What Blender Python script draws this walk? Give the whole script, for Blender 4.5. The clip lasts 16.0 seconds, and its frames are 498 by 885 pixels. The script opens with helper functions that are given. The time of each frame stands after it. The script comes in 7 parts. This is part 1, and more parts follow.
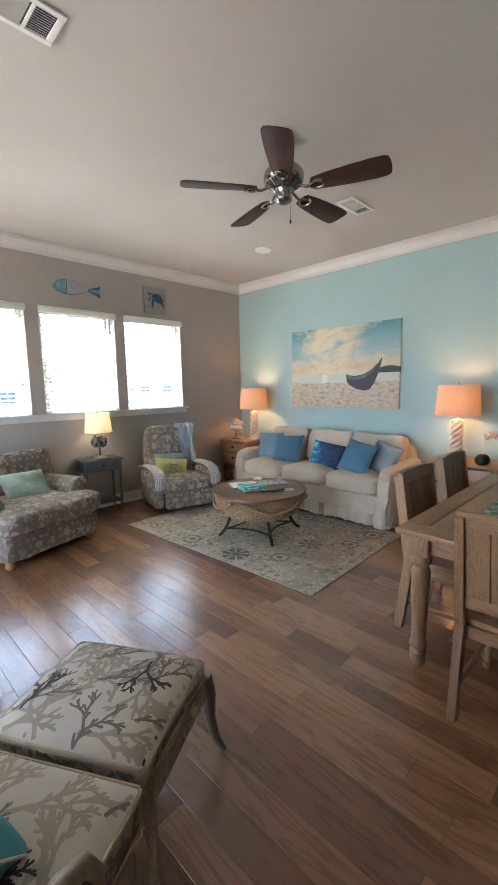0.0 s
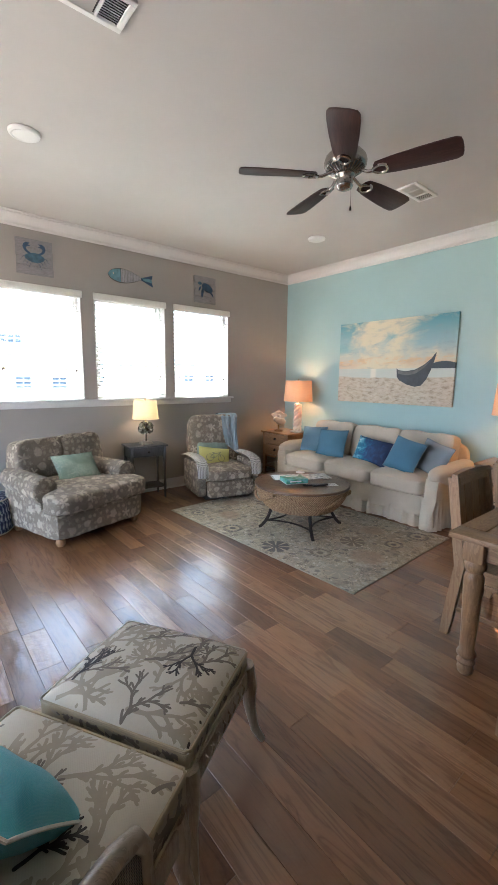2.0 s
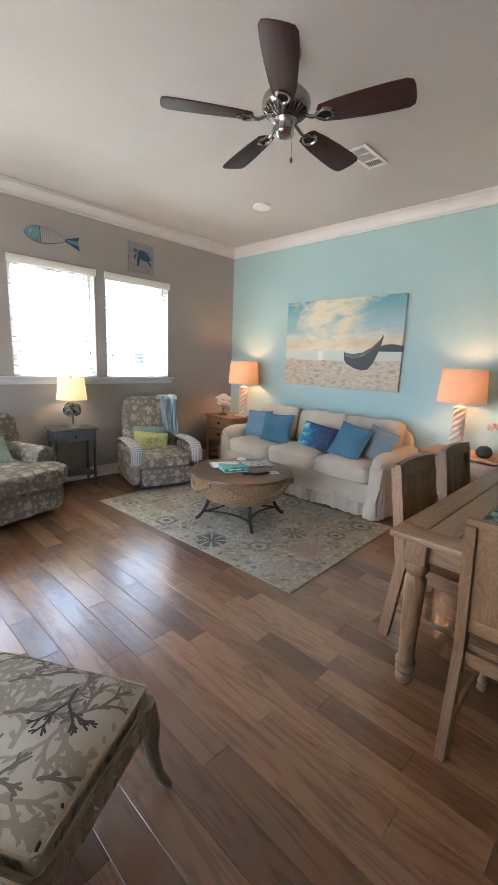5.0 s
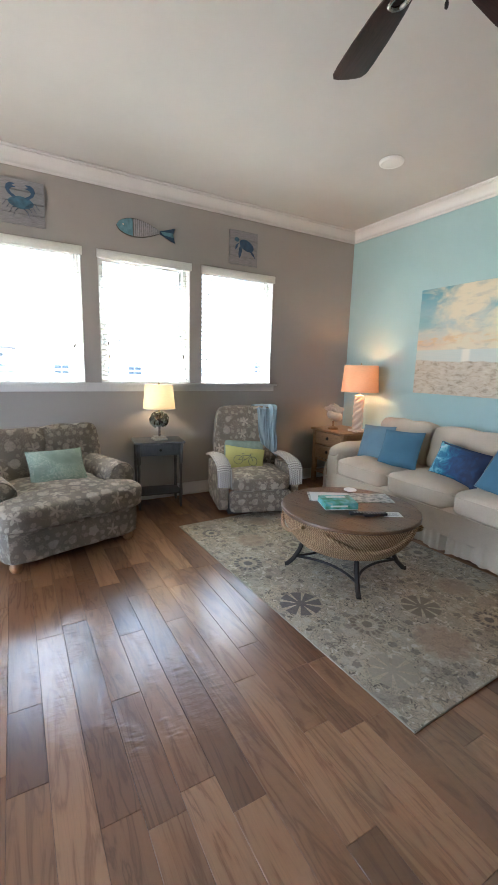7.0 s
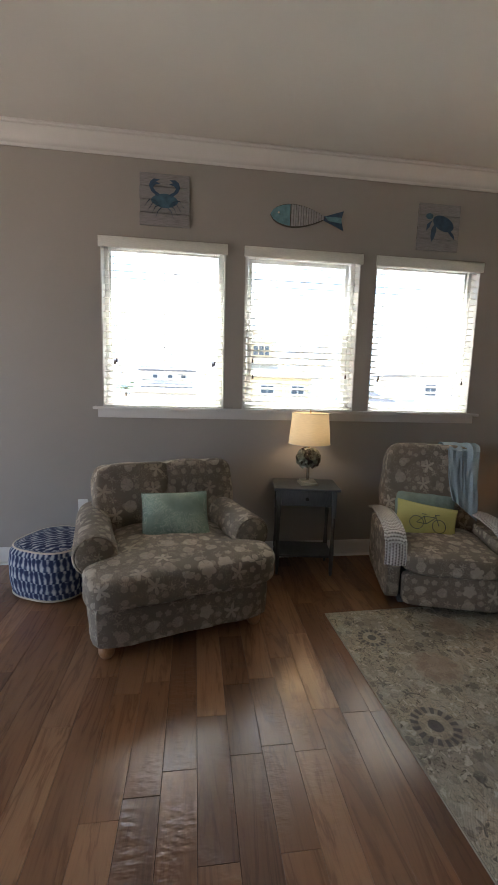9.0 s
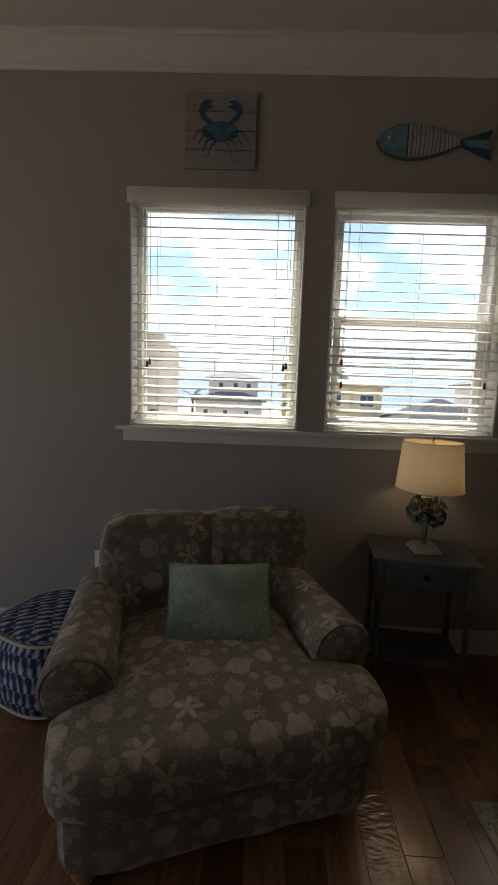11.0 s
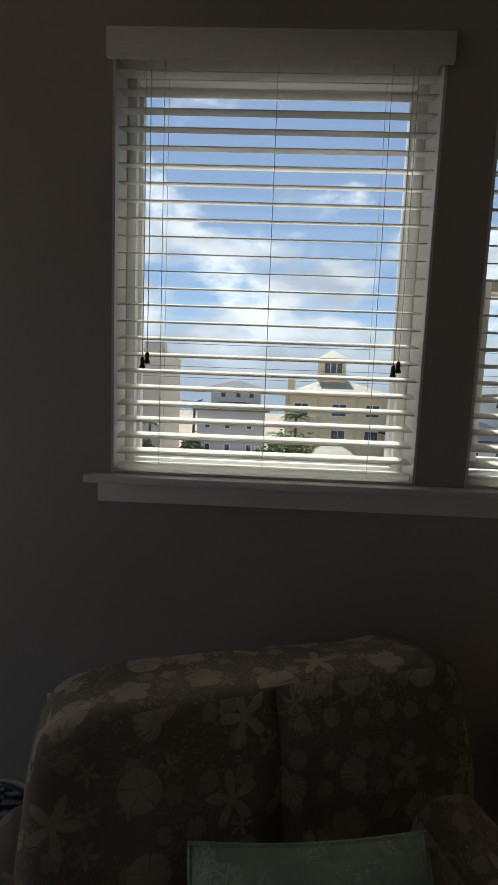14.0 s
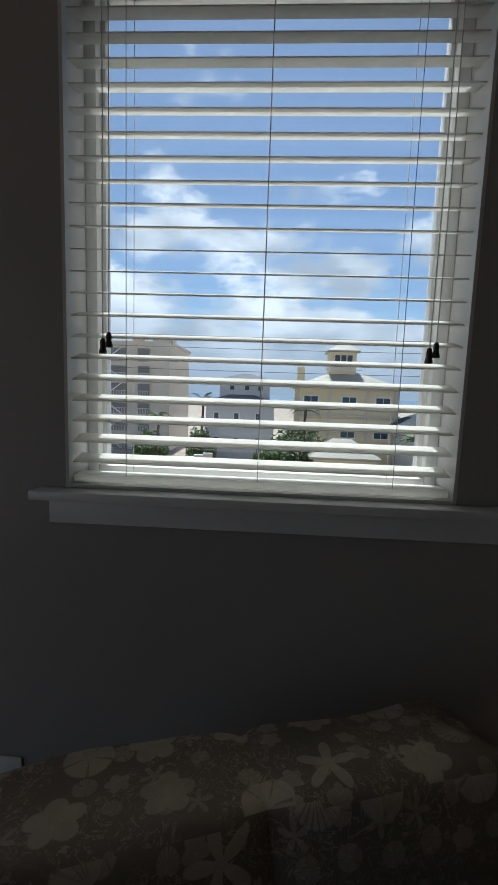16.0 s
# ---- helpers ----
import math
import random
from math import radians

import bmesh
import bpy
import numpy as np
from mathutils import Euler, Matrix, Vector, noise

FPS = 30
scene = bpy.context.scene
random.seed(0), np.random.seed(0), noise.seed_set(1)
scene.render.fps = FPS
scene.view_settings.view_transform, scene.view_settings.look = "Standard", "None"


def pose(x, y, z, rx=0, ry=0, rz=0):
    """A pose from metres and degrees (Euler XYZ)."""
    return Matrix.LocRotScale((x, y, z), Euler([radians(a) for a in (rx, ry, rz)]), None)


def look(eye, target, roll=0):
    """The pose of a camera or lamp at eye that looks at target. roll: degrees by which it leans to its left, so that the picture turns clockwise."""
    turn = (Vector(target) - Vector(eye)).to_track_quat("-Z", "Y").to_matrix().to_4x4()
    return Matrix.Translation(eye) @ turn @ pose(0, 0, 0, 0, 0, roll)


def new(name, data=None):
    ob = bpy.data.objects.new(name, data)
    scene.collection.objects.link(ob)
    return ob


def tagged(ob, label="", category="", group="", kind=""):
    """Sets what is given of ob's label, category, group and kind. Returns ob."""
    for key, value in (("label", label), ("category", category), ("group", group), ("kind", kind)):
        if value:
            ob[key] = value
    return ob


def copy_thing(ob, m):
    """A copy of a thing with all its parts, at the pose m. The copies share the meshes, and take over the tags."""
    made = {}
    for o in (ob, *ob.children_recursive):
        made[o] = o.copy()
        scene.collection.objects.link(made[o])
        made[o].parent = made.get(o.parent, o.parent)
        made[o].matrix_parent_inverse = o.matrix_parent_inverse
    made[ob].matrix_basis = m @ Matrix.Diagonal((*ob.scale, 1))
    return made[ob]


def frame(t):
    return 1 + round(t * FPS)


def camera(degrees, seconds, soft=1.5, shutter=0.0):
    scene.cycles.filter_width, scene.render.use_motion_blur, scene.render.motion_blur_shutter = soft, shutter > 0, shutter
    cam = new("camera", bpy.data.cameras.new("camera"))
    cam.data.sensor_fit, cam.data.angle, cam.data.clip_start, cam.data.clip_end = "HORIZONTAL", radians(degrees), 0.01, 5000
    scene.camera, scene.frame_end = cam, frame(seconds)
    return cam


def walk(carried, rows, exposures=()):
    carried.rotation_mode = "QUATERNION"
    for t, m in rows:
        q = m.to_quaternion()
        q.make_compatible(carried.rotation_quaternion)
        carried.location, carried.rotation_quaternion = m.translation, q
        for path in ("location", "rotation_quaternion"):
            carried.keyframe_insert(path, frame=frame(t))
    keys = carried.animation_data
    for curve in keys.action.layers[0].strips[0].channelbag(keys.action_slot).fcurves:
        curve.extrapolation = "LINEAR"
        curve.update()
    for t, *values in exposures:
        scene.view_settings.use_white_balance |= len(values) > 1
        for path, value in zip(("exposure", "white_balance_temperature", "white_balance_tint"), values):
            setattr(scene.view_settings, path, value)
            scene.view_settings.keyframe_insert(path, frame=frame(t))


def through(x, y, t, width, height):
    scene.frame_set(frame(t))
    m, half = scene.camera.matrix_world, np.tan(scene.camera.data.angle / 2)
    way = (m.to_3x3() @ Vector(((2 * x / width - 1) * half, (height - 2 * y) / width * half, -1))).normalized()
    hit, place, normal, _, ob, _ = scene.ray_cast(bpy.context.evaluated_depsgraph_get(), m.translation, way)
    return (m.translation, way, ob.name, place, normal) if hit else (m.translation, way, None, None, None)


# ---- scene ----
cam = camera(62.4, 16.0)
PATH = [
    (0, (-0.867, 0.862, 1.499), (-2.263, 2.269, 1.232), -1.1),
    (0.5, (-0.906, 0.85, 1.508), (-2.442, 2.096, 1.21), -0.9),
    (1, (-0.91, 0.845, 1.501), (-2.483, 2.043, 1.197), -0.2),
    (1.5, (-0.92, 0.829, 1.5), (-2.479, 2.045, 1.197), 0.4),
    (2, (-0.918, 0.836, 1.495), (-2.437, 2.1, 1.19), 0.7),
    (2.5, (-0.907, 0.844, 1.499), (-2.363, 2.178, 1.185), 1.0),
    (3, (-0.882, 0.834, 1.514), (-2.267, 2.238, 1.181), 1.5),
    (5.5, (-1.143, 1.342, 1.447), (-2.504, 2.755, 1.057), 2.2),
    (6, (-1.266, 1.543, 1.434), (-2.803, 2.768, 1.062), 2.9),
    (6.5, (-1.464, 1.721, 1.405), (-3.099, 2.837, 1.117), 2.3),
    (7, (-1.642, 1.844, 1.406), (-3.35, 2.823, 1.053), 1.6),
    (7.5, (-1.842, 2.019, 1.429), (-3.681, 2.716, 1.064), 3.0),
    (8, (-2.104, 2.079, 1.414), (-4.009, 2.594, 1.087), 1.9),
    (8.5, (-2.351, 2.131, 1.408), (-4.284, 2.549, 1.107), 1.3),
    (9, (-2.617, 2.224, 1.416), (-4.581, 2.487, 1.143), 1.6),
    (9.5, (-2.868, 2.239, 1.421), (-4.842, 2.406, 1.145), 1.5),
    (10, (-3.141, 2.26, 1.419), (-5.122, 2.342, 1.153), 1.7),
    (12.5, (-4.214, 2.113, 1.464), (-6.197, 2.001, 1.233), 2.0),
    (13, (-4.391, 2.031, 1.463), (-6.377, 1.955, 1.247), 2.0),
    (13.5, (-4.529, 1.967, 1.456), (-6.518, 1.913, 1.259), 2.0),
    (14, (-4.642, 1.981, 1.464), (-6.631, 1.93, 1.267), 2.2),
    (14.5, (-4.781, 2.051, 1.475), (-6.77, 1.967, 1.277), 2.3),
    (15, (-4.869, 2.071, 1.477), (-6.852, 1.954, 1.247), 2.3),
    (15.5, (-4.904, 2.038, 1.465), (-6.889, 1.925, 1.246), 2.2),
    (16, (-4.919, 2.014, 1.469), (-6.903, 1.919, 1.236), 2.0),
]
EXPOSURES = [(0, 4.25, 5550, 6), (6.0, 4.4, 5500, 5), (7.0, 4.3, 5500, 5), (8.0, 3.9, 5700, 6), (9.0, 3.1, 6000, 8), (10.0, 1.98, 6350, 9), (11.2, 1.4, 6550, 9), (12.5, 0.8, 6650, 8), (14.5, 0.5, 5900, 6), (16.0, 0.4, 5600, 5)]
walk(cam, [(t, look(eye, target, roll)) for t, eye, target, roll in PATH], EXPOSURES)

# ---------------------------------------------------------------- light
SUN_ELEV, SUN_AZ = radians(63), radians(262)


def make_world():
    w = bpy.data.worlds.new("sky")
    scene.world = w
    w.use_nodes = True
    nt = w.node_tree
    n, lk = nt.nodes, nt.links
    n.clear()
    out, bg = n.new("ShaderNodeOutputWorld"), n.new("ShaderNodeBackground")
    sky = n.new("ShaderNodeTexSky")
    sky.sky_type, sky.sun_disc = "NISHITA", False
    sky.sun_elevation, sky.sun_rotation = SUN_ELEV, SUN_AZ
    sky.air_density, sky.dust_density, sky.ozone_density = 1.0, 0.3, 2.5
    tc, mp = n.new("ShaderNodeTexCoord"), n.new("ShaderNodeMapping")
    mp.inputs["Location"].default_value = (0.35, 0.62, 0.0)
    mp.inputs["Scale"].default_value = (1.0, 1.0, 2.0)
    a = n.new("ShaderNodeTexNoise")
    a.inputs["Scale"].default_value, a.inputs["Detail"].default_value, a.inputs["Roughness"].default_value = 4.0, 12, 0.56
    sep = n.new("ShaderNodeSeparateXYZ")
    low = n.new("ShaderNodeMapRange")
    low.inputs["From Min"].default_value, low.inputs["From Max"].default_value = 0.0, 0.5
    low.inputs["To Min"].default_value, low.inputs["To Max"].default_value = 0.32, -0.12
    add = n.new("ShaderNodeMath")
    add.operation = "ADD"
    cov = n.new("ShaderNodeValToRGB")
    cov.color_ramp.elements[0].position, cov.color_ramp.elements[1].position = 0.52, 0.615
    b = n.new("ShaderNodeTexNoise")
    b.inputs["Scale"].default_value, b.inputs["Detail"].default_value = 6.0, 6
    shade = n.new("ShaderNodeValToRGB")
    shade.color_ramp.elements[0].color = (4.6, 5.0, 5.7, 1)
    shade.color_ramp.elements[1].color = (9.4, 9.5, 9.8, 1)
    shade.color_ramp.elements[0].position, shade.color_ramp.elements[1].position = 0.36, 0.62
    mix = n.new("ShaderNodeMix")
    mix.data_type = "RGBA"
    lk.new(tc.outputs["Generated"], mp.inputs["Vector"])
    lk.new(mp.outputs["Vector"], a.inputs["Vector"])
    lk.new(mp.outputs["Vector"], b.inputs["Vector"])
    lk.new(tc.outputs["Generated"], sep.inputs[0])
    lk.new(sep.outputs["Z"], low.inputs["Value"])
    lk.new(a.outputs["Fac"], add.inputs[0])
    lk.new(low.outputs["Result"], add.inputs[1])
    lk.new(add.outputs[0], cov.inputs["Fac"])
    lk.new(b.outputs["Fac"], shade.inputs["Fac"])
    haze = n.new("ShaderNodeMapRange")
    haze.inputs["From Min"].default_value, haze.inputs["From Max"].default_value = 0.02, 0.2
    grey = n.new("ShaderNodeMix")
    grey.data_type = "RGBA"
    grey.inputs["A"].default_value = (3.7, 4.3, 5.2, 1)
    lk.new(sep.outputs["Z"], haze.inputs["Value"])
    lk.new(haze.outputs["Result"], grey.inputs["Factor"])
    lk.new(shade.outputs["Color"], grey.inputs["B"])
    lk.new(cov.outputs["Color"], mix.inputs["Factor"])
    veil = n.new("ShaderNodeMix")
    veil.data_type = "RGBA"
    veil.inputs["Factor"].default_value, veil.inputs["B"].default_value = 0.22, (5.0, 5.4, 6.0, 1)
    lk.new(sky.outputs["Color"], veil.inputs["A"])
    lk.new(veil.outputs["Result"], mix.inputs["A"])
    lk.new(grey.outputs["Result"], mix.inputs["B"])
    lk.new(mix.outputs["Result"], bg.inputs["Color"])
    bg.inputs["Strength"].default_value = 0.085
    lk.new(bg.outputs[0], out.inputs["Surface"])


make_world()
sun = new("sun", bpy.data.lights.new("sun", "SUN"))
sun.data.energy, sun.data.angle, sun.data.color = 4.4, radians(0.6), (1.0, 0.95, 0.87)
sun.matrix_world = look((0, 0, 0), (-math.sin(SUN_AZ) * math.cos(SUN_ELEV), -math.cos(SUN_AZ) * math.cos(SUN_ELEV), -math.sin(SUN_ELEV)))


# added fill light: an unseen opening and area lamp behind the viewer
FILL_SPAN, FILL_TOP = (-5.5, -1.5), 2.35


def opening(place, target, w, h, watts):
    # area lamp added to brighten the room, with no known source
    lamp = new("fill_light", bpy.data.lights.new("fill_light", "AREA"))
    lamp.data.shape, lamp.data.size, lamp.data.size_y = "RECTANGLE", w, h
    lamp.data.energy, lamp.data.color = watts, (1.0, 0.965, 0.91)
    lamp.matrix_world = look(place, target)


opening((sum(FILL_SPAN) / 2, -2.24, FILL_TOP / 2), (sum(FILL_SPAN) / 2, 0, FILL_TOP / 2), FILL_SPAN[1] - FILL_SPAN[0], FILL_TOP - 0.02, 0.2)


def bulb(place, watts, colour, radius=0.035):
    lamp = new("bulb", bpy.data.lights.new("bulb", "POINT"))
    lamp.data.energy, lamp.data.color, lamp.data.shadow_soft_size = watts, colour, radius
    lamp.location = place
    return lamp


# ---------------------------------------------------------------- materials
class Mat:
    """A small wrapper to write node materials in few lines."""

    def __init__(self, name, rough=0.5, metal=0.0):
        self.m = bpy.data.materials.new(name)
        self.m.use_nodes = True
        self.t = self.m.node_tree
        self.n, self.l = self.t.nodes, self.t.links
        self.b = self.n["Principled BSDF"]
        self.b.inputs["Roughness"].default_value, self.b.inputs["Metallic"].default_value = rough, metal

    def node(self, kind, operation="", interpolation_type="", data_type="", blend_type="", voronoi_dimensions=""):
        nd = self.n.new("ShaderNode" + kind)
        if operation:
            nd.operation = operation
        if interpolation_type:
            nd.interpolation_type = interpolation_type
        if data_type:
            nd.data_type = data_type
        if blend_type:
            nd.blend_type = blend_type
        if voronoi_dimensions:
            nd.voronoi_dimensions = voronoi_dimensions
        return nd

    def put(self, sock, v):
        if isinstance(v, bpy.types.NodeSocket):
            self.l.new(v, sock)
        elif isinstance(v, tuple) and len(v) == 3 and sock.type == "RGBA":
            sock.default_value = (*v, 1)
        else:
            sock.default_value = v

    def coords(self, kind="Object", scale=(1, 1, 1), rot=0.0, move=None):
        tc, mp = self.node("TexCoord"), self.node("Mapping")
        self.l.new(tc.outputs[kind], mp.inputs["Vector"])
        mp.inputs["Scale"].default_value = scale
        mp.inputs["Rotation"].default_value = (0, 0, rot)
        if move is not None:
            self.put(mp.inputs["Location"], move)
        return mp.outputs["Vector"]

    def noise(self, vec, scale, detail=4, rough=0.55, warp=0.0):
        nd = self.node("TexNoise")
        self.put(nd.inputs["Vector"], vec)
        nd.inputs["Scale"].default_value, nd.inputs["Detail"].default_value = scale, detail
        nd.inputs["Roughness"].default_value, nd.inputs["Distortion"].default_value = rough, warp
        return nd.outputs["Fac"]

    def math(self, op, a, b=0.0, c=0.0, clamp=False):
        nd = self.node("Math", operation=op)
        nd.use_clamp = clamp
        self.put(nd.inputs[0], a), self.put(nd.inputs[1], b), self.put(nd.inputs[2], c)
        return nd.outputs[0]

    def vmath(self, op, a, b=(0, 0, 0)):
        nd = self.node("VectorMath", operation=op)
        self.put(nd.inputs[0], a), self.put(nd.inputs[1], b)
        return nd.outputs["Value" if op in ("LENGTH", "DISTANCE", "DOT_PRODUCT") else "Vector"]

    def step(self, v, lo, hi):
        nd = self.node("MapRange", interpolation_type="SMOOTHSTEP")
        self.put(nd.inputs["Value"], v)
        nd.inputs["From Min"].default_value, nd.inputs["From Max"].default_value = lo, hi
        return nd.outputs["Result"]

    def ramp(self, fac, *stops):
        nd = self.node("ValToRGB")
        e = nd.color_ramp.elements
        while len(e) < len(stops):
            e.new(0.5)
        for el, (p, c) in zip(e, stops):
            el.position, el.color = p, (*c, 1)
        self.put(nd.inputs["Fac"], fac)
        return nd.outputs["Color"]

    def mix(self, f, a, b, mode="MIX"):
        nd = self.node("Mix", data_type="RGBA", blend_type=mode)
        self.put(nd.inputs["Factor"], f), self.put(nd.inputs["A"], a), self.put(nd.inputs["B"], b)
        return nd.outputs["Result"]

    def split(self, v):
        nd = self.node("SeparateXYZ")
        self.put(nd.inputs[0], v)
        return nd.outputs

    def join(self, x, y, z=0.0):
        nd = self.node("CombineXYZ")
        for s, v in zip(nd.inputs, (x, y, z)):
            self.put(s, v)
        return nd.outputs[0]

    def base(self, c):
        self.put(self.b.inputs["Base Color"], c)
        return self

    def rough(self, r):
        self.put(self.b.inputs["Roughness"], r)
        return self

    def bump(self, height, strength=0.3, dist=0.002):
        nd = self.node("Bump")
        nd.inputs["Strength"].default_value, nd.inputs["Distance"].default_value = strength, dist
        self.put(nd.inputs["Height"], height)
        old = self.b.inputs["Normal"]
        if old.is_linked:
            self.l.new(old.links[0].from_socket, nd.inputs["Normal"])
        self.l.new(nd.outputs[0], old)
        return self


def shift(c, k):
    return tuple(min(1.0, v * k) for v in c)


def plain(name, c, rough=0.5, metal=0.0, vary=0.1, scale=6.0, bump=0.15, grain=60.0, dist=0.001):
    a = Mat(name, rough, metal)
    v = a.coords()
    big, fine = a.noise(v, scale, 5), a.noise(v, grain, 3)
    a.base(a.mix(0.25, a.ramp(big, (0.3, shift(c, 1 - vary)), (0.7, shift(c, 1 + vary))), a.ramp(fine, (0.3, shift(c, 1 - vary)), (0.7, shift(c, 1 + vary)))))
    a.rough(a.math("MULTIPLY_ADD", big, 0.2, max(0.02, rough - 0.1)))
    if bump:
        a.bump(fine, bump, dist)
    return a.m


def paint(name, c, rough=0.55):
    """Rolled wall paint: an orange-peel stipple and faint unevenness."""
    a = Mat(name, rough)
    v = a.coords()
    a.base(a.ramp(a.noise(v, 1.3, 5), (0.3, shift(c, 0.96)), (0.7, shift(c, 1.03))))
    a.rough(a.math("MULTIPLY_ADD", a.noise(v, 9, 3), 0.15, rough - 0.07))
    a.bump(a.noise(v, 170, 3), 0.18, 0.0012)
    a.bump(a.noise(v, 2.2, 2), 0.12, 0.006)
    return a.m


def wood(name, dark, mid, light, axis=0, rough=0.42, scale=1.0, bump=0.2, tone=0.12):
    a = Mat(name, rough)
    info = a.node("ObjectInfo")
    st = [7.0 * scale] * 3
    st[axis] = 0.75 * scale
    off = a.math("MULTIPLY", info.outputs["Random"], 19.0)
    v = a.coords("Object", tuple(st), move=a.join(off, off, off))
    ring = a.noise(v, 1.6, 4, 0.6, 1.8)
    line = a.math("FRACT", a.math("MULTIPLY", ring, 9.0))
    fib = [160.0] * 3
    fib[axis] = 5.0
    fine = a.noise(a.coords("Object", tuple(fib), move=a.join(off, off, off)), 1.0, 3)
    c = a.ramp(a.math("MULTIPLY_ADD", line, 0.35, a.math("MULTIPLY", ring, 0.65)), (0.2, dark), (0.5, mid), (0.85, light))
    c = a.mix(a.math("MULTIPLY", a.step(fine, 0.55, 0.75), 0.35), c, shift(dark, 0.8))
    k = a.math("MULTIPLY_ADD", info.outputs["Random"], 2 * tone, 1 - tone)
    c = a.mix(1.0, c, a.join(k, k, k), "MULTIPLY")
    a.base(c)
    a.rough(a.math("MULTIPLY_ADD", fine, 0.22, rough - 0.1))
    a.bump(fine, bump, 0.0008)
    return a.m


def floor_wood(name, islands):
    """Hand-scraped hickory boards, each of its own tone, with cathedral grain and knots."""
    a = Mat(name, 0.3)
    r = a.node("NewGeometry").outputs["Random Per Island"] if islands else a.node("ObjectInfo").outputs["Random"]
    off = a.math("MULTIPLY", r, 37.0)
    mv = a.join(off, a.math("MULTIPLY", r, 23.0), off)
    v = a.coords("Object", (0.9, 7.5, 7.5), move=mv)
    ring = a.noise(v, 1.25, 5, 0.55, 1.4)
    line = a.math("PINGPONG", a.math("MULTIPLY", ring, 5.0), 0.5)
    tone = a.ramp(r, (0.0, (0.13, 0.06, 0.028)), (0.3, (0.215, 0.104, 0.048)), (0.55, (0.26, 0.13, 0.06)), (0.8, (0.34, 0.182, 0.09)), (1.0, (0.165, 0.078, 0.036)))
    streak = a.ramp(line, (0.0, (0.64, 0.59, 0.55)), (0.2, (0.95, 0.94, 0.93)), (0.6, (1.08, 1.08, 1.06)))
    c = a.mix(0.85, tone, streak, "MULTIPLY")
    fine = a.noise(a.coords("Object", (6, 190, 190), move=mv), 1.0, 3)
    c = a.mix(a.math("MULTIPLY", a.step(fine, 0.5, 0.8), 0.22), c, (0.055, 0.026, 0.014))
    knot = a.noise(a.coords("Object", (3.0, 7.0, 7.0), move=mv), 1.7, 2)
    c = a.mix(a.math("MULTIPLY", a.step(knot, 0.74, 0.82), 0.5), c, (0.05, 0.024, 0.013))
    a.base(c)
    wear = a.noise(a.coords("Object", (1.5, 3, 3)), 1.4, 4)
    a.rough(a.math("MULTIPLY_ADD", wear, 0.16, a.math("MULTIPLY_ADD", fine, 0.06, 0.30)))
    scrape = a.noise(a.coords("Object", (9.0, 26.0, 26.0), move=mv), 1.0, 2, 0.5, 0.6)
    chat = a.noise(a.coords("Object", (42.0, 16.0, 16.0), move=mv), 1.0, 2)
    patch = a.step(a.noise(a.coords("Object", (2.0, 5.0, 5.0), move=mv), 1.0, 2), 0.44, 0.6)
    a.bump(scrape, 0.09, 0.004)
    a.bump(a.math("MULTIPLY", chat, patch), 0.85, 0.004)
    a.l.new(a.b.inputs["Normal"].links[0].from_socket, a.b.inputs["Coat Normal"])
    a.b.inputs["Specular IOR Level"].default_value = 0.2
    a.bump(fine, 0.05, 0.0005)
    a.b.inputs["Coat Weight"].default_value, a.b.inputs["Coat Roughness"].default_value = 1.0, 0.2
    a.b.inputs["Coat IOR"].default_value = 1.7
    return a.m


def fabric(name, c, weave=900.0, vary=0.14, rough=0.92, slub=18.0):
    a = Mat(name, rough)
    v = a.coords("UV")
    x, y, _ = a.split(v)
    threads = a.math("MULTIPLY", a.math("SINE", a.math("MULTIPLY", x, weave)), a.math("SINE", a.math("MULTIPLY", y, weave)))
    big, mid = a.noise(a.coords("Object"), 5.0, 5), a.noise(v, slub * 6, 4)
    k = a.math("MULTIPLY_ADD", big, 0.6, a.math("MULTIPLY", mid, 0.4))
    a.base(a.ramp(k, (0.25, shift(c, 1 - vary)), (0.75, shift(c, 1 + vary))))
    a.bump(threads, 0.25, 0.0006)
    a.bump(a.noise(a.coords("Object"), 14.0, 4), 0.3, 0.005)
    a.b.inputs["Sheen Weight"].default_value = 0.04
    return a.m


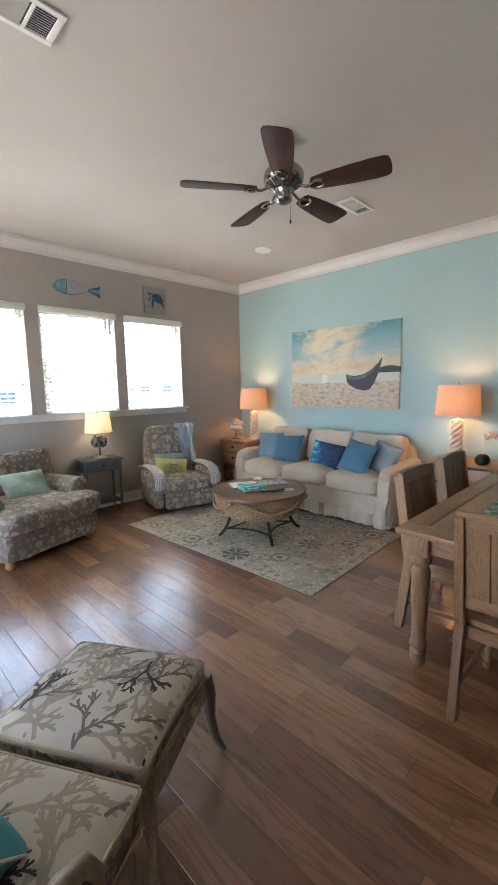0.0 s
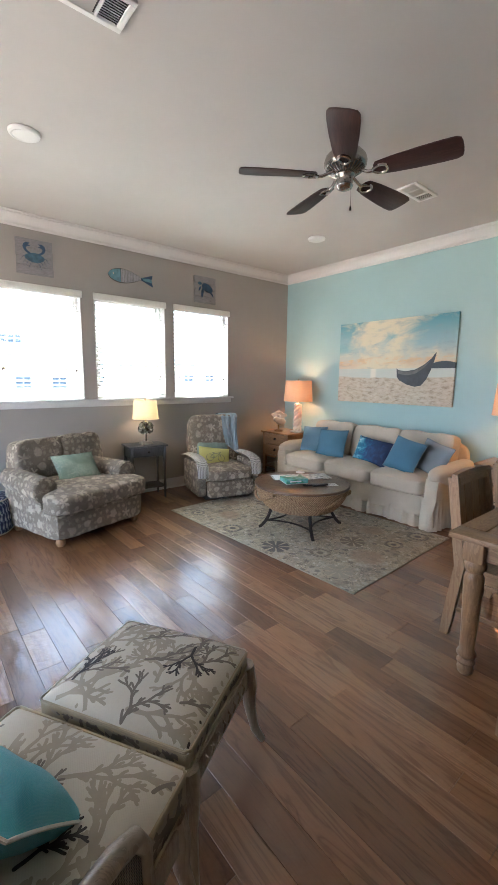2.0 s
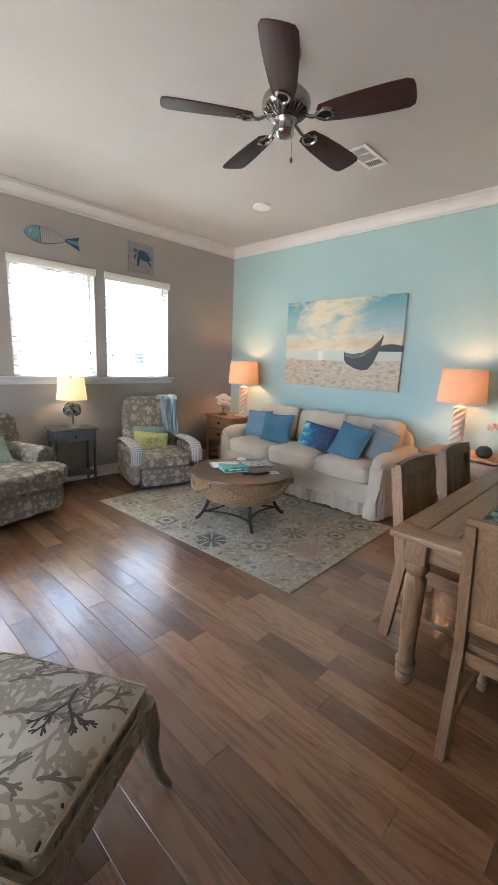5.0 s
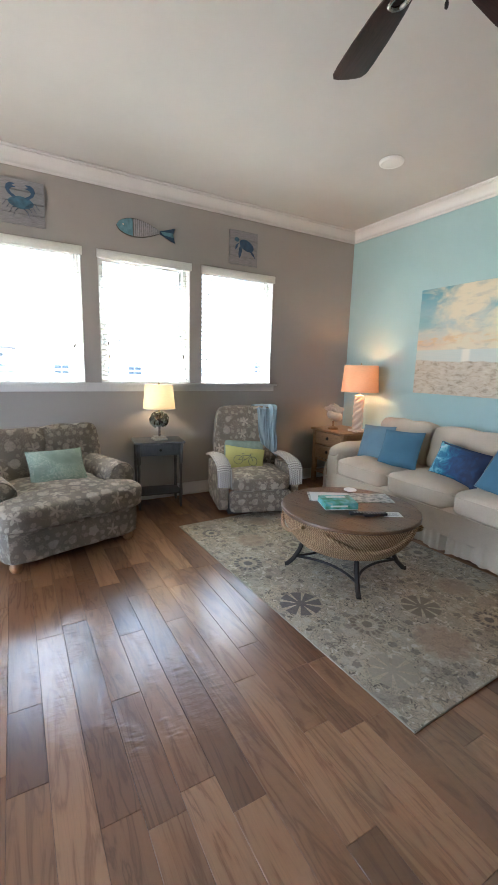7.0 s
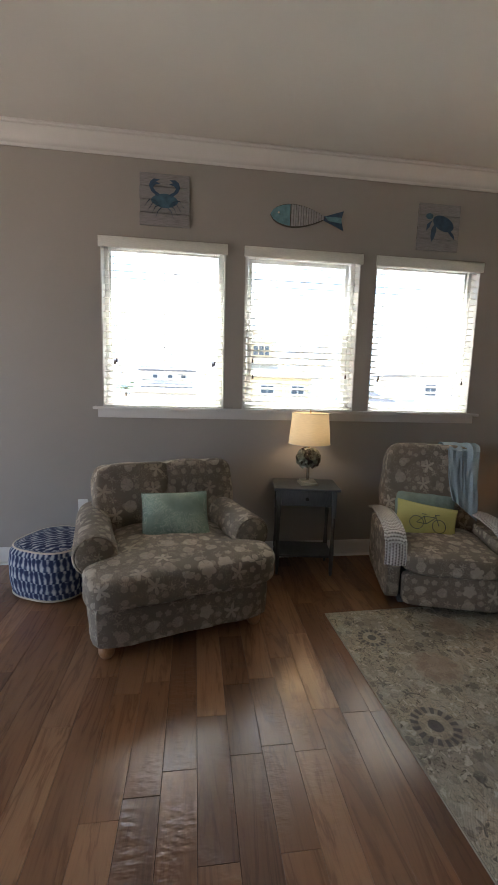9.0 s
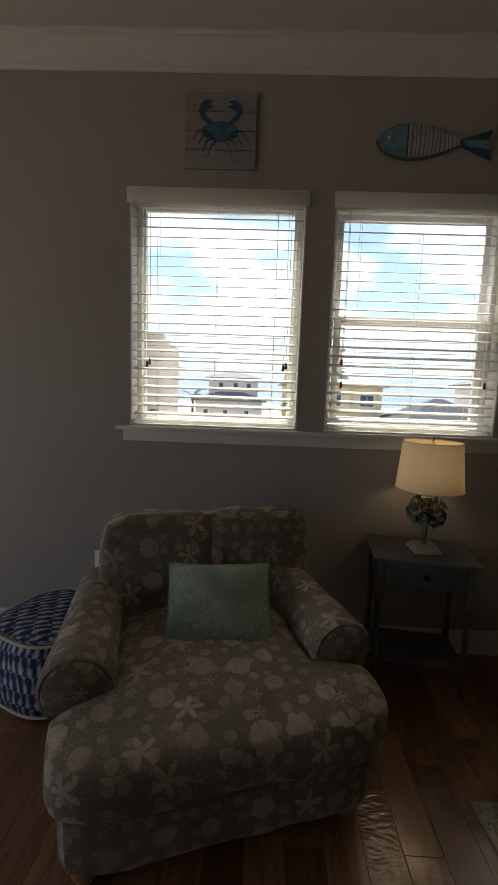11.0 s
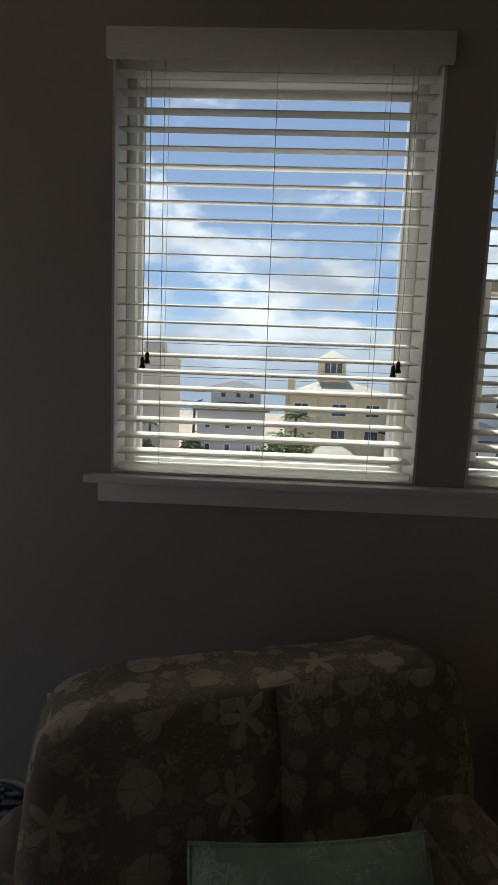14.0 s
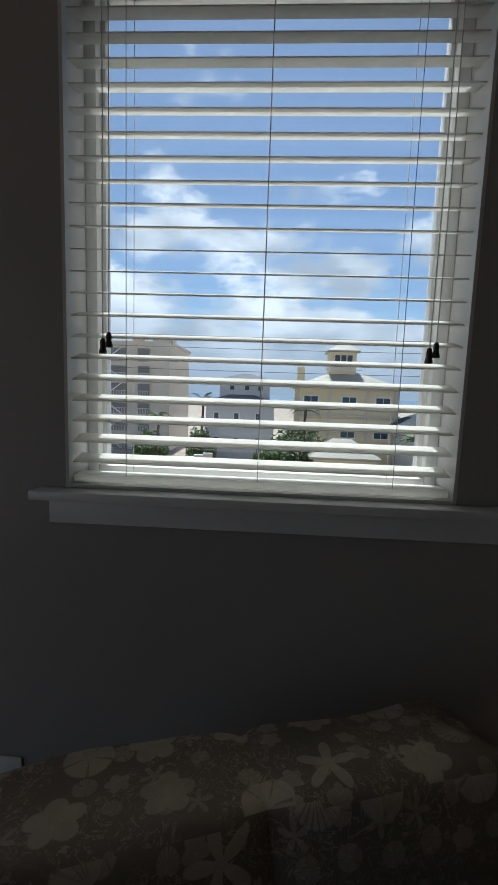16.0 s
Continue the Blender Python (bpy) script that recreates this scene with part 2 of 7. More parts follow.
def motifs(a, v, scale, seed, keep):
    """Cells with a sand dollar, starfish, fan or flower in each: the mask of the print."""
    vo = a.node("TexVoronoi", voronoi_dimensions="2D")
    mv = a.vmath("ADD", v, (seed, seed * 0.7, 0))
    a.put(vo.inputs["Vector"], mv)
    vo.inputs["Scale"].default_value, vo.inputs["Randomness"].default_value = scale, 0.55
    d = a.vmath("SUBTRACT", mv, vo.outputs["Position"])
    x, y, _ = a.split(d)
    rad = a.math("MULTIPLY", vo.outputs["Distance"], 1.0)
    red, green, blue = a.split(vo.outputs["Color"])[:3]
    ang = a.math("ADD", a.math("ARCTAN2", y, x), a.math("MULTIPLY", red, 6.28))
    star = a.math("MULTIPLY_ADD", a.math("COSINE", a.math("MULTIPLY", ang, 5.0)), 0.15, 0.23)
    disc = a.math("ADD", 0.3, 0.0)
    petals = a.math("MULTIPLY_ADD", a.math("ABSOLUTE", a.math("COSINE", a.math("MULTIPLY", ang, 2.5))), 0.1, 0.22)
    fan = a.math("MULTIPLY_ADD", a.math("COSINE", ang), 0.17, 0.2)
    is_star, is_disc, is_fan = a.math("LESS_THAN", green, 0.3), a.math("GREATER_THAN", green, 0.68), a.math("GREATER_THAN", blue, 0.66)
    lim = a.math("ADD", a.math("MULTIPLY", star, is_star), a.math("MULTIPLY", petals, a.math("SUBTRACT", 1.0, is_star)))
    m = a.node("Mix", data_type="FLOAT")
    a.put(m.inputs["Factor"], is_fan), a.put(m.inputs["A"], lim), a.put(m.inputs["B"], fan)
    m2 = a.node("Mix", data_type="FLOAT")
    a.put(m2.inputs["Factor"], is_disc), a.put(m2.inputs["A"], m.outputs["Result"]), a.put(m2.inputs["B"], disc)
    inside = a.step(a.math("SUBTRACT", m2.outputs["Result"], rad), 0.0, 0.03)
    spoke = a.step(a.math("COSINE", a.math("MULTIPLY", ang, 5.0)), 0.90, 0.97)
    rib = a.math("MULTIPLY", a.math("SINE", a.math("MULTIPLY", ang, 22.0)), 0.5)
    lines = a.math("MAXIMUM", a.math("MULTIPLY", spoke, is_disc), a.math("MULTIPLY", a.step(rib, 0.1, 0.4), is_fan))
    lines = a.math("MULTIPLY", lines, a.step(rad, 0.04, 0.08))
    mask = a.math("MULTIPLY", inside, a.math("SUBTRACT", 1.0, a.math("MULTIPLY", lines, 0.65)))
    return a.math("MULTIPLY", mask, a.math("LESS_THAN", blue, keep)), red


def shell_fabric(name, ground, print_c):
    a = Mat(name, 0.9)
    v = a.coords("UV")
    m1, r1 = motifs(a, v, 7.2, 0.0, 1.1)
    m2, r2 = motifs(a, v, 15.5, 3.3, 0.9)
    wig = a.noise(v, 26.0, 3, 0.6, 2.2)
    sprig = a.step(a.math("ABSOLUTE", a.math("SUBTRACT", wig, 0.5)), 0.022, 0.008)
    sprig = a.math("MULTIPLY", sprig, a.step(a.noise(v, 5.5, 2), 0.42, 0.5))
    tone = a.noise(v, 30.0, 4)
    g = a.ramp(a.noise(a.coords("Object"), 4.0, 5), (0.3, shift(ground, 0.86)), (0.7, shift(ground, 1.14)))
    p = a.ramp(a.math("MULTIPLY_ADD", tone, 0.6, a.math("MULTIPLY", r1, 0.4)), (0.25, shift(print_c, 0.68)), (0.75, print_c))
    c = a.mix(a.math("MULTIPLY", sprig, 0.6), g, p)
    c = a.mix(a.math("MULTIPLY", m2, 0.5), c, p)
    c = a.mix(a.math("MULTIPLY", m1, 0.72), c, p)
    a.base(c)
    x, y, _ = a.split(v)
    th = a.math("MULTIPLY", a.math("SINE", a.math("MULTIPLY", x, 1100.0)), a.math("SINE", a.math("MULTIPLY", y, 1100.0)))
    a.bump(th, 0.25, 0.0005)
    a.bump(m1, 0.15, 0.001)
    a.bump(a.noise(a.coords("Object"), 12.0, 4), 0.35, 0.006)
    a.b.inputs["Sheen Weight"].default_value = 0.04
    return a.m


def glow_shade(name, c, through):
    """Lampshade linen that lets the bulb's light through."""
    a = Mat(name, 0.9)
    x, y, z = a.split(a.coords("Object"))
    th = a.math("MULTIPLY", a.math("SINE", a.math("MULTIPLY", z, 1500.0)), a.math("SINE", a.math("MULTIPLY", a.math("ARCTAN2", y, x), 260.0)))
    slub = a.noise(a.coords("Object", (30, 30, 240)), 1.0, 3)
    col = a.ramp(slub, (0.3, shift(c, 0.9)), (0.7, c))
    a.base(col)
    a.bump(th, 0.2, 0.0005)
    tl, mx = a.node("BsdfTranslucent"), a.node("MixShader")
    a.put(tl.inputs["Color"], col)
    mx.inputs[0].default_value = through
    a.l.new(a.b.outputs[0], mx.inputs[1])
    a.l.new(tl.outputs[0], mx.inputs[2])
    a.l.new(mx.outputs[0], a.n["Material Output"].inputs["Surface"])
    return a.m


def clear_glass(name):
    a = Mat(name, 0.0)
    g, t, mx = a.node("BsdfGlossy"), a.node("BsdfTransparent"), a.node("MixShader")
    g.inputs["Roughness"].default_value = 0.0
    t.inputs["Color"].default_value = (0.97, 0.985, 0.98, 1)
    fr = a.node("Fresnel")
    fr.inputs["IOR"].default_value = 1.45
    a.l.new(fr.outputs[0], mx.inputs[0])
    a.l.new(t.outputs[0], mx.inputs[1])
    a.l.new(g.outputs[0], mx.inputs[2])
    a.l.new(mx.outputs[0], a.n["Material Output"].inputs["Surface"])
    return a.m


WALL_GREY = paint("greige_paint", (0.36, 0.335, 0.305))
WALL_TEAL = paint("aqua_paint", (0.355, 0.50, 0.50))
CEIL = paint("ceiling_paint", (0.555, 0.535, 0.505), 0.8)
TRIM = plain("white_trim", (0.65, 0.637, 0.615), 0.35, vary=0.03, bump=0.05)
SUBFLOOR = plain("joint_dark", (0.03, 0.018, 0.012), 0.9)
PLANK, PLANK_FAR = floor_wood("hickory_board", False), floor_wood("hickory_boards", True)
BLIND = glow_shade("blind_vinyl", (0.92, 0.91, 0.87), 0.55)
VINYL = plain("window_vinyl", (0.8, 0.8, 0.78), 0.35, vary=0.02, bump=0.03)
CORD = plain("cord", (0.62, 0.6, 0.55), 0.9)
TASSEL = wood("tassel_wood", (0.03, 0.017, 0.01), (0.06, 0.03, 0.018), (0.09, 0.05, 0.03), 2)
GLASS = clear_glass("pane_glass")
FRESH_WHITE = plain("white_plastic", (0.78, 0.78, 0.75), 0.35, vary=0.02, bump=0.02)
BLACK_GAP = plain("dark_inside", (0.07, 0.068, 0.065), 0.8)
NICKEL = plain("brushed_nickel", (0.42, 0.39, 0.36), 0.24, 1.0, vary=0.1, grain=200, bump=0.05)
BLADE = wood("walnut_blade", (0.02, 0.007, 0.006), (0.037, 0.013, 0.011), (0.058, 0.021, 0.016), 0, 0.5)
SHELL_GREY = shell_fabric("shell_print_fabric", (0.18, 0.15, 0.116), (0.53, 0.455, 0.355))
LINEN = fabric("oatmeal_linen", (0.46, 0.39, 0.30))
SEAFOAM = fabric("seafoam_chenille", (0.25, 0.315, 0.265), 500, 0.38, 0.92, 5.0)


def tracery(name, c, pale):
    """Chenille with a paler coral tracery woven in."""
    a = Mat(name, 0.92)
    v = a.coords("UV")
    wig = a.noise(v, 30.0, 4, 0.65, 1.6)
    line = a.math("MULTIPLY", a.step(a.math("ABSOLUTE", a.math("SUBTRACT", wig, 0.5)), 0.05, 0.012), a.step(a.noise(v, 4.0, 3), 0.42, 0.56))
    ground = a.ramp(a.noise(v, 6.0, 5), (0.3, shift(c, 0.72)), (0.7, shift(c, 1.2)))
    a.base(a.mix(a.math("MULTIPLY", line, 0.65), ground, pale))
    a.bump(line, 0.5, 0.002)
    a.bump(a.noise(v, 160.0, 3), 0.5, 0.001)
    a.bump(a.noise(a.coords("Object"), 11.0, 3), 0.35, 0.008)
    return a.m


SEAFOAM_CORAL = tracery("seafoam_coral_weave", (0.24, 0.31, 0.25), (0.48, 0.52, 0.42))
BLUE = fabric("denim_blue_cloth", (0.058, 0.135, 0.195))
BLUE_PALE = fabric("dusty_blue_cloth", (0.125, 0.2, 0.255))
SLATE = fabric("slate_cloth", (0.20, 0.225, 0.25))
TURQ = fabric("turquoise_satin", (0.045, 0.29, 0.35), 1400, 0.16, 0.42)
YELLOW = fabric("lemon_cloth", (0.55, 0.53, 0.19))
PIPING = fabric("cream_piping", (0.62, 0.56, 0.46))
PINE = wood("honey_pine", (0.19, 0.1, 0.046), (0.275, 0.155, 0.074), (0.35, 0.21, 0.107), 2)
PINE_Y = wood("honey_pine_long", (0.19, 0.1, 0.046), (0.275, 0.155, 0.074), (0.35, 0.21, 0.107), 1)
PINE_X = wood("honey_pine_cross", (0.19, 0.1, 0.046), (0.275, 0.155, 0.074), (0.35, 0.21, 0.107), 0)
OAK_TOP = wood("worn_oak_top", (0.09, 0.045, 0.021), (0.145, 0.077, 0.037), (0.2, 0.115, 0.06), 0, 0.3)
BUN = wood("pale_foot_wood", (0.28, 0.14, 0.06), (0.37, 0.2, 0.09), (0.45, 0.27, 0.13), 2)
GREY_WOOD = wood("grey_painted_wood", (0.075, 0.078, 0.08), (0.1, 0.103, 0.105), (0.13, 0.132, 0.132), 2, 0.5, bump=0.1)
DRIFT = wood("taupe_carved_wood", (0.19, 0.14, 0.095), (0.28, 0.215, 0.15), (0.36, 0.285, 0.205), 2, 0.36, tone=0.05)
IRON = plain("dark_iron", (0.035, 0.03, 0.027), 0.5, 0.7, bump=0.2)
SHADE_PEACH = glow_shade("peach_linen_shade", (0.72, 0.455, 0.29), 0.085)
SHADE_CREAM = glow_shade("cream_linen_shade", (0.82, 0.71, 0.48), 0.18)
CERAMIC = plain("cream_ceramic", (0.62, 0.53, 0.43), 0.45, vary=0.06, scale=12, bump=0.1)
# ---------------------------------------------------------------- mesh helpers
def box(sx, sy, sz, c=(0, 0, 0), bev=0.0, seg=2, turn=None):
    bm = bmesh.new()
    bmesh.ops.create_cube(bm, size=1.0)
    bmesh.ops.scale(bm, vec=(sx, sy, sz), verts=bm.verts)
    if bev:
        bmesh.ops.bevel(bm, geom=bm.edges[:], offset=bev, segments=seg, profile=0.5, affect="EDGES")
    if turn:
        bmesh.ops.rotate(bm, cent=(0, 0, 0), matrix=Euler([radians(a) for a in turn]).to_matrix(), verts=bm.verts)
    bmesh.ops.translate(bm, vec=c, verts=bm.verts)
    return bm


def surface(verts, faces):
    bm = bmesh.new()
    vs = [bm.verts.new(v) for v in verts]
    for f in faces:
        try:
            bm.faces.new([vs[i] for i in f])
        except ValueError:
            pass
    bmesh.ops.recalc_face_normals(bm, faces=bm.faces)
    return bm


def lathe(profile, n=32, c=(0, 0, 0), ribs=None, caps=True):
    """A turned body from (radius, height) pairs; ribs(angle, height) scales the radius."""
    vs, fs = [], []
    for r, z in profile:
        for i in range(n):
            a = 2 * math.pi * i / n
            k = ribs(a, z) if ribs else 1.0
            vs.append((c[0] + r * k * math.cos(a), c[1] + r * k * math.sin(a), c[2] + z))
    for j in range(len(profile) - 1):
        for i in range(n):
            fs.append((j * n + i, j * n + (i + 1) % n, (j + 1) * n + (i + 1) % n, (j + 1) * n + i))
    if caps and profile[0][0] > 1e-4:
        fs.append(tuple(range(n))[::-1])
    if caps and profile[-1][0] > 1e-4:
        fs.append(tuple((len(profile) - 1) * n + i for i in range(n)))
    bm = surface(vs, fs)
    bmesh.ops.remove_doubles(bm, verts=bm.verts, dist=1e-5)
    return bm


def tube(points, r, n=8, closed=False, flat=1.0):
    """A round (or flattened) rod along points; r is one radius or one for each point."""
    pts = [Vector(p) for p in points]
    rs = r if isinstance(r, (list, tuple)) else [r] * len(pts)
    vs, fs, up = [], [], Vector((0, 0, 1))
    m = len(pts)
    last = None
    for i, p in enumerate(pts):
        a, b = (pts[i - 1], pts[(i + 1) % m]) if closed else (pts[max(i - 1, 0)], pts[min(i + 1, m - 1)])
        d = (b - a).normalized()
        u = last if last is not None else (up if abs(d.z) < 0.9 else Vector((1, 0, 0)))
        s = d.cross(u).normalized()
        u = s.cross(d).normalized()
        last = u
        for k in range(n):
            t = 2 * math.pi * k / n
            vs.append(p + rs[i] * (math.cos(t) * s + flat * math.sin(t) * u))
    for i in range(m if closed else m - 1):
        j = (i + 1) % m
        for k in range(n):
            fs.append((i * n + k, i * n + (k + 1) % n, j * n + (k + 1) % n, j * n + k))
    if not closed:
        fs += [tuple(range(n))[::-1], tuple((m - 1) * n + k for k in range(n))]
    return surface(vs, fs)


def prism(poly, depth, axis="z", c=(0, 0, 0), bev=0.0):
    """A flat outline given depth, along z, or standing with its face along x or y."""
    bm = bmesh.new()
    vs = [bm.verts.new((x, y, 0)) for x, y in poly]
    f = bm.faces.new(vs)
    top = bmesh.ops.extrude_face_region(bm, geom=[f])["geom"]
    bmesh.ops.translate(bm, vec=(0, 0, depth), verts=[v for v in top if isinstance(v, bmesh.types.BMVert)])
    bmesh.ops.recalc_face_normals(bm, faces=bm.faces)
    if bev:
        bmesh.ops.bevel(bm, geom=bm.edges[:], offset=bev, segments=2, profile=0.5, affect="EDGES")
    for v in bm.verts:
        x, y, z = v.co
        v.co = (x, y, z) if axis == "z" else ((z, x, y) if axis == "x" else (x, z, y))
    bmesh.ops.translate(bm, vec=c, verts=bm.verts)
    bmesh.ops.recalc_face_normals(bm, faces=bm.faces)
    return bm


def soft(sx, sy, sz, c=(0, 0, 0), p=4.5, n=14, crown=0.0, rough=0.0, seed=0.0, warp=None):
    """A stuffed block with round edges; crown lifts the middle of its top, rough wrinkles it, warp(x, y, z) bends it."""
    vs, fs = [], []
    for ax in range(3):
        for sg in (-1, 1):
            s = len(vs)
            for i in range(n + 1):
                for j in range(n + 1):
                    a, b = math.tan((2 * i / n - 1) * math.pi / 4), math.tan((2 * j / n - 1) * math.pi / 4)
                    v = [0, 0, 0]
                    v[ax], v[(ax + 1) % 3], v[(ax + 2) % 3] = sg, a * sg, b
                    k = sum(abs(q) ** p for q in v) ** (1 / p)
                    v = [q / k for q in v]
                    q = Vector((v[0] * sx / 2, v[1] * sy / 2, v[2] * sz / 2))
                    q.z += crown * max(0, 1 - v[0] ** 2) * max(0, 1 - v[1] ** 2) * (v[2] > 0)
                    vs.append(q)
            for i in range(n):
                for j in range(n):
                    k = s + i * (n + 1) + j
                    fs.append((k, k + 1, k + n + 2, k + n + 1))
    bm = surface(vs, fs)
    bmesh.ops.remove_doubles(bm, verts=bm.verts, dist=1e-4)
    bmesh.ops.recalc_face_normals(bm, faces=bm.faces)
    for v in bm.verts:
        if warp:
            v.co = Vector(warp(*v.co))
        if rough:
            v.co += v.normal * rough * noise.noise(v.co * 7 + Vector((seed, seed, seed)))
    bmesh.ops.translate(bm, vec=c, verts=bm.verts)
    return bm


def pillow_mesh(w, h, d, n=18, seed=0.0):
    """A throw pillow lying in xy, with pointed corners and drawn-in edges; returns its body and the line of its seam."""
    vs, fs = [], []
    for sg in (1, -1):
        s = len(vs)
        for i in range(n + 1):
            for j in range(n + 1):
                u, v = 2 * i / n - 1, 2 * j / n - 1
                th = max(0.0, (1 - abs(u) ** 2.4) * (1 - abs(v) ** 2.4)) ** 0.55
                x = u * w / 2 * (1 - 0.055 * (1 - v * v))
                y = v * h / 2 * (1 - 0.055 * (1 - u * u))
                wr = 0.08 * noise.noise((u * 2.2 + seed, v * 2.2, seed)) * th
                vs.append((x, y, sg * d / 2 * (th + wr)))
        for i in range(n):
            for j in range(n):
                k = s + i * (n + 1) + j
                q = (k, k + n + 1, k + n + 2, k + 1)
                fs.append(q if sg > 0 else q[::-1])
    bm = surface(vs, fs)
    bmesh.ops.remove_doubles(bm, verts=bm.verts, dist=1e-4)
    edge = []
    for k in range(4 * n):
        side, t = divmod(k, n)
        t = 2 * t / n - 1
        u, v = [(t, -1), (1, t), (-t, 1), (-1, -t)][side]
        edge.append((u * w / 2 * (1 - 0.055 * (1 - v * v)), v * h / 2 * (1 - 0.055 * (1 - u * u)), 0))
    return bm, edge


def merge(*bms):
    """Joins meshes into one, for one part that is made of several pieces."""
    out = bmesh.new()
    for bm in bms:
        me = bpy.data.meshes.new("piece")
        bm.to_mesh(me)
        bm.free()
        out.from_mesh(me)
        bpy.data.meshes.remove(me)
    return out


def moved(bm, m):
    bmesh.ops.transform(bm, matrix=m, verts=bm.verts)
    return bm


def mesh_of(name, bm, material, smooth=True):
    uv = bm.loops.layers.uv.new("metres")
    bm.normal_update()
    for f in bm.faces:
        f.smooth = smooth
        nx, ny, nz = (abs(q) for q in f.normal)
        for lp in f.loops:
            x, y, z = lp.vert.co
            lp[uv].uv = (x, y) if nz >= nx and nz >= ny else ((y + 0.37, z) if nx >= ny else (x + 0.71, z))
    me = bpy.data.meshes.new(name)
    bm.to_mesh(me)
    bm.free()
    me.materials.append(material)
    if smooth:
        me.set_sharp_from_angle(angle=radians(38))
    return me


def part(name, bm, material, parent=None, label="", smooth=True):
    ob = new(name, mesh_of(name, bm, material, smooth))
    if parent is not None:
        ob.parent = parent
    return tagged(ob, label)


def thing(name, label, category, m=Matrix(), group=""):
    ob = new(name)
    ob.empty_display_size = 0.1
    ob.matrix_basis = m
    return tagged(ob, label, category, group)


def single(name, bm, material, label, category, m=Matrix(), group="", smooth=True):
    """A thing that is one mesh."""
    ob = part(name, bm, material, None, label, smooth)
    ob.matrix_basis = m
    return tagged(ob, label, category, group)


def fixed(name, bm, material, label="", smooth=False):
    return tagged(part(name, bm, material, None, label, smooth), label, "", "", "structure")


def arc(cx, cy, r, a0, a1, n=12):
    return [(cx + r * math.cos(radians(a0 + (a1 - a0) * i / n)), cy + r * math.sin(radians(a0 + (a1 - a0) * i / n))) for i in range(n + 1)]


# ---------------------------------------------------------------- the room
WX, WY, EX, SY, CZ = -5.86, 5.725, 2.6, -2.2, 3.12
THICK = 0.18
WINDOWS = [(1.535, 2.447), (2.592, 3.505), (3.632, 4.527)]
SILL, HEAD = 1.232, 2.445

fixed("floor_slab", box(EX - WX + 0.36, WY - SY + 0.36, 0.2, ((EX + WX) / 2, (WY + SY) / 2, -0.116)), SUBFLOOR, "dark underlay beneath the boards")
fixed("ceiling", box(EX - WX + 0.36, WY - SY + 0.36, 0.2, ((EX + WX) / 2, (WY + SY) / 2, CZ + 0.1)), CEIL, "smooth off-white painted ceiling")
fixed("wall_north", box(EX - WX + 0.36, THICK, CZ, ((EX + WX) / 2, WY + THICK / 2, CZ / 2)), WALL_TEAL, "pale aqua painted accent wall behind the sofa")


def open_wall(name, bms, label):
    bm = merge(*bms)
    bmesh.ops.remove_doubles(bm, verts=bm.verts, dist=1e-5)
    fixed(name, bm, WALL_GREY, label)


# the walls behind the viewer, one with an unseen opening added for fill light
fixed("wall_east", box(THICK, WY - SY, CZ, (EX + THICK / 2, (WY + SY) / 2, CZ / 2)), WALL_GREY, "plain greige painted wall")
open_wall("wall_south", [box(FILL_SPAN[0] - WX + 0.18, THICK, CZ, ((FILL_SPAN[0] + WX - 0.18) / 2, SY - THICK / 2, CZ / 2)), box(EX - FILL_SPAN[1] + 0.18, THICK, CZ, ((EX + 0.18 + FILL_SPAN[1]) / 2, SY - THICK / 2, CZ / 2)),
                         box(FILL_SPAN[1] - FILL_SPAN[0], THICK, CZ - FILL_TOP, (sum(FILL_SPAN) / 2, SY - THICK / 2, (CZ + FILL_TOP) / 2))], "plain greige wall with an added wide opening for fill light")


def west_wall():
    """One wall with three openings cut through it."""
    ys = [SY] + [y for w in WINDOWS for y in w] + [WY]
    bms = [box(THICK, WY - SY, SILL, (WX - THICK / 2, (WY + SY) / 2, SILL / 2)),
           box(THICK, WY - SY, CZ - HEAD, (WX - THICK / 2, (WY + SY) / 2, (CZ + HEAD) / 2))]
    for a, b in zip(ys[::2], ys[1::2]):
        bms.append(box(THICK, b - a, HEAD - SILL, (WX - THICK / 2, (a + b) / 2, (HEAD + SILL) / 2)))
    bm = merge(*bms)
    bmesh.ops.remove_doubles(bm, verts=bm.verts, dist=1e-5)
    return bm


fixed("wall_west", west_wall(), WALL_GREY, "greige painted wall with three windows in a row")


def run(profile, a, b, inward):
    """A moulding: a profile of (out from the wall, height) drawn from a to b."""
    d = (Vector(b) - Vector(a))
    vs, fs, k = [], [], len(profile)
    for p in (a, b):
        for o, h in profile:
            vs.append((p[0] + inward[0] * o, p[1] + inward[1] * o, h))
    for i in range(k):
        j = (i + 1) % k
        fs.append((i, j, k + j, k + i))
    fs += [tuple(range(k)), tuple(range(k, 2 * k))]
    return surface(vs, fs)


CROWN = [(0, CZ), (0.112, CZ), (0.112, CZ - 0.014), (0.098, CZ - 0.02)] + [(0.02 + 0.078 * (1 - math.sin(radians(q))) ** 1.0, CZ - 0.03 - 0.085 * math.sin(radians(q)) * (0.35 + 0.65 * q / 90)) for q in range(0, 91, 9)] + [(0.022, CZ - 0.135), (0.012, CZ - 0.15), (0, CZ - 0.15)]
CROWN = [(0.86 * d, CZ - 0.84 * (CZ - z)) for d, z in CROWN]
BASE = [(0, 0), (0.016, 0), (0.016, 0.085), (0.012, 0.1), (0.012, 0.118), (0.004, 0.132), (0, 0.132)]
SHOE = [(0.016, 0), (0.03, 0), (0.029, 0.009), (0.024, 0.016), (0.016, 0.018)]
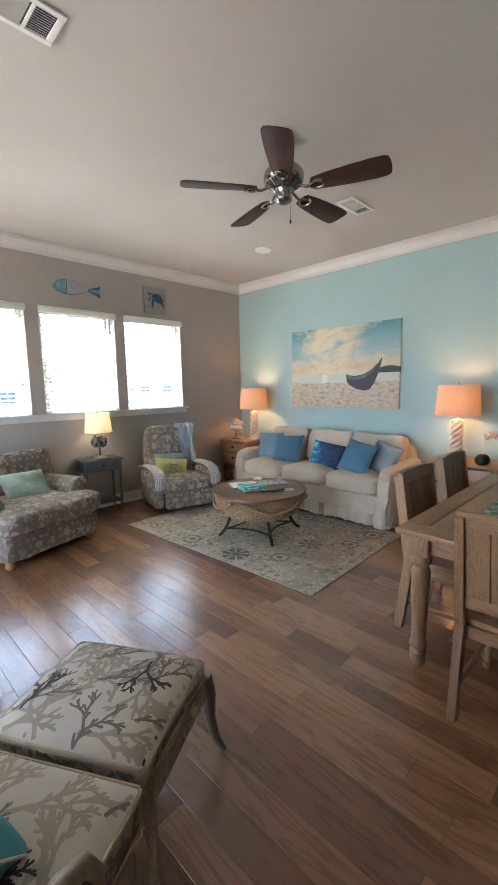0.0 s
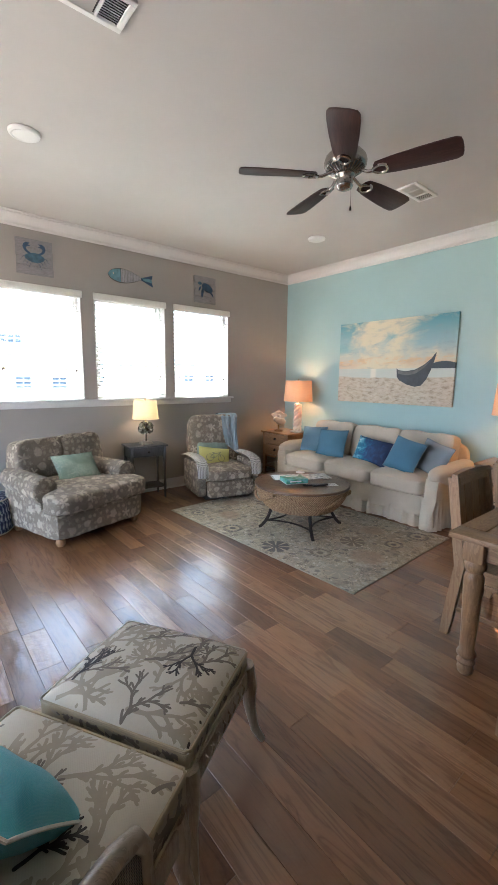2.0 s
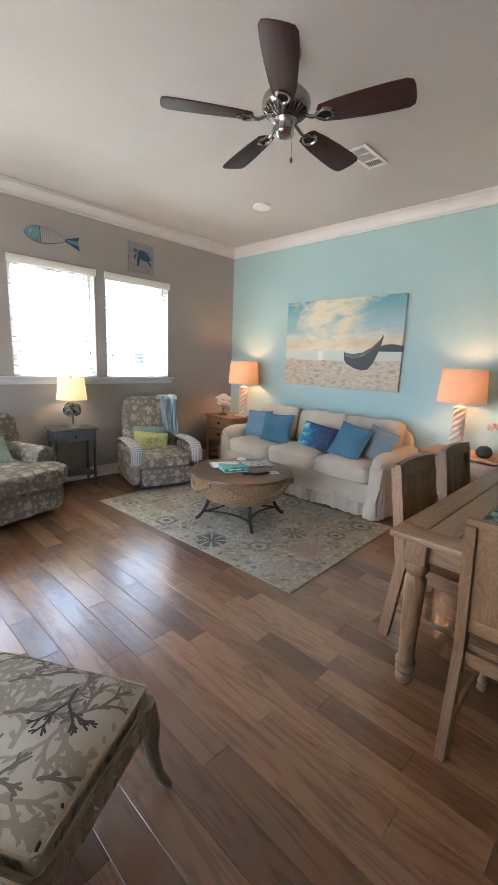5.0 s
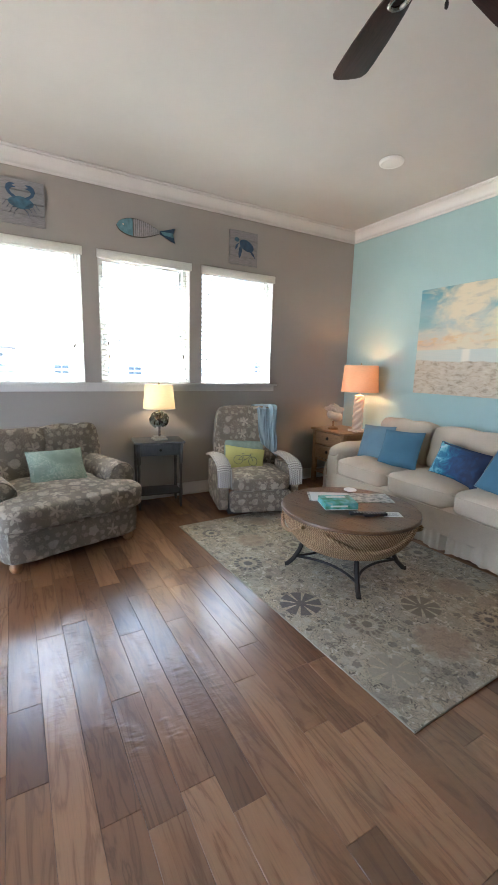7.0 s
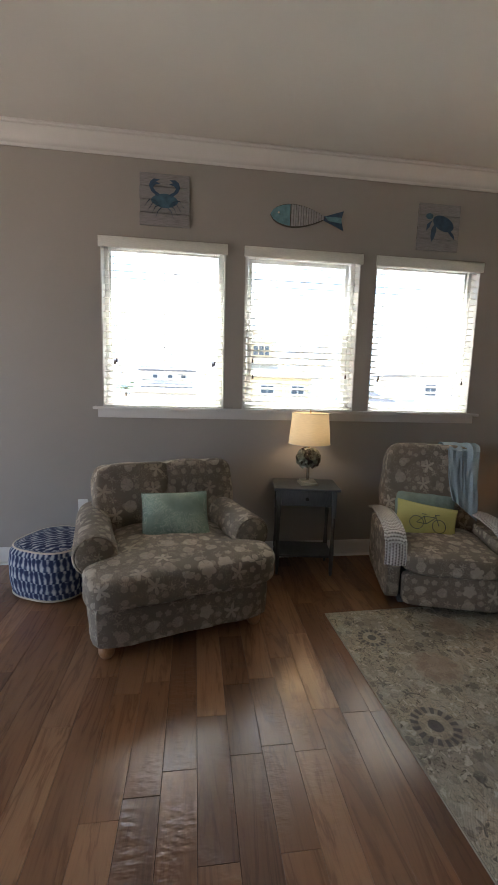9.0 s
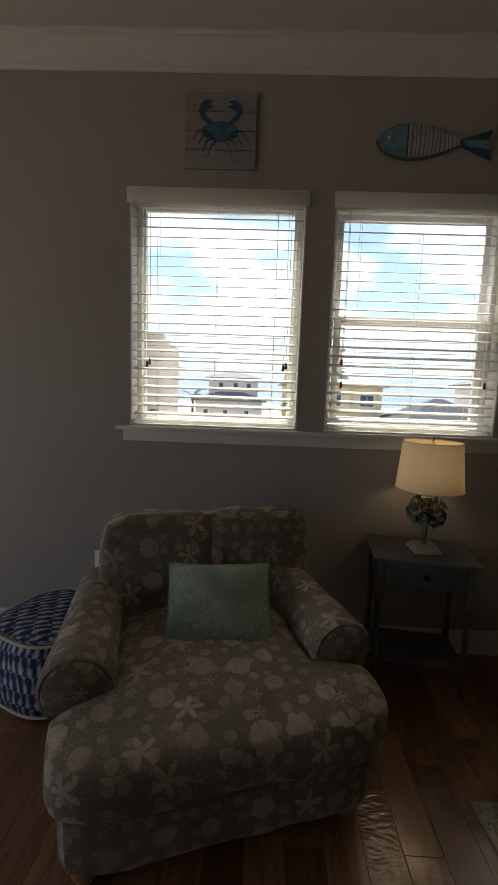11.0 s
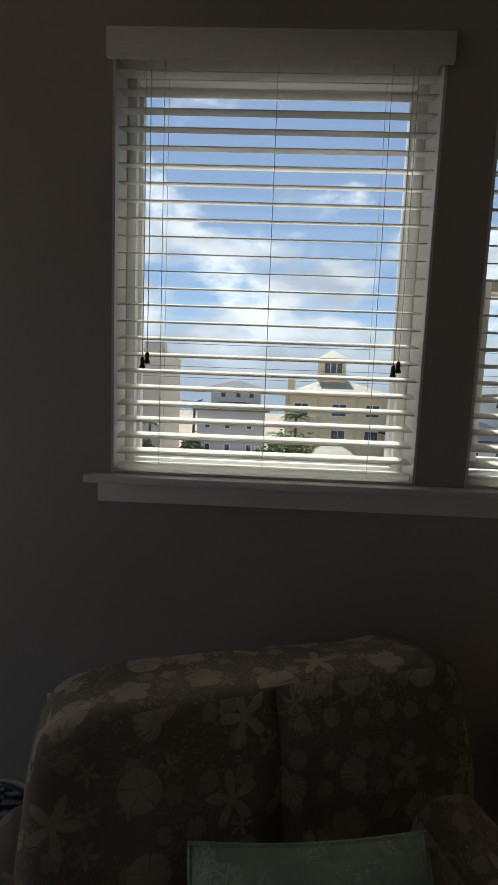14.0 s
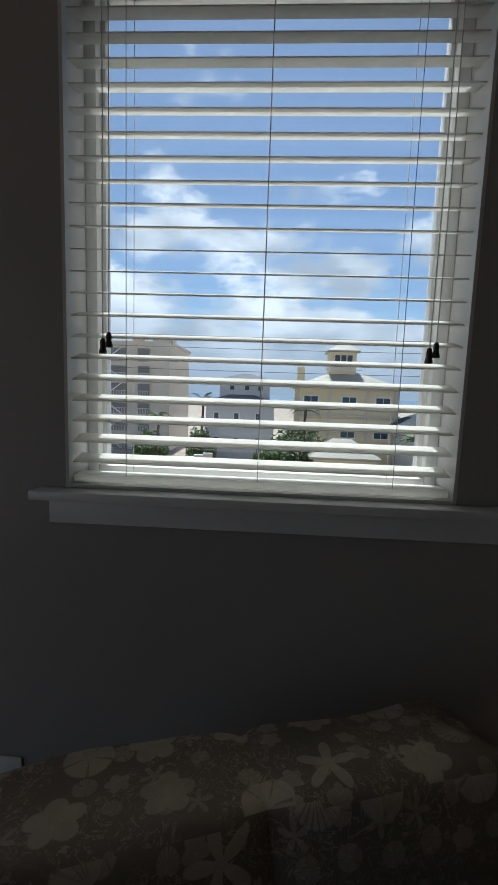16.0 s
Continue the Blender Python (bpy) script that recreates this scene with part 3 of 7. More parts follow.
for nm, prof, lab in (("trim", CROWN, "white cove crown moulding"), ("baseboard", BASE, "white painted baseboard"), ("trim", SHOE, "white shoe moulding at the floor")):
    fixed(nm, run(prof, (WX, SY), (WX, WY), (1, 0)), TRIM, lab, True)
    fixed(nm, run(prof, (WX, WY), (EX, WY), (0, -1)), TRIM, lab, True)
    fixed(nm, run(prof, (EX, WY), (EX, SY), (-1, 0)), TRIM, lab, True)
    fixed(nm, run(prof, (EX, SY), (WX, SY), (0, 1)), TRIM, lab, True)

# window stool and apron shared by the three windows
y0, y1 = 1.47, 4.603
stool = fixed("window_stool", box(0.052, y1 - y0, 0.022, (WX + 0.026, (y0 + y1) / 2, SILL - 0.011 + 0.002), 0.004), TRIM, "white painted stool running under all three windows", True)
fixed("window_apron", box(0.016, y1 - y0 - 0.06, 0.062, (WX + 0.008, (y0 + y1) / 2, SILL - 0.02 - 0.031), 0.003), TRIM, "white painted apron below the stool", True)


def window(i, a, b, hung):
    """A white vinyl window set in the opening, with lined jambs, frame, sashes and panes."""
    w = thing("window_%d" % i, "white vinyl %s window with clear panes" % ("double-hung" if hung else "picture"), "window", pose(WX, (a + b) / 2, SILL))
    tagged(w, kind="structure")
    W, H, D = b - a, HEAD - SILL, THICK
    for sg in (-1, 1):
        part("jamb", box(D, 0.008, H, (-D / 2 + 0.001, sg * (W / 2 - 0.004), H / 2)), TRIM, w, smooth=False)
    part("jamb", box(D, W - 0.017, 0.008, (-D / 2 + 0.001, 0, H - 0.004)), TRIM, w, smooth=False)
    part("window_sill", box(D, W - 0.017, 0.008, (-D / 2 + 0.001, 0, 0.006)), TRIM, w, smooth=False)

    def ring(name, w_, h_, z0, t, x, d, parent):
        for sg in (-1, 1):
            part(name, box(d, t, h_, (x, sg * (w_ / 2 - t / 2), z0 + h_ / 2), 0.003), VINYL, parent)
        for z in (z0 + t / 2, z0 + h_ - t / 2):
            part(name, box(d, w_ - 2 * t - 0.001, t, (x, 0, z), 0.003), VINYL, parent)
    iw, ih = W - 0.018, H - 0.02
    ring("window_frame", iw, ih, 0.011, 0.029, -0.135, 0.07, w)
    panes = []
    if hung:
        mid = 0.011 + ih * 0.5
        ring("sash", iw - 0.07, ih * 0.5 - 0.012, mid - 0.016, 0.03, -0.15, 0.026, w)
        ring("sash", iw - 0.07, ih * 0.5 - 0.008, 0.046, 0.038, -0.118, 0.028, w)
        panes += [(-0.15, mid + ih * 0.25 - 0.02, ih * 0.5 - 0.06), (-0.118, mid - ih * 0.25 + 0.01, ih * 0.5 - 0.07)]
        part("sash_lock", box(0.02, 0.05, 0.012, (-0.116, 0.16, mid + 0.012), 0.003), VINYL, w)
        part("sash_lock", box(0.02, 0.05, 0.012, (-0.116, -0.16, mid + 0.012), 0.003), VINYL, w)
    else:
        ring("sash", iw - 0.056, ih - 0.056, 0.039, 0.014, -0.14, 0.03, w)
        panes.append((-0.14, 0.011 + ih / 2, ih - 0.075))
    for x, z, h in panes:
        p = part("pane", box(0.004, iw - (0.12 if hung else 0.08), h, (x, 0, z)), GLASS, w, smooth=False)
        p.visible_shadow = False
    return w


for i, (a, b) in enumerate(WINDOWS):
    window(i + 1, a, b, i == 1)


def blind(a, b, tassels):
    """A two-inch faux-wood blind hung inside the opening, slats open."""
    W = b - a - 0.026
    bl = thing("window_blind", "white faux-wood venetian blind, lowered with its slats open", "blind", pose(WX, (a + b) / 2, SILL), "blinds in the window row")
    top = HEAD - SILL
    part("valance", box(0.014, b - a + 0.02, 0.076, (0.02, 0, top - 0.031), 0.004), BLIND, bl, "moulded valance board")
    part("headrail", box(0.05, W, 0.04, (-0.03, 0, top - 0.03), 0.003), BLIND, bl)
    n = 23
    pitch = (top - 0.055 - 0.035) / n
    slat = mesh_of("slat", box(0.05, W, 0.003, (0, 0, 0)), BLIND, False)
    for i in range(n):
        s = new("slat", slat)
        s.parent = bl
        s.matrix_basis = pose(-0.034, 0, 0.045 + pitch * (i + 0.5), 0, 17.0 + 1.0 * math.sin(i * 2.1), 0.12 * math.sin(i * 1.7))
    part("bottom_rail", box(0.052, W, 0.02, (-0.034, 0, 0.024), 0.005), BLIND, bl, "thick bottom rail")
    for y in (-W / 2 + 0.13, 0.0, W / 2 - 0.13):
        part("ladder_cord", merge(tube([(-0.008, y, 0.03), (-0.008, y, top - 0.05)], 0.0009, 5), tube([(-0.062, y, 0.03), (-0.062, y, top - 0.05)], 0.0009, 5)), CORD, bl)
    for y, z0 in tassels:
        cord = part("pull_cord", tube([(0.0, y, z0 + 0.03), (0.0, y + 0.002, 0.7), (-0.004, y, top - 0.06)], 0.0012, 5), CORD, bl)
        part("tassel", lathe([(0.003, 0.034), (0.0055, 0.03), (0.0065, 0.022), (0.0055, 0.016), (0.008, 0.008), (0.009, 0.001), (0.007, 0.0)], 12, (0.0, y, z0)), TASSEL, cord, "dark wooden tassel")
    return bl


HALF = (WINDOWS[0][1] - WINDOWS[0][0]) / 2
blind(*WINDOWS[0], [(-HALF + 0.092, 0.318), (-HALF + 0.106, 0.332), (HALF - 0.088, 0.318), (HALF - 0.074, 0.33)])
blind(*WINDOWS[1], [(-HALF + 0.075, 0.36), (-HALF + 0.08, 0.24), (HALF - 0.075, 0.26)])
blind(*WINDOWS[2], [(-HALF + 0.08, 0.24), (-HALF + 0.09, 0.26), (HALF - 0.085, 0.24)])

# ceiling fittings
def vent(x, y, sx, sy, along):
    v = thing("ceiling_vent", "white metal ceiling air vent with angled slats", "vent", pose(x, y, CZ - 0.002), "ceiling vents")
    part("backing", box(sx - 0.05, sy - 0.05, 0.002, (0, 0, 0)), BLACK_GAP, v, smooth=False)
    t = 0.028
    for sg in (-1, 1):
        part("frame", box(t, sy, 0.012, (sg * (sx / 2 - t / 2), 0, -0.006), 0.003), FRESH_WHITE, v)
        part("frame", box(sx - 2 * t - 0.001, t, 0.012, (0, sg * (sy / 2 - t / 2), -0.006), 0.003), FRESH_WHITE, v)
    for q in (-1, 1):
        part("divider", box(sx - 2 * t - 0.001, 0.012, 0.011, (0, q * sy / 6, -0.006)), FRESH_WHITE, v, smooth=False)
    k = 11
    me = mesh_of("slat", box(0.002, (sy - 2 * t) / 3 - 0.014, 0.012), FRESH_WHITE, False)
    for blk in (-1, 0, 1):
        for i in range(k):
            s = new("slat", me)
            s.parent = v
            s.matrix_basis = pose(-(sx / 2 - t) + (sx - 2 * t) * (i + 0.5) / k, blk * (sy - 2 * t) / 3, -0.006, 0, 40 if blk < 1 else -40, 0)


vent(-2.935, 1.58, 0.21, 0.38, 0)
vent(-2.965, 4.41, 0.18, 0.38, 0)


def disc_light(x, y):
    d = thing("ceiling_disc_light", "round white flush ceiling light, switched off", "ceiling light", pose(x, y, CZ), "flush ceiling lights")
    part("trim_ring", lathe([(0.098, 0), (0.1, -0.006), (0.095, -0.018), (0.082, -0.024), (0.078, -0.022)], 40), FRESH_WHITE, d)
    part("diffuser", lathe([(0.078, -0.021), (0.05, -0.025), (0.0, -0.026)], 40), FRESH_WHITE, d, "frosted diffuser")


disc_light(-4.252, 1.605)
disc_light(-4.342, 4.671)

# outlet
out = thing("wall_outlet", "white duplex power outlet with a plugged-in charger", "outlet", pose(WX, 1.37, 0.45))
part("cover_plate", box(0.006, 0.072, 0.116, (0.003, 0, 0), 0.002), FRESH_WHITE, out)
for z in (-0.02, 0.02):
    part("socket", lathe([(0.015, 0), (0.016, 0.002), (0.012, 0.003)], 16, (0, 0, 0)), FRESH_WHITE, out).matrix_basis = pose(0.006, 0, z, 0, 90, 0)
part("plug", box(0.035, 0.03, 0.045, (0.028, 0.012, -0.022), 0.005), FRESH_WHITE, out)
# ---------------------------------------------------------------- seating by the windows
def throw_pillow(m, w, h, d, material, label, seed, piping=None):
    p = thing("throw_pillow", label, "pillow", m)
    bm, edge = pillow_mesh(w, h, d, seed=seed)
    part("cover", bm, material, p)
    part("piping", tube(edge, 0.004, 6, True), piping or material, p, "" if piping is None else "contrasting corded edge")
    return p


def leaning(x, y, z, rz, lean, spin=0.0):
    """The pose of a pillow standing on its lower edge, its face towards local +x, leaning back."""
    return pose(x, y, z, 0, 0, rz) @ pose(0, 0, 0, 0, 90 - lean, 0) @ pose(0, 0, 0, 0, 0, 90 + spin)


def armchair():
    c = thing("armchair", "wide taupe armchair in seashell-print fabric with rolled arms", "armchair", pose(-5.11, 2.085, 0, 0, 0, 17))
    fab = SHELL_GREY

    def tuck(x, y, z):
        return (x, y * (1 + 0.02 * z), z)
    part("frame", soft(0.84, 1.0, 0.26, (0.0, 0, 0.19), 11, 20, rough=0.008, seed=4.0, warp=tuck), fab, c, "upholstered base")

    def t_shape(x, y, z):
        u = min(1.0, max(0.0, (x - 0.13) / 0.09))
        k = 0.67 + 0.33 * u * u * (3 - 2 * u)
        puff = 1 + 0.05 * math.cos(math.pi * z / 0.2)
        return (x * puff, y * k, z)
    part("seat_cushion", soft(0.86, 1.055, 0.19, (0.05, 0, 0.388), 7.5, 40, 0.03, 0.012, 2.0, t_shape), fab, c, "plump T-shaped seat cushion")
    for sg in (-1, 1):
        prof = [(0.0, -0.38), (0.075, -0.38), (0.098, -0.36), (0.106, -0.3), (0.11, 0.0), (0.118, 0.25), (0.119, 0.285), (0.111, 0.3), (0.0, 0.302)]
        arm = moved(lathe(prof, 32, ribs=lambda a, h: 1 + 0.015 * math.sin(3 * a + 9 * h)), pose(-0.09, sg * 0.442, 0.508, 0, 90, 0) @ pose(0, 0, 0, sg * -3, 2, 0))
        side = soft(0.62, 0.125, 0.36, (-0.13, sg * 0.44, 0.32), 8, 10, rough=0.004)
        part("armrest", merge(arm, side), fab, c, "rolled arm")
        face = part("arm_front", lathe([(0.0, 0.01), (0.09, 0.009), (0.102, 0.0), (0.104, -0.015)], 28), fab, c)
        face.matrix_basis = pose(0.211, sg * 0.456, 0.498, 0, 92, 0)
        ring = [(0.108 * math.cos(q * math.pi / 14), 0.108 * math.sin(q * math.pi / 14), -0.006) for q in range(28)]
        part("welt", tube(ring, 0.005, 6, True), fab, face)

    def groove(x, y, z):
        k = math.exp(-(y / 0.022) ** 2)
        slope = 1 - 0.05 * max(0.0, z / 0.25)
        return (x * (1 - 0.14 * k), y * slope, z - 0.008 * k * (z > 0.1))
    part("back_cushion", moved(soft(0.23, 0.97, 0.49, (0, 0.05, 0), 8.5, 34, 0, 0.016, 6.0, groove), pose(-0.375, 0, 0.637, 0, -12, 0)), fab, c, "back cushion with a stitched centre channel")
    part("backrest", moved(soft(0.16, 0.90, 0.60, (0, 0.04, 0), 6, 14, 0, 0.005), pose(-0.475, 0, 0.49, 0, -10, 0)), fab, c)
    prof = [(0.0, 0.0), (0.026, 0.0), (0.034, 0.01), (0.042, 0.028), (0.043, 0.045), (0.036, 0.06), (0.03, 0.075)]
    for lx in (0.34, -0.36):
        for ly in (-0.42, 0.42):
            part("foot", lathe(prof, 20, (lx, ly, 0)), BUN, c, "turned bun foot of pale wood")
    return c


armchair()
throw_pillow(pose(-5.11, 2.085, 0, 0, 0, 17) @ leaning(-0.055, 0.042, 0.585, -11, 44, 0), 0.42, 0.345, 0.13, SEAFOAM_CORAL, "pale seafoam chenille lumbar pillow on the armchair", 1.0)


def ikat():
    """Blue and white shibori cloth: blurred bands broken into blocks."""
    a = Mat("indigo_shibori", 0.9)
    x, y, z = a.split(a.coords())
    ang = a.math("MULTIPLY", a.math("ARCTAN2", y, x), 0.27)
    rim = a.step(z, 0.335, 0.35)
    nd = a.node("Mix", data_type="FLOAT")
    a.put(nd.inputs["Factor"], rim), a.put(nd.inputs["A"], ang), a.put(nd.inputs["B"], x)
    nd2 = a.node("Mix", data_type="FLOAT")
    a.put(nd2.inputs["Factor"], rim), a.put(nd2.inputs["A"], z), a.put(nd2.inputs["B"], y)
    u, v = nd.outputs["Result"], nd2.outputs["Result"]
    wob = a.math("MULTIPLY", a.math("SUBTRACT", a.noise(a.join(u, v), 9.0, 3), 0.5), 0.05)
    u2, v2 = a.math("ADD", u, wob), a.math("SUBTRACT", v, wob)
    s1 = a.math("SINE", a.math("MULTIPLY_ADD", u2, 175.0, a.math("MULTIPLY", a.math("FLOOR", a.math("MULTIPLY", v2, 13.0)), 2.3)))
    s2 = a.math("SINE", a.math("MULTIPLY", v2, 82.0))
    band = a.math("MULTIPLY_ADD", s1, 0.45, a.math("MULTIPLY", s2, 0.22))
    band = a.math("ADD", band, a.math("MULTIPLY_ADD", a.noise(a.join(u, v), 26.0, 6), 1.9, -0.98))
    a.base(a.ramp(a.math("MULTIPLY_ADD", band, 0.5, 0.5), (0.34, (0.016, 0.028, 0.085)), (0.5, (0.07, 0.095, 0.18)), (0.66, (0.32, 0.35, 0.4)), (0.85, (0.52, 0.53, 0.54))))
    a.bump(a.noise(a.coords(), 160.0, 3), 0.4, 0.002)
    return a.m


def pouf():
    p = thing("floor_pouf", "round indigo and white tie-dyed floor pouf", "pouf", pose(-5.46, 1.3, 0, 0, 0, 20))
    IK = ikat()
    prof = [(0.0, 0.0), (0.2, 0.0), (0.25, 0.015), (0.272, 0.05), (0.282, 0.13), (0.28, 0.24), (0.27, 0.31), (0.245, 0.345), (0.18, 0.362), (0.09, 0.368), (0.0, 0.369)]
    part("cover", lathe(prof, 48, ribs=lambda a, z: 1 + 0.012 * math.sin(a * 5 + z * 9) + 0.05 * math.cos(4 * a)), IK, p)
    for z, r in ((0.03, 0.265), (0.342, 0.252)):
        part("seam", tube([(r * math.cos(q / 20 * math.pi) * (1 + 0.05 * math.cos(q / 5 * math.pi)), r * math.sin(q / 20 * math.pi) * (1 + 0.05 * math.cos(q / 5 * math.pi)), z) for q in range(40)], 0.006, 6, True), PIPING, p)


pouf()


def end_table():
    t = thing("end_table", "small grey-painted wooden end table with a drawer and low shelf", "end table", pose(-5.64, 3.075, 0, 0, 0, -8))
    part("top", box(0.34, 0.49, 0.022, (0, 0, 0.669), 0.006), GREY_WOOD, t)
    for lx in (-0.135, 0.135):
        for ly in (-0.205, 0.205):
            part("leg", merge(box(0.034, 0.034, 0.20, (lx, ly, 0.558), 0.002), lathe([(0.009, 0), (0.012, 0.02), (0.016, 0.1), (0.012, 0.11), (0.017, 0.122), (0.0175, 0.18), (0.012, 0.3), (0.0165, 0.44), (0.012, 0.452), (0.017, 0.46)], 14, (lx, ly, 0))), GREY_WOOD, t)
    for ly in (-0.205, 0.205):
        part("side_apron", box(0.236, 0.016, 0.13, (0, ly, 0.591)), GREY_WOOD, t, smooth=False)
    part("back_apron", box(0.016, 0.374, 0.13, (-0.135, 0, 0.591)), GREY_WOOD, t, smooth=False)
    d = part("drawer", box(0.018, 0.372, 0.112, (0.14, 0, 0.598), 0.004), GREY_WOOD, t)
    part("knob", lathe([(0.006, 0), (0.006, 0.008), (0.014, 0.014), (0.013, 0.022), (0.0, 0.025)], 16), IRON, d, "small dark round knob").matrix_basis = pose(0.149, 0, 0.6, 0, 90, 0)
    part("shelf", box(0.285, 0.43, 0.016, (0, 0, 0.15), 0.003), GREY_WOOD, t)


end_table()

SUCC = plain("succulent_grey", (0.19, 0.21, 0.17), 0.7, vary=0.35, scale=25, bump=0.1)
SUCC_DARK = plain("dried_pods", (0.07, 0.06, 0.05), 0.8, vary=0.4, scale=30)
ACRYL = clear_glass("clear_acrylic")
STONE = plain("travertine_base", (0.40, 0.36, 0.29), 0.6, vary=0.15, scale=20)
BRASS = plain("aged_brass", (0.35, 0.26, 0.13), 0.35, 1.0)


def cream_lamp(x, y, z):
    """A small lamp: a cluster of dried pods on a clear stem, under a cream shade."""
    rnd = random.Random(5)
    l = thing("table_lamp", "lit table lamp with cream shade and dried-pod cluster base", "table lamp", pose(x, y, z))
    part("base", merge(box(0.13, 0.13, 0.018, (0, 0, 0.009), 0.003), box(0.105, 0.105, 0.016, (0, 0, 0.026), 0.003)), STONE, l, "stepped stone base")
    part("stem", lathe([(0.011, 0.034), (0.011, 0.14)], 16), NICKEL, l)
    bms = []
    for i in range(150):
        a, e = rnd.uniform(0, 6.28), math.asin(rnd.uniform(-0.75, 1))
        r = 0.068
        c = Vector((r * math.cos(a) * math.cos(e), r * math.sin(a) * math.cos(e), 0.20 + 0.85 * r * math.sin(e)))
        rot = Euler((rnd.uniform(-0.7, 0.7), rnd.uniform(-0.7, 0.7) + (math.pi / 2 - e), 0)).to_matrix().to_4x4()
        s = rnd.uniform(0.016, 0.026)
        bms.append(moved(lathe([(0, 0), (s * 0.6, s * 0.25), (s, s * 1.0), (s * 0.75, s * 0.8), (s * 0.3, s * 0.45)], 7), Matrix.Translation(c) @ Euler((0, 0, a)).to_matrix().to_4x4() @ rot))
    core = bmesh.new()
    bmesh.ops.create_uvsphere(core, u_segments=16, v_segments=10, radius=0.066)
    bmesh.ops.translate(core, vec=(0, 0, 0.2), verts=core.verts)
    part("core", core, SUCC_DARK, l)
    part("pod_ball", merge(*bms[:90]), SUCC, l, "grey-green pods")
    part("pod_ball", merge(*bms[90:]), SUCC_DARK, l, "dark brown pods")
    part("neck", lathe([(0.008, 0.255), (0.008, 0.33), (0.016, 0.335), (0.016, 0.37)], 14), BRASS, l)
    part("shade", lathe([(0.158, 0.315), (0.136, 0.545)], 48, caps=False), SHADE_CREAM, l, "cream linen drum shade glowing warm")
    for r, h in ((0.158, 0.315), (0.136, 0.545)):
        part("shade_rim", tube([(r * math.cos(q * 0.1571), r * math.sin(q * 0.1571), h) for q in range(40)], 0.0025, 6, True), PIPING, l)
    part("harp", tube([(0.05 * math.sin(radians(q)) , 0, 0.37 + 0.175 * (1 - math.cos(radians(q))) / 2) for q in range(0, 181, 15)], 0.002, 6), BRASS, l)
    part("finial", lathe([(0.004, 0.545), (0.009, 0.555), (0.006, 0.565), (0.0, 0.572)], 12), BRASS, l)
    bulb((x + 0.012, y, z + 0.42), LAMP_CREAM, (1.0, 0.70, 0.42))


LAMP_CREAM, LAMP_PEACH = 0.25, 0.68
cream_lamp(-5.63, 3.09, 0.68)


def wicker():
    a = Mat("white_wicker", 0.6)
    v = a.coords("UV")
    x, y, _ = a.split(v)
    w = a.math("MULTIPLY_ADD", a.math("SINE", a.math("MULTIPLY", x, 330.0)), 0.6, a.math("MULTIPLY", a.math("MULTIPLY", a.math("SINE", a.math("MULTIPLY", x, 165.0)), a.math("SINE", a.math("MULTIPLY", y, 330.0))), 0.4))
    a.base(a.ramp(a.math("MULTIPLY_ADD", w, 0.5, 0.5), (0.15, (0.20, 0.19, 0.17)), (0.5, (0.5, 0.48, 0.45)), (0.9, (0.64, 0.62, 0.58))))
    a.bump(w, 0.9, 0.003)
    return a.m


THROW = fabric("aqua_woven_throw", (0.28, 0.35, 0.39), 260, 0.4)
BIKE = plain("printed_grey_ink", (0.2, 0.22, 0.16), 0.9)


def recliner():
    M = pose(-5.27, 3.955, 0, 0, 0, -15)
    r = thing("recliner", "taupe seashell-print recliner with white wicker arm panels", "recliner", M)
    fab = SHELL_GREY
    part("base", box(0.5, 0.6, 0.06, (0.05, 0, 0.03), 0.01), BLACK_GAP, r)
    part("footrest", soft(0.09, 0.605, 0.215, (0.385, 0, 0.155), 8, 16, 0, 0.006, 1.0), fab, r, "closed padded footrest")
    part("seat_cushion", soft(0.68, 0.605, 0.15, (0.11, 0, 0.328), 6.5, 22, 0.015, 0.01, 3.0), fab, r)

    def taper(x, y, z):
        return (x, y * (1.0 - 0.10 * max(0, z / 0.36)), z)
    part("backrest", moved(soft(0.20, 0.70, 0.74, (0, 0, 0), 8, 22, 0, 0.012, 5.0, taper), pose(-0.285, 0, 0.635, 0, -13, 0)), fab, r, "tall padded backrest")
    for sg in (-1, 1):
        part("side_panel", soft(0.70, 0.10, 0.40, (0.02, sg * 0.355, 0.25), 9, 12, 0, 0.003), fab, r)
        top = [(-0.33, 0.475), (-0.2, 0.51), (0.0, 0.525), (0.2, 0.52), (0.32, 0.495), (0.375, 0.445), (0.39, 0.375), (0.385, 0.30)]
        vs, fs = [], []
        for lx, lz in top:
            for k in range(7):
                t = k / 6 * 2 - 1
                sq = 0.018 * (1 - abs(t) ** 3)
                vs.append((lx + (sq if lx > 0.34 else 0), sg * 0.355 + t * 0.061, lz + (sq if lx <= 0.34 else 0)))
        for i in range(len(top) - 1):
            for k in range(6):
                fs.append((i * 7 + k, i * 7 + k + 1, i * 7 + k + 8, i * 7 + k + 7))
        bm = surface(vs, fs)
        bmesh.ops.solidify(bm, geom=bm.faces[:], thickness=0.016)
        bmesh.ops.recalc_face_normals(bm, faces=bm.faces)
        arm = part("armrest", bm, WICKER, r, "woven white wicker arm")
        for s2 in (-1, 1):
            part("arm_edge", tube([(lx, sg * 0.355 + s2 * 0.061, lz) for lx, lz in top], 0.009, 8), WICKER, arm)
    return M


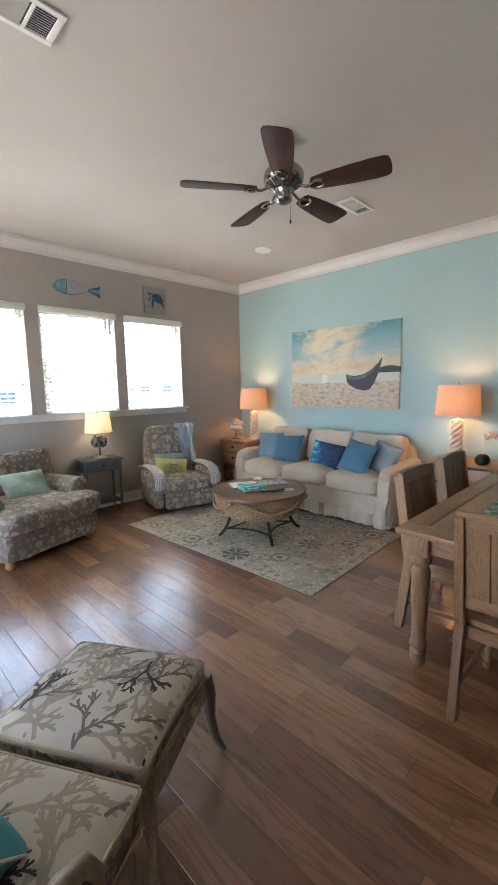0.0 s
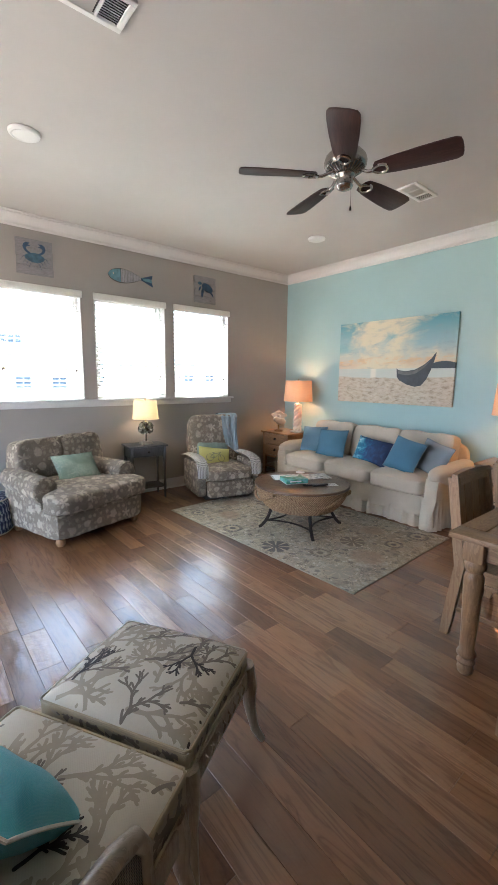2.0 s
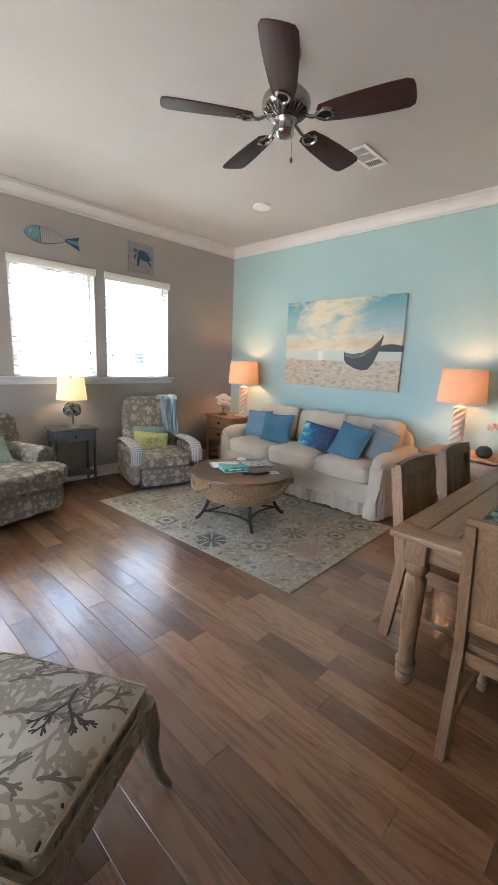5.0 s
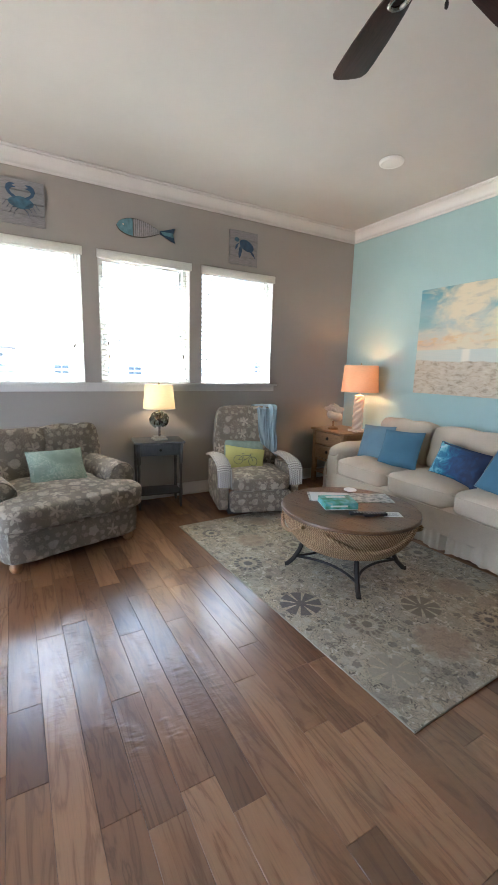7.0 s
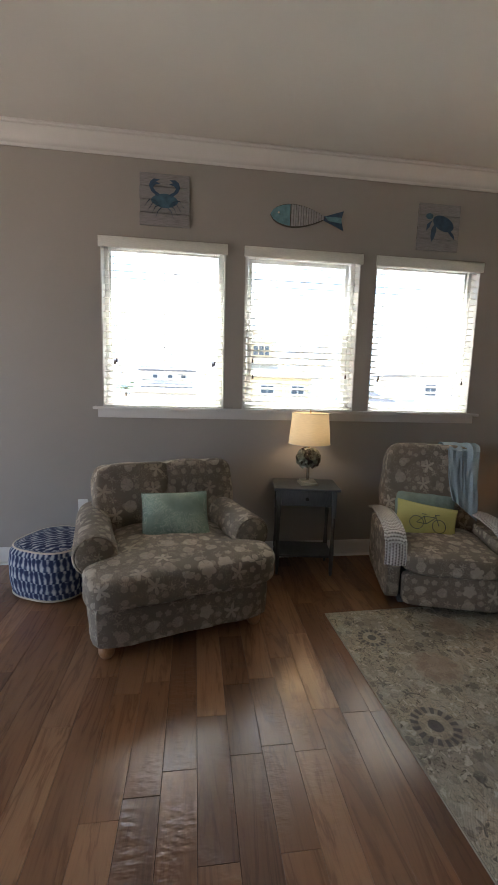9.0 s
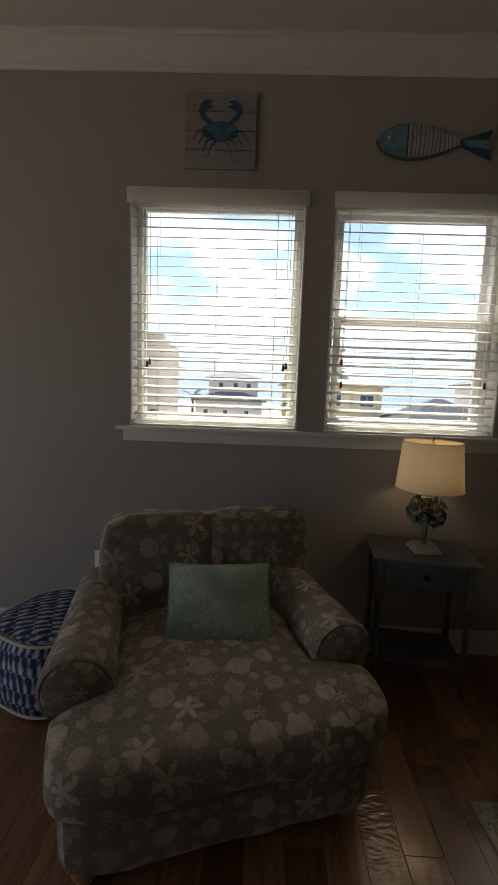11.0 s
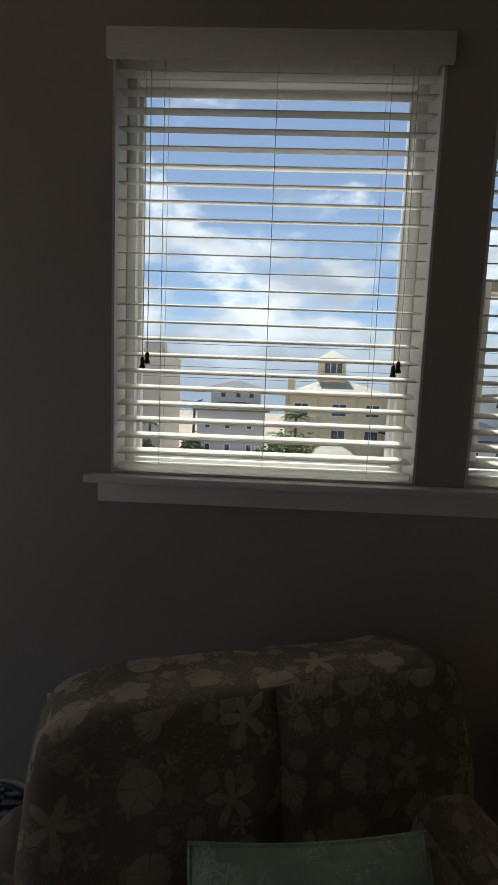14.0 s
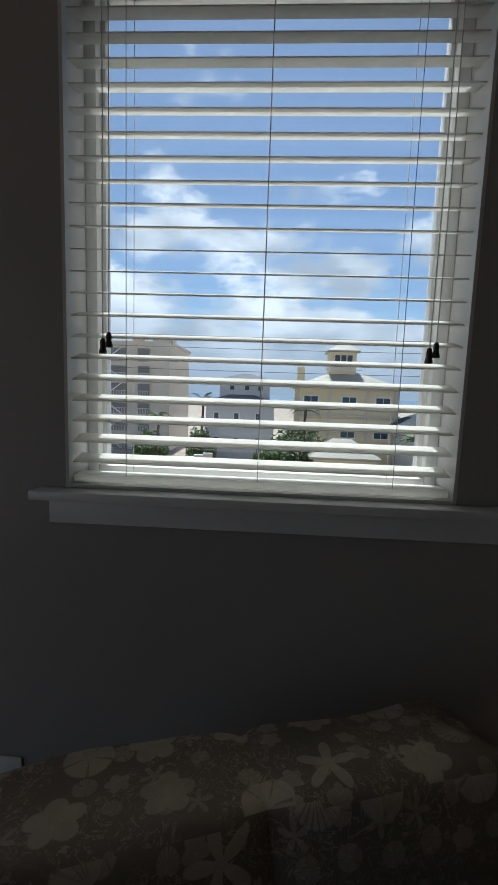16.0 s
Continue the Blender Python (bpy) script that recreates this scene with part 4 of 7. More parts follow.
WICKER = wicker()
RM = recliner()
throw_pillow(RM @ leaning(-0.135, -0.05, 0.50, 0, 22, -4), 0.44, 0.32, 0.11, SEAFOAM, "pale seafoam pillow on the recliner", 2.0)
YP = RM @ leaning(-0.01, -0.07, 0.47, 0, 28, -9)
yp = throw_pillow(YP, 0.42, 0.27, 0.11, YELLOW, "lemon yellow lumbar pillow printed with a bicycle", 3.0)


def bicycle_print(parent):
    def ring(cx, cy, r):
        return [(cx + r * math.cos(q * 0.2618), cy + r * math.sin(q * 0.2618)) for q in range(24)]

    def lay(pts, closed=False):
        out = []
        for x, y in pts:
            u, v = x / 0.21, y / 0.135
            th = max(0.0, (1 - abs(u) ** 2.4) * (1 - abs(v) ** 2.4)) ** 0.55
            out.append((x, y, 0.055 * th * 1.06 + 0.002))
        return tube(out, 0.0028, 5, closed)
    bms = [lay(ring(-0.075, -0.022, 0.046), True), lay(ring(0.078, -0.022, 0.046), True)]
    for a, b in (((-0.075, -0.022), (-0.03, 0.03)), ((-0.03, 0.03), (0.05, 0.035)), ((-0.03, 0.03), (-0.01, -0.022)), ((-0.01, -0.022), (0.05, 0.035)), ((-0.075, -0.022), (-0.01, -0.022)), ((0.078, -0.022), (0.045, 0.055)), ((0.045, 0.055), (0.075, 0.058)), ((-0.045, 0.045), (-0.015, 0.047))):
        bms.append(lay([(a[0] + (b[0] - a[0]) * q / 4, a[1] + (b[1] - a[1]) * q / 4) for q in range(5)]))
    part("bicycle_print", merge(*bms), BIKE, parent, "grey bicycle print")


bicycle_print(yp)


def throw():
    """A knitted throw hung over the recliner's back corner, falling in folds."""
    n, k, vs, fs = 30, 16, [], []
    for i in range(n + 1):
        s = i / n
        for j in range(k + 1):
            t = j / k
            w = 0.25 - 0.06 * s * (s > 0.42)
            ly = 0.215 + (t - 0.5) * w + 0.02 * math.sin(s * 5) + 0.07 * max(0.0, s - 0.42)
            fold = 0.042 * noise.noise((t * 5.0 + s * 1.5, s * 2.6, 3.0)) + 0.014 * noise.noise((t * 13, s * 4, 7.0))
            if s < 0.25:
                a = s / 0.25
                lx, lz = -0.49 + 0.02 * a, 0.76 + 0.22 * a
            elif s < 0.42:
                a = (s - 0.25) / 0.17 * math.pi
                lx, lz = -0.375 - 0.10 * math.cos(a), 0.985 + 0.035 * math.sin(a)
            else:
                a = (s - 0.42) / 0.58
                lx, lz = -0.262 + 0.115 * a, 0.985 - (0.36 + 0.16 * t) * a
            vs.append((lx + fold + (0.014 if s >= 0.42 else -0.006), ly, lz + 0.3 * fold * (0.25 < s < 0.42)))
    for i in range(n):
        for j in range(k):
            q = i * (k + 1) + j
            fs.append((q, q + 1, q + k + 2, q + k + 1))
    bm = surface(vs, fs)
    bmesh.ops.solidify(bm, geom=bm.faces[:], thickness=0.006)
    return bm


single("throw_blanket", throw(), THROW, "pale blue woven throw draped over the recliner back", "blanket", RM)

# ---------------------------------------------------------------- rug and coffee table
RUG_C, RUG_R = (-3.764, 3.894), 2.1


def rug_material():
    a = Mat("faded_medallion_rug", 0.96)
    v = a.coords()
    cream, grey, dark, rust, sage = (0.45, 0.385, 0.27), (0.15, 0.127, 0.097), (0.075, 0.07, 0.075), (0.26, 0.175, 0.125), (0.31, 0.28, 0.215)
    base = a.ramp(a.noise(v, 3.0, 5), (0.35, sage), (0.65, cream))
    vine = a.noise(v, 17.0, 3, 0.6, 2.6)
    c = a.mix(a.math("MULTIPLY", a.step(a.math("ABSOLUTE", a.math("SUBTRACT", vine, 0.5)), 0.05, 0.015), 0.58), base, grey)
    leaf = a.step(a.noise(v, 34.0, 3, 0.6, 1.2), 0.58, 0.64)
    c = a.mix(a.math("MULTIPLY", leaf, 0.85), c, shift(grey, 0.55))
    pale = a.step(a.noise(v, 26.0, 2, 0.5, 1.0), 0.57, 0.65)
    c = a.mix(a.math("MULTIPLY", pale, 0.75), c, (0.56, 0.51, 0.41))
    m1, r1 = motifs(a, v, 5.2, 1.7, 1.1)
    c = a.mix(a.math("MULTIPLY", m1, 0.55), c, a.ramp(r1, (0.2, (0.42, 0.38, 0.3)), (0.5, (0.2, 0.17, 0.13)), (0.8, (0.40, 0.37, 0.29))))
    m2, r2 = motifs(a, v, 12.0, 5.1, 0.8)
    c = a.mix(a.math("MULTIPLY", m2, 0.6), c, a.ramp(r2, (0.2, (0.09, 0.085, 0.08)), (0.5, (0.15, 0.13, 0.1)), (0.8, (0.44, 0.41, 0.33))))
    wob = a.math("MULTIPLY", a.math("SUBTRACT", a.noise(v, 40.0, 2), 0.5), 0.012)
    spots = [((-3.46, 3.28), 0.13, dark, 1), ((-4.06, 3.25), 0.11, dark, 0), ((-4.68, 3.24), 0.085, dark, 0), ((-4.41, 3.47), 0.13, rust, 2), ((-4.18, 3.74), 0.10, grey, 0),
             ((-2.82, 3.74), 0.16, rust, 2), ((-3.12, 3.49), 0.10, grey, 0), ((-3.10, 3.92), 0.12, grey, 1), ((-2.82, 4.16), 0.09, dark, 0), ((-2.80, 3.33), 0.12, sage, 1),
             ((-3.15, 4.32), 0.13, rust, 2), ((-2.78, 4.52), 0.11, dark, 0), ((-3.62, 4.55), 0.12, grey, 0), ((-4.5, 4.1), 0.13, grey, 1), ((-4.75, 3.75), 0.11, rust, 2)]
    k = math.radians(-RUG_R)
    for (px, py), r, col, style in spots:
        dx, dy = px - RUG_C[0], py - RUG_C[1]
        lx, ly = dx * math.cos(k) - dy * math.sin(k), dx * math.sin(k) + dy * math.cos(k)
        d = a.vmath("SUBTRACT", v, (lx, ly, 0.0))
        x, y, _ = a.split(d)
        rad = a.math("ADD", a.math("SQRT", a.math("ADD", a.math("MULTIPLY", x, x), a.math("MULTIPLY", y, y))), wob)
        inside = a.step(rad, r, r - 0.008)
        ang = a.math("MULTIPLY", a.math("ARCTAN2", y, x), 8.0 if style != 2 else 12.0)
        if style == 1:
            spoke = a.step(a.math("COSINE", ang), 0.55, 0.8)
            m = a.math("MULTIPLY", inside, a.math("SUBTRACT", 1.0, a.math("MULTIPLY", spoke, a.step(rad, r * 0.2, r * 0.3))))
        elif style == 0:
            ring = a.step(a.math("ABSOLUTE", a.math("SUBTRACT", rad, r * 0.78)), r * 0.2, r * 0.12)
            core = a.step(rad, r * 0.32, r * 0.26)
            beads = a.math("MULTIPLY_ADD", a.step(a.math("COSINE", a.math("MULTIPLY", ang, 2.0)), -0.5, 0.3), 0.6, 0.4)
            m = a.math("MAXIMUM", a.math("MULTIPLY", ring, beads), core)
        else:
            petal = a.math("MULTIPLY_ADD", a.math("COSINE", ang), 0.12, 0.8)
            m = a.math("MULTIPLY", a.step(a.math("DIVIDE", rad, r), 1.0, 0.9), a.math("MULTIPLY_ADD", a.step(a.math("SUBTRACT", a.math("DIVIDE", rad, r), petal), 0.04, -0.04), 0.6, 0.35))
        c = a.mix(a.math("MULTIPLY", inside, 0.35), c, cream)
        c = a.mix(a.math("MULTIPLY", m, 0.55 if style == 2 else 0.85), c, col)
    c = a.mix(a.math("MULTIPLY", a.step(a.noise(v, 110.0, 3), 0.45, 0.7), 0.22), c, shift(grey, 0.9))
    a.base(c)
    x, y, _ = a.split(v)
    a.bump(a.math("MULTIPLY", a.math("SINE", a.math("MULTIPLY", x, 1100.0)), a.math("SINE", a.math("MULTIPLY", y, 1300.0))), 0.4, 0.0015)
    a.bump(a.noise(v, 55.0, 3), 0.4, 0.002)
    a.b.inputs["Sheen Weight"].default_value = 0.04
    return a.m


rug = thing("area_rug", "faded grey-green medallion area rug on the wood floor", "rug", pose(*RUG_C, 0, 0, 0, RUG_R))
part("rug_surface", box(2.43, 1.59, 0.009, (0, 0, 0.0052), 0.002), rug_material(), rug)
part("binding", tube([(1.218, 0.798, 0.005), (-1.218, 0.798, 0.005), (-1.218, -0.798, 0.005), (1.218, -0.798, 0.005)], 0.0048, 6, True), fabric("rug_binding", (0.30, 0.27, 0.21)), rug, "pale bound edge")


def rope_material():
    a = Mat("sisal_rope", 0.9)
    x, y, z = a.split(a.coords())
    tw = a.math("SINE", a.math("ADD", a.math("MULTIPLY", a.math("ARCTAN2", y, x), 170.0), a.math("MULTIPLY", z, 330.0)))
    a.base(a.ramp(a.math("MULTIPLY_ADD", tw, 0.3, a.noise(a.coords(), 60.0, 4)), (0.25, (0.17, 0.095, 0.045)), (0.55, (0.33, 0.205, 0.105)), (0.9, (0.45, 0.31, 0.18))))
    a.bump(tw, 0.6, 0.003)
    return a.m


ROPE = rope_material()


def coffee_table():
    t = thing("coffee_table", "round oak-topped coffee table with rope-wrapped drum on iron legs", "coffee table", pose(-3.70, 3.855, 0.009, 0, 0, 14))
    R, Z = 0.475, 0.463
    for i in range(5):
        a0, w = -R + i * 2 * R / 5, 2 * R / 5
        pts_lo, pts_hi = [], []
        for q in range(9):
            y = a0 + 0.0008 + (w - 0.0016) * q / 8
            h = math.sqrt(max(0.0, (R - 0.004) ** 2 - y * y))
            pts_lo.append((-h, y)), pts_hi.append((h, y))
        part("top_board", prism(pts_lo + pts_hi[::-1], 0.022, "z", (0, 0, Z - 0.022)), OAK_TOP, t, smooth=False)
    part("top_rim", lathe([(R - 0.004, Z - 0.026), (R + 0.004, Z - 0.022), (R + 0.006, Z - 0.012), (R + 0.002, Z - 0.002), (R - 0.0045, Z - 0.0005)], 64, caps=False), OAK_TOP, t)
    n = 13
    prof = []
    for i in range(n + 1):
        s = i / n
        prof.append((0.455 - 0.115 * s ** 2.2, Z - 0.03 - 0.215 * s))
    part("drum", lathe([(r - 0.012, z) for r, z in prof] + [(0.0, Z - 0.25)], 48), ROPE, t)
    for i in range(n):
        r, z = (prof[i][0] + prof[i + 1][0]) / 2, (prof[i][1] + prof[i + 1][1]) / 2
        part("rope_coil", tube([(r * math.cos(q * math.pi / 32), r * math.sin(q * math.pi / 32), z) for q in range(64)], 0.0092, 7, True), ROPE, t)
    for k in range(4):
        a = k * math.pi / 2 + 0.1
        pts = []
        for q in range(13):
            b = a + 0.15 + (math.pi / 2 - 0.3) * q / 12
            sag = 0.045 + 0.1 * (1 - (q / 6 - 1) ** 2)
            r = 0.492 - 0.03 * (sag / 0.15)
            pts.append((r * math.cos(b), r * math.sin(b), Z - sag))
        part("rope_swag", tube(pts, 0.014, 8), ROPE, t, "thick twisted rope swag")
    for k in range(4):
        a = k * math.pi / 2 + math.radians(45)
        c, s = math.cos(a), math.sin(a)
        pts = [(r * c, r * s, z) for r, z in ((0.31, 0.24), (0.315, 0.18), (0.335, 0.12), (0.37, 0.06), (0.415, 0.012), (0.435, 0.006))]
        part("leg", tube(pts, 0.0165, 8), IRON, t)
        b = a + math.pi / 2
        mid = a + math.pi / 4
        p0, p1, pm = (0.365 * c, 0.365 * s), (0.365 * math.cos(b), 0.365 * math.sin(b)), (0.10 * math.cos(mid), 0.10 * math.sin(mid))
        pts = [((1 - q) ** 2 * p0[0] + 2 * q * (1 - q) * pm[0] + q * q * p1[0], (1 - q) ** 2 * p0[1] + 2 * q * (1 - q) * pm[1] + q * q * p1[1], 0.072) for q in [i / 12 for i in range(13)]]
        part("stretcher", tube(pts, 0.009, 7), IRON, t, "curved iron stretcher")


coffee_table()
CT = 0.4735
GREENBOX = Mat("game_box_print", 0.35)
GREENBOX.base(GREENBOX.ramp(GREENBOX.noise(GREENBOX.coords(), 16.0, 4), (0.35, (0.03, 0.16, 0.07)), (0.48, (0.10, 0.34, 0.24)), (0.6, (0.16, 0.45, 0.48)), (0.75, (0.5, 0.55, 0.4))))
PAPER = Mat("magazine_page", 0.4)
PAPER.base(PAPER.ramp(PAPER.noise(PAPER.coords(), 22.0, 5), (0.35, (0.13, 0.14, 0.13)), (0.5, (0.42, 0.42, 0.38)), (0.62, (0.62, 0.6, 0.55))))
WHITE_PAGE = plain("white_paper", (0.75, 0.74, 0.71), 0.7, vary=0.03, bump=0)
mg = thing("magazine_stack", "low stack of glossy magazines on the coffee table", "magazine", pose(-3.835, 3.985, CT, 0, 0, 59))
part("magazine", merge(box(0.31, 0.22, 0.006, (-0.155, 0, 0.003), 0.001)), PAPER.m, mg)
part("magazine", box(0.30, 0.215, 0.006, (0.155, 0.004, 0.003), 0.001, turn=(0, 0, 3)), PAPER.m, mg)
part("page_edge", box(0.29, 0.2, 0.004, (-0.15, -0.014, 0.008), 0.001, turn=(0, 0, -2)), WHITE_PAGE, mg)
gb = thing("game_box", "green and teal cardboard game box on the coffee table", "box", pose(-3.735, 3.775, CT, 0, 0, 67))
part("lid", box(0.23, 0.19, 0.042, (0, 0, 0.027), 0.002), GREENBOX.m, gb)
part("tray", box(0.224, 0.184, 0.012, (0, 0, 0.006), 0.001), WHITE_PAGE, gb)
part("title_bar", box(0.12, 0.004, 0.012, (-0.02, -0.0945, 0.028)), WHITE_PAGE, gb, smooth=False)
part("title_bar", box(0.14, 0.03, 0.0012, (0.0, 0.05, 0.0484)), WHITE_PAGE, gb, smooth=False)
co = thing("coaster", "round white coaster on the coffee table", "coaster", pose(-3.955, 4.1, CT + 0.012))
part("disc", lathe([(0.0, 0), (0.048, 0), (0.05, 0.004), (0.048, 0.009), (0.0, 0.009)], 32), FRESH_WHITE, co)
RUBBER = plain("black_remote", (0.018, 0.018, 0.02), 0.45)
BTN = plain("remote_buttons", (0.2, 0.2, 0.2), 0.5)
for x, y, rz in ((-3.525, 3.80, 60), (-3.475, 3.87, 72)):
    rm = thing("remote_control", "slim black remote control on the coffee table", "remote control", pose(x, y, CT, 0, 0, rz), "remotes on the coffee table")
    part("case", box(0.165, 0.043, 0.018, (0, 0, 0.009), 0.005), RUBBER, rm)
    for i in range(6):
        for j in (-1, 0, 1):
            part("button", box(0.009, 0.008, 0.002, (-0.05 + i * 0.02, j * 0.012, 0.0188), 0.0006, 1), BTN, rm)
cd = thing("note_card", "white printed card on the coffee table", "card", pose(-3.435, 3.985, CT, 0, 0, 62))
part("sheet", box(0.125, 0.09, 0.0015, (0, 0, 0.001)), WHITE_PAGE, cd, smooth=False)
for i in range(4):
    part("print_line", box(0.09 - 0.012 * (i % 2), 0.004, 0.0006, (0, 0.025 - i * 0.016, 0.0021)), BTN, cd, smooth=False)
# ---------------------------------------------------------------- sofa
def sofa():
    X0, X1, Y0, Y1 = -5.07, -2.68, 4.72, 5.66
    W, D = X1 - X0, Y1 - Y0
    s = thing("sofa", "oatmeal linen slipcovered three-seat sofa with a pleated skirt", "sofa", pose((X0 + X1) / 2, (Y0 + Y1) / 2, 0))
    for x in (-W / 2 + 0.1, W / 2 - 0.1):
        for y in (-D / 2 + 0.1, D / 2 - 0.1):
            part("leg", box(0.05, 0.05, 0.1, (x, y, 0.05), 0.004), PINE, s)
    part("base", soft(W - 0.1, D - 0.06, 0.26, (0, 0.0, 0.24), 10, 12, 0, 0.004), LINEN, s)

    def skirt(pts, sags):
        """A hanging cloth along a line, with a pleat at each listed place."""
        vs, fs = [], []
        total = [0.0]
        for a, b in zip(pts, pts[1:]):
            total.append(total[-1] + math.dist(a, b))
        n = int(total[-1] / 0.012)
        for i in range(n + 1):
            d = total[-1] * i / n
            k = max(j for j in range(len(total)) if total[j] <= d + 1e-9)
            k = min(k, len(pts) - 2)
            f = (d - total[k]) / max(1e-6, total[k + 1] - total[k])
            x, y = pts[k][0] + f * (pts[k + 1][0] - pts[k][0]), pts[k][1] + f * (pts[k + 1][1] - pts[k][1])
            tx, ty = (pts[k + 1][0] - pts[k][0]), (pts[k + 1][1] - pts[k][1])
            q = math.hypot(tx, ty)
            nx, ny = ty / q, -tx / q
            pleat = sum(math.exp(-((d - p) / 0.022) ** 2) for p in sags)
            wave = 0.008 * math.sin(d * 17) + 0.006 * math.sin(d * 43 + 1) + 0.004 * math.sin(d * 88)
            for j in range(9):
                g = j / 8
                out = (wave * 1.6 + 0.018) * g - pleat * 0.075 * g ** 0.7 + 0.004 * math.sin(d * 60 + g * 5) * g
                vs.append((x + nx * out, y + ny * out, 0.335 - (0.322 + 0.01 * math.sin(d * 9)) * g))
        for i in range(n):
            for j in range(8):
                a = i * 9 + j
                fs.append((a, a + 1, a + 10, a + 9))
        bm = surface(vs, fs)
        bmesh.ops.solidify(bm, geom=bm.faces[:], thickness=0.004)
        return bm
    part("skirt", skirt([(-W / 2 + 0.065, D / 2 - 0.02), (-W / 2 + 0.065, -D / 2 + 0.045), (W / 2 - 0.04, -D / 2 + 0.045), (W / 2 - 0.04, D / 2 - 0.02)], (0.86, 1.04, 1.68, 2.33, 2.95, 3.18)), LINEN, s, "loose pleated cloth skirt")
    cw = (W - 0.40) / 3
    for i in range(3):
        x = -W / 2 + 0.20 + cw * (i + 0.5)
        c = part("seat_cushion", soft(cw - 0.006, 0.72, 0.19, (x, -0.1, 0.42), 6.5, 18, 0.03, 0.012, i * 3.0), LINEN, s)
        for z in (0.345, 0.485):
            part("piping", tube([(x - cw / 2 + 0.03, -0.454, z), (x, -0.461, z - 0.004), (x + cw / 2 - 0.03, -0.454, z)], 0.005, 6), LINEN, c)
        part("back_cushion", moved(soft(0.2, cw - 0.004, 0.435, (0, 0, 0), 9.0, 18, 0, 0.022, 10 + i * 2.0), pose(x, 0.235, 0.70, 0, -14, -90)), LINEN, s, "loose back cushion")
    part("backrest", moved(soft(0.16, W - 0.24, 0.66, (0, 0, 0), 6, 16, 0, 0.006), pose(0, 0.36, 0.52, 0, -7, -90)), LINEN, s)
    for sg in (-1, 1):
        roll = soft(0.235, 0.82, 0.20, (sg * (W / 2 - 0.118), -0.02, 0.545), 2.7, 16, 0, 0.008, 20 + sg, lambda x, y, z: (x, y, z + 0.05 * max(0, y / 0.4) ** 2))
        post = soft(0.175, 0.82, 0.46, (sg * (W / 2 - 0.125), -0.02, 0.33), 8, 12, 0, 0.006, 30 + sg)
        part("armrest", merge(roll, post), LINEN, s, "rolled slipcovered arm")
        tie = part("arm_tie", merge(tube([(sg * (W / 2 - 0.06), -0.43, 0.44), (sg * (W / 2 - 0.05), -0.45, 0.33), (sg * (W / 2 - 0.075), -0.46, 0.2), (sg * (W / 2 - 0.06), -0.465, 0.06)], [0.012, 0.018, 0.022, 0.028], 8, flat=0.35)), LINEN, s, "hanging cloth tie")


sofa()


def ocean_material():
    a = Mat("ocean_print_cloth", 0.7)
    v = a.coords("UV")
    n = a.noise(v, 8.0, 5, 0.6, 1.6)
    x, y, _ = a.split(v)
    k = a.math("ADD", a.math("MULTIPLY", n, 0.8), a.math("MULTIPLY", x, -1.1))
    a.base(a.ramp(k, (0.2, (0.008, 0.018, 0.06)), (0.4, (0.012, 0.045, 0.13)), (0.54, (0.02, 0.15, 0.24)), (0.66, (0.2, 0.42, 0.48)), (0.78, (0.5, 0.5, 0.62))))
    return a.m


SEAT = 0.505
throw_pillow(leaning(-4.66, 5.10, SEAT + 0.178, -90, 20, 4), 0.41, 0.37, 0.13, BLUE_PALE, "dusty blue square pillow on the sofa", 5.0)
throw_pillow(leaning(-4.30, 5.05, SEAT + 0.178, -84, 24, 3), 0.42, 0.365, 0.14, BLUE, "denim blue square pillow on the sofa", 6.0)
throw_pillow(leaning(-3.72, 5.09, SEAT + 0.145, -92, 22, -6), 0.48, 0.31, 0.14, ocean_material(), "deep blue ocean-print lumbar pillow on the sofa", 7.0)
throw_pillow(leaning(-3.00, 5.14, SEAT + 0.165, -108, 24, -10), 0.42, 0.37, 0.14, SLATE, "slate grey square pillow on the sofa", 8.0)
throw_pillow(leaning(-3.24, 4.99, SEAT + 0.18, -98, 26, -9), 0.41, 0.38, 0.14, BLUE, "denim blue square pillow tilted on the sofa", 9.0, SLATE)


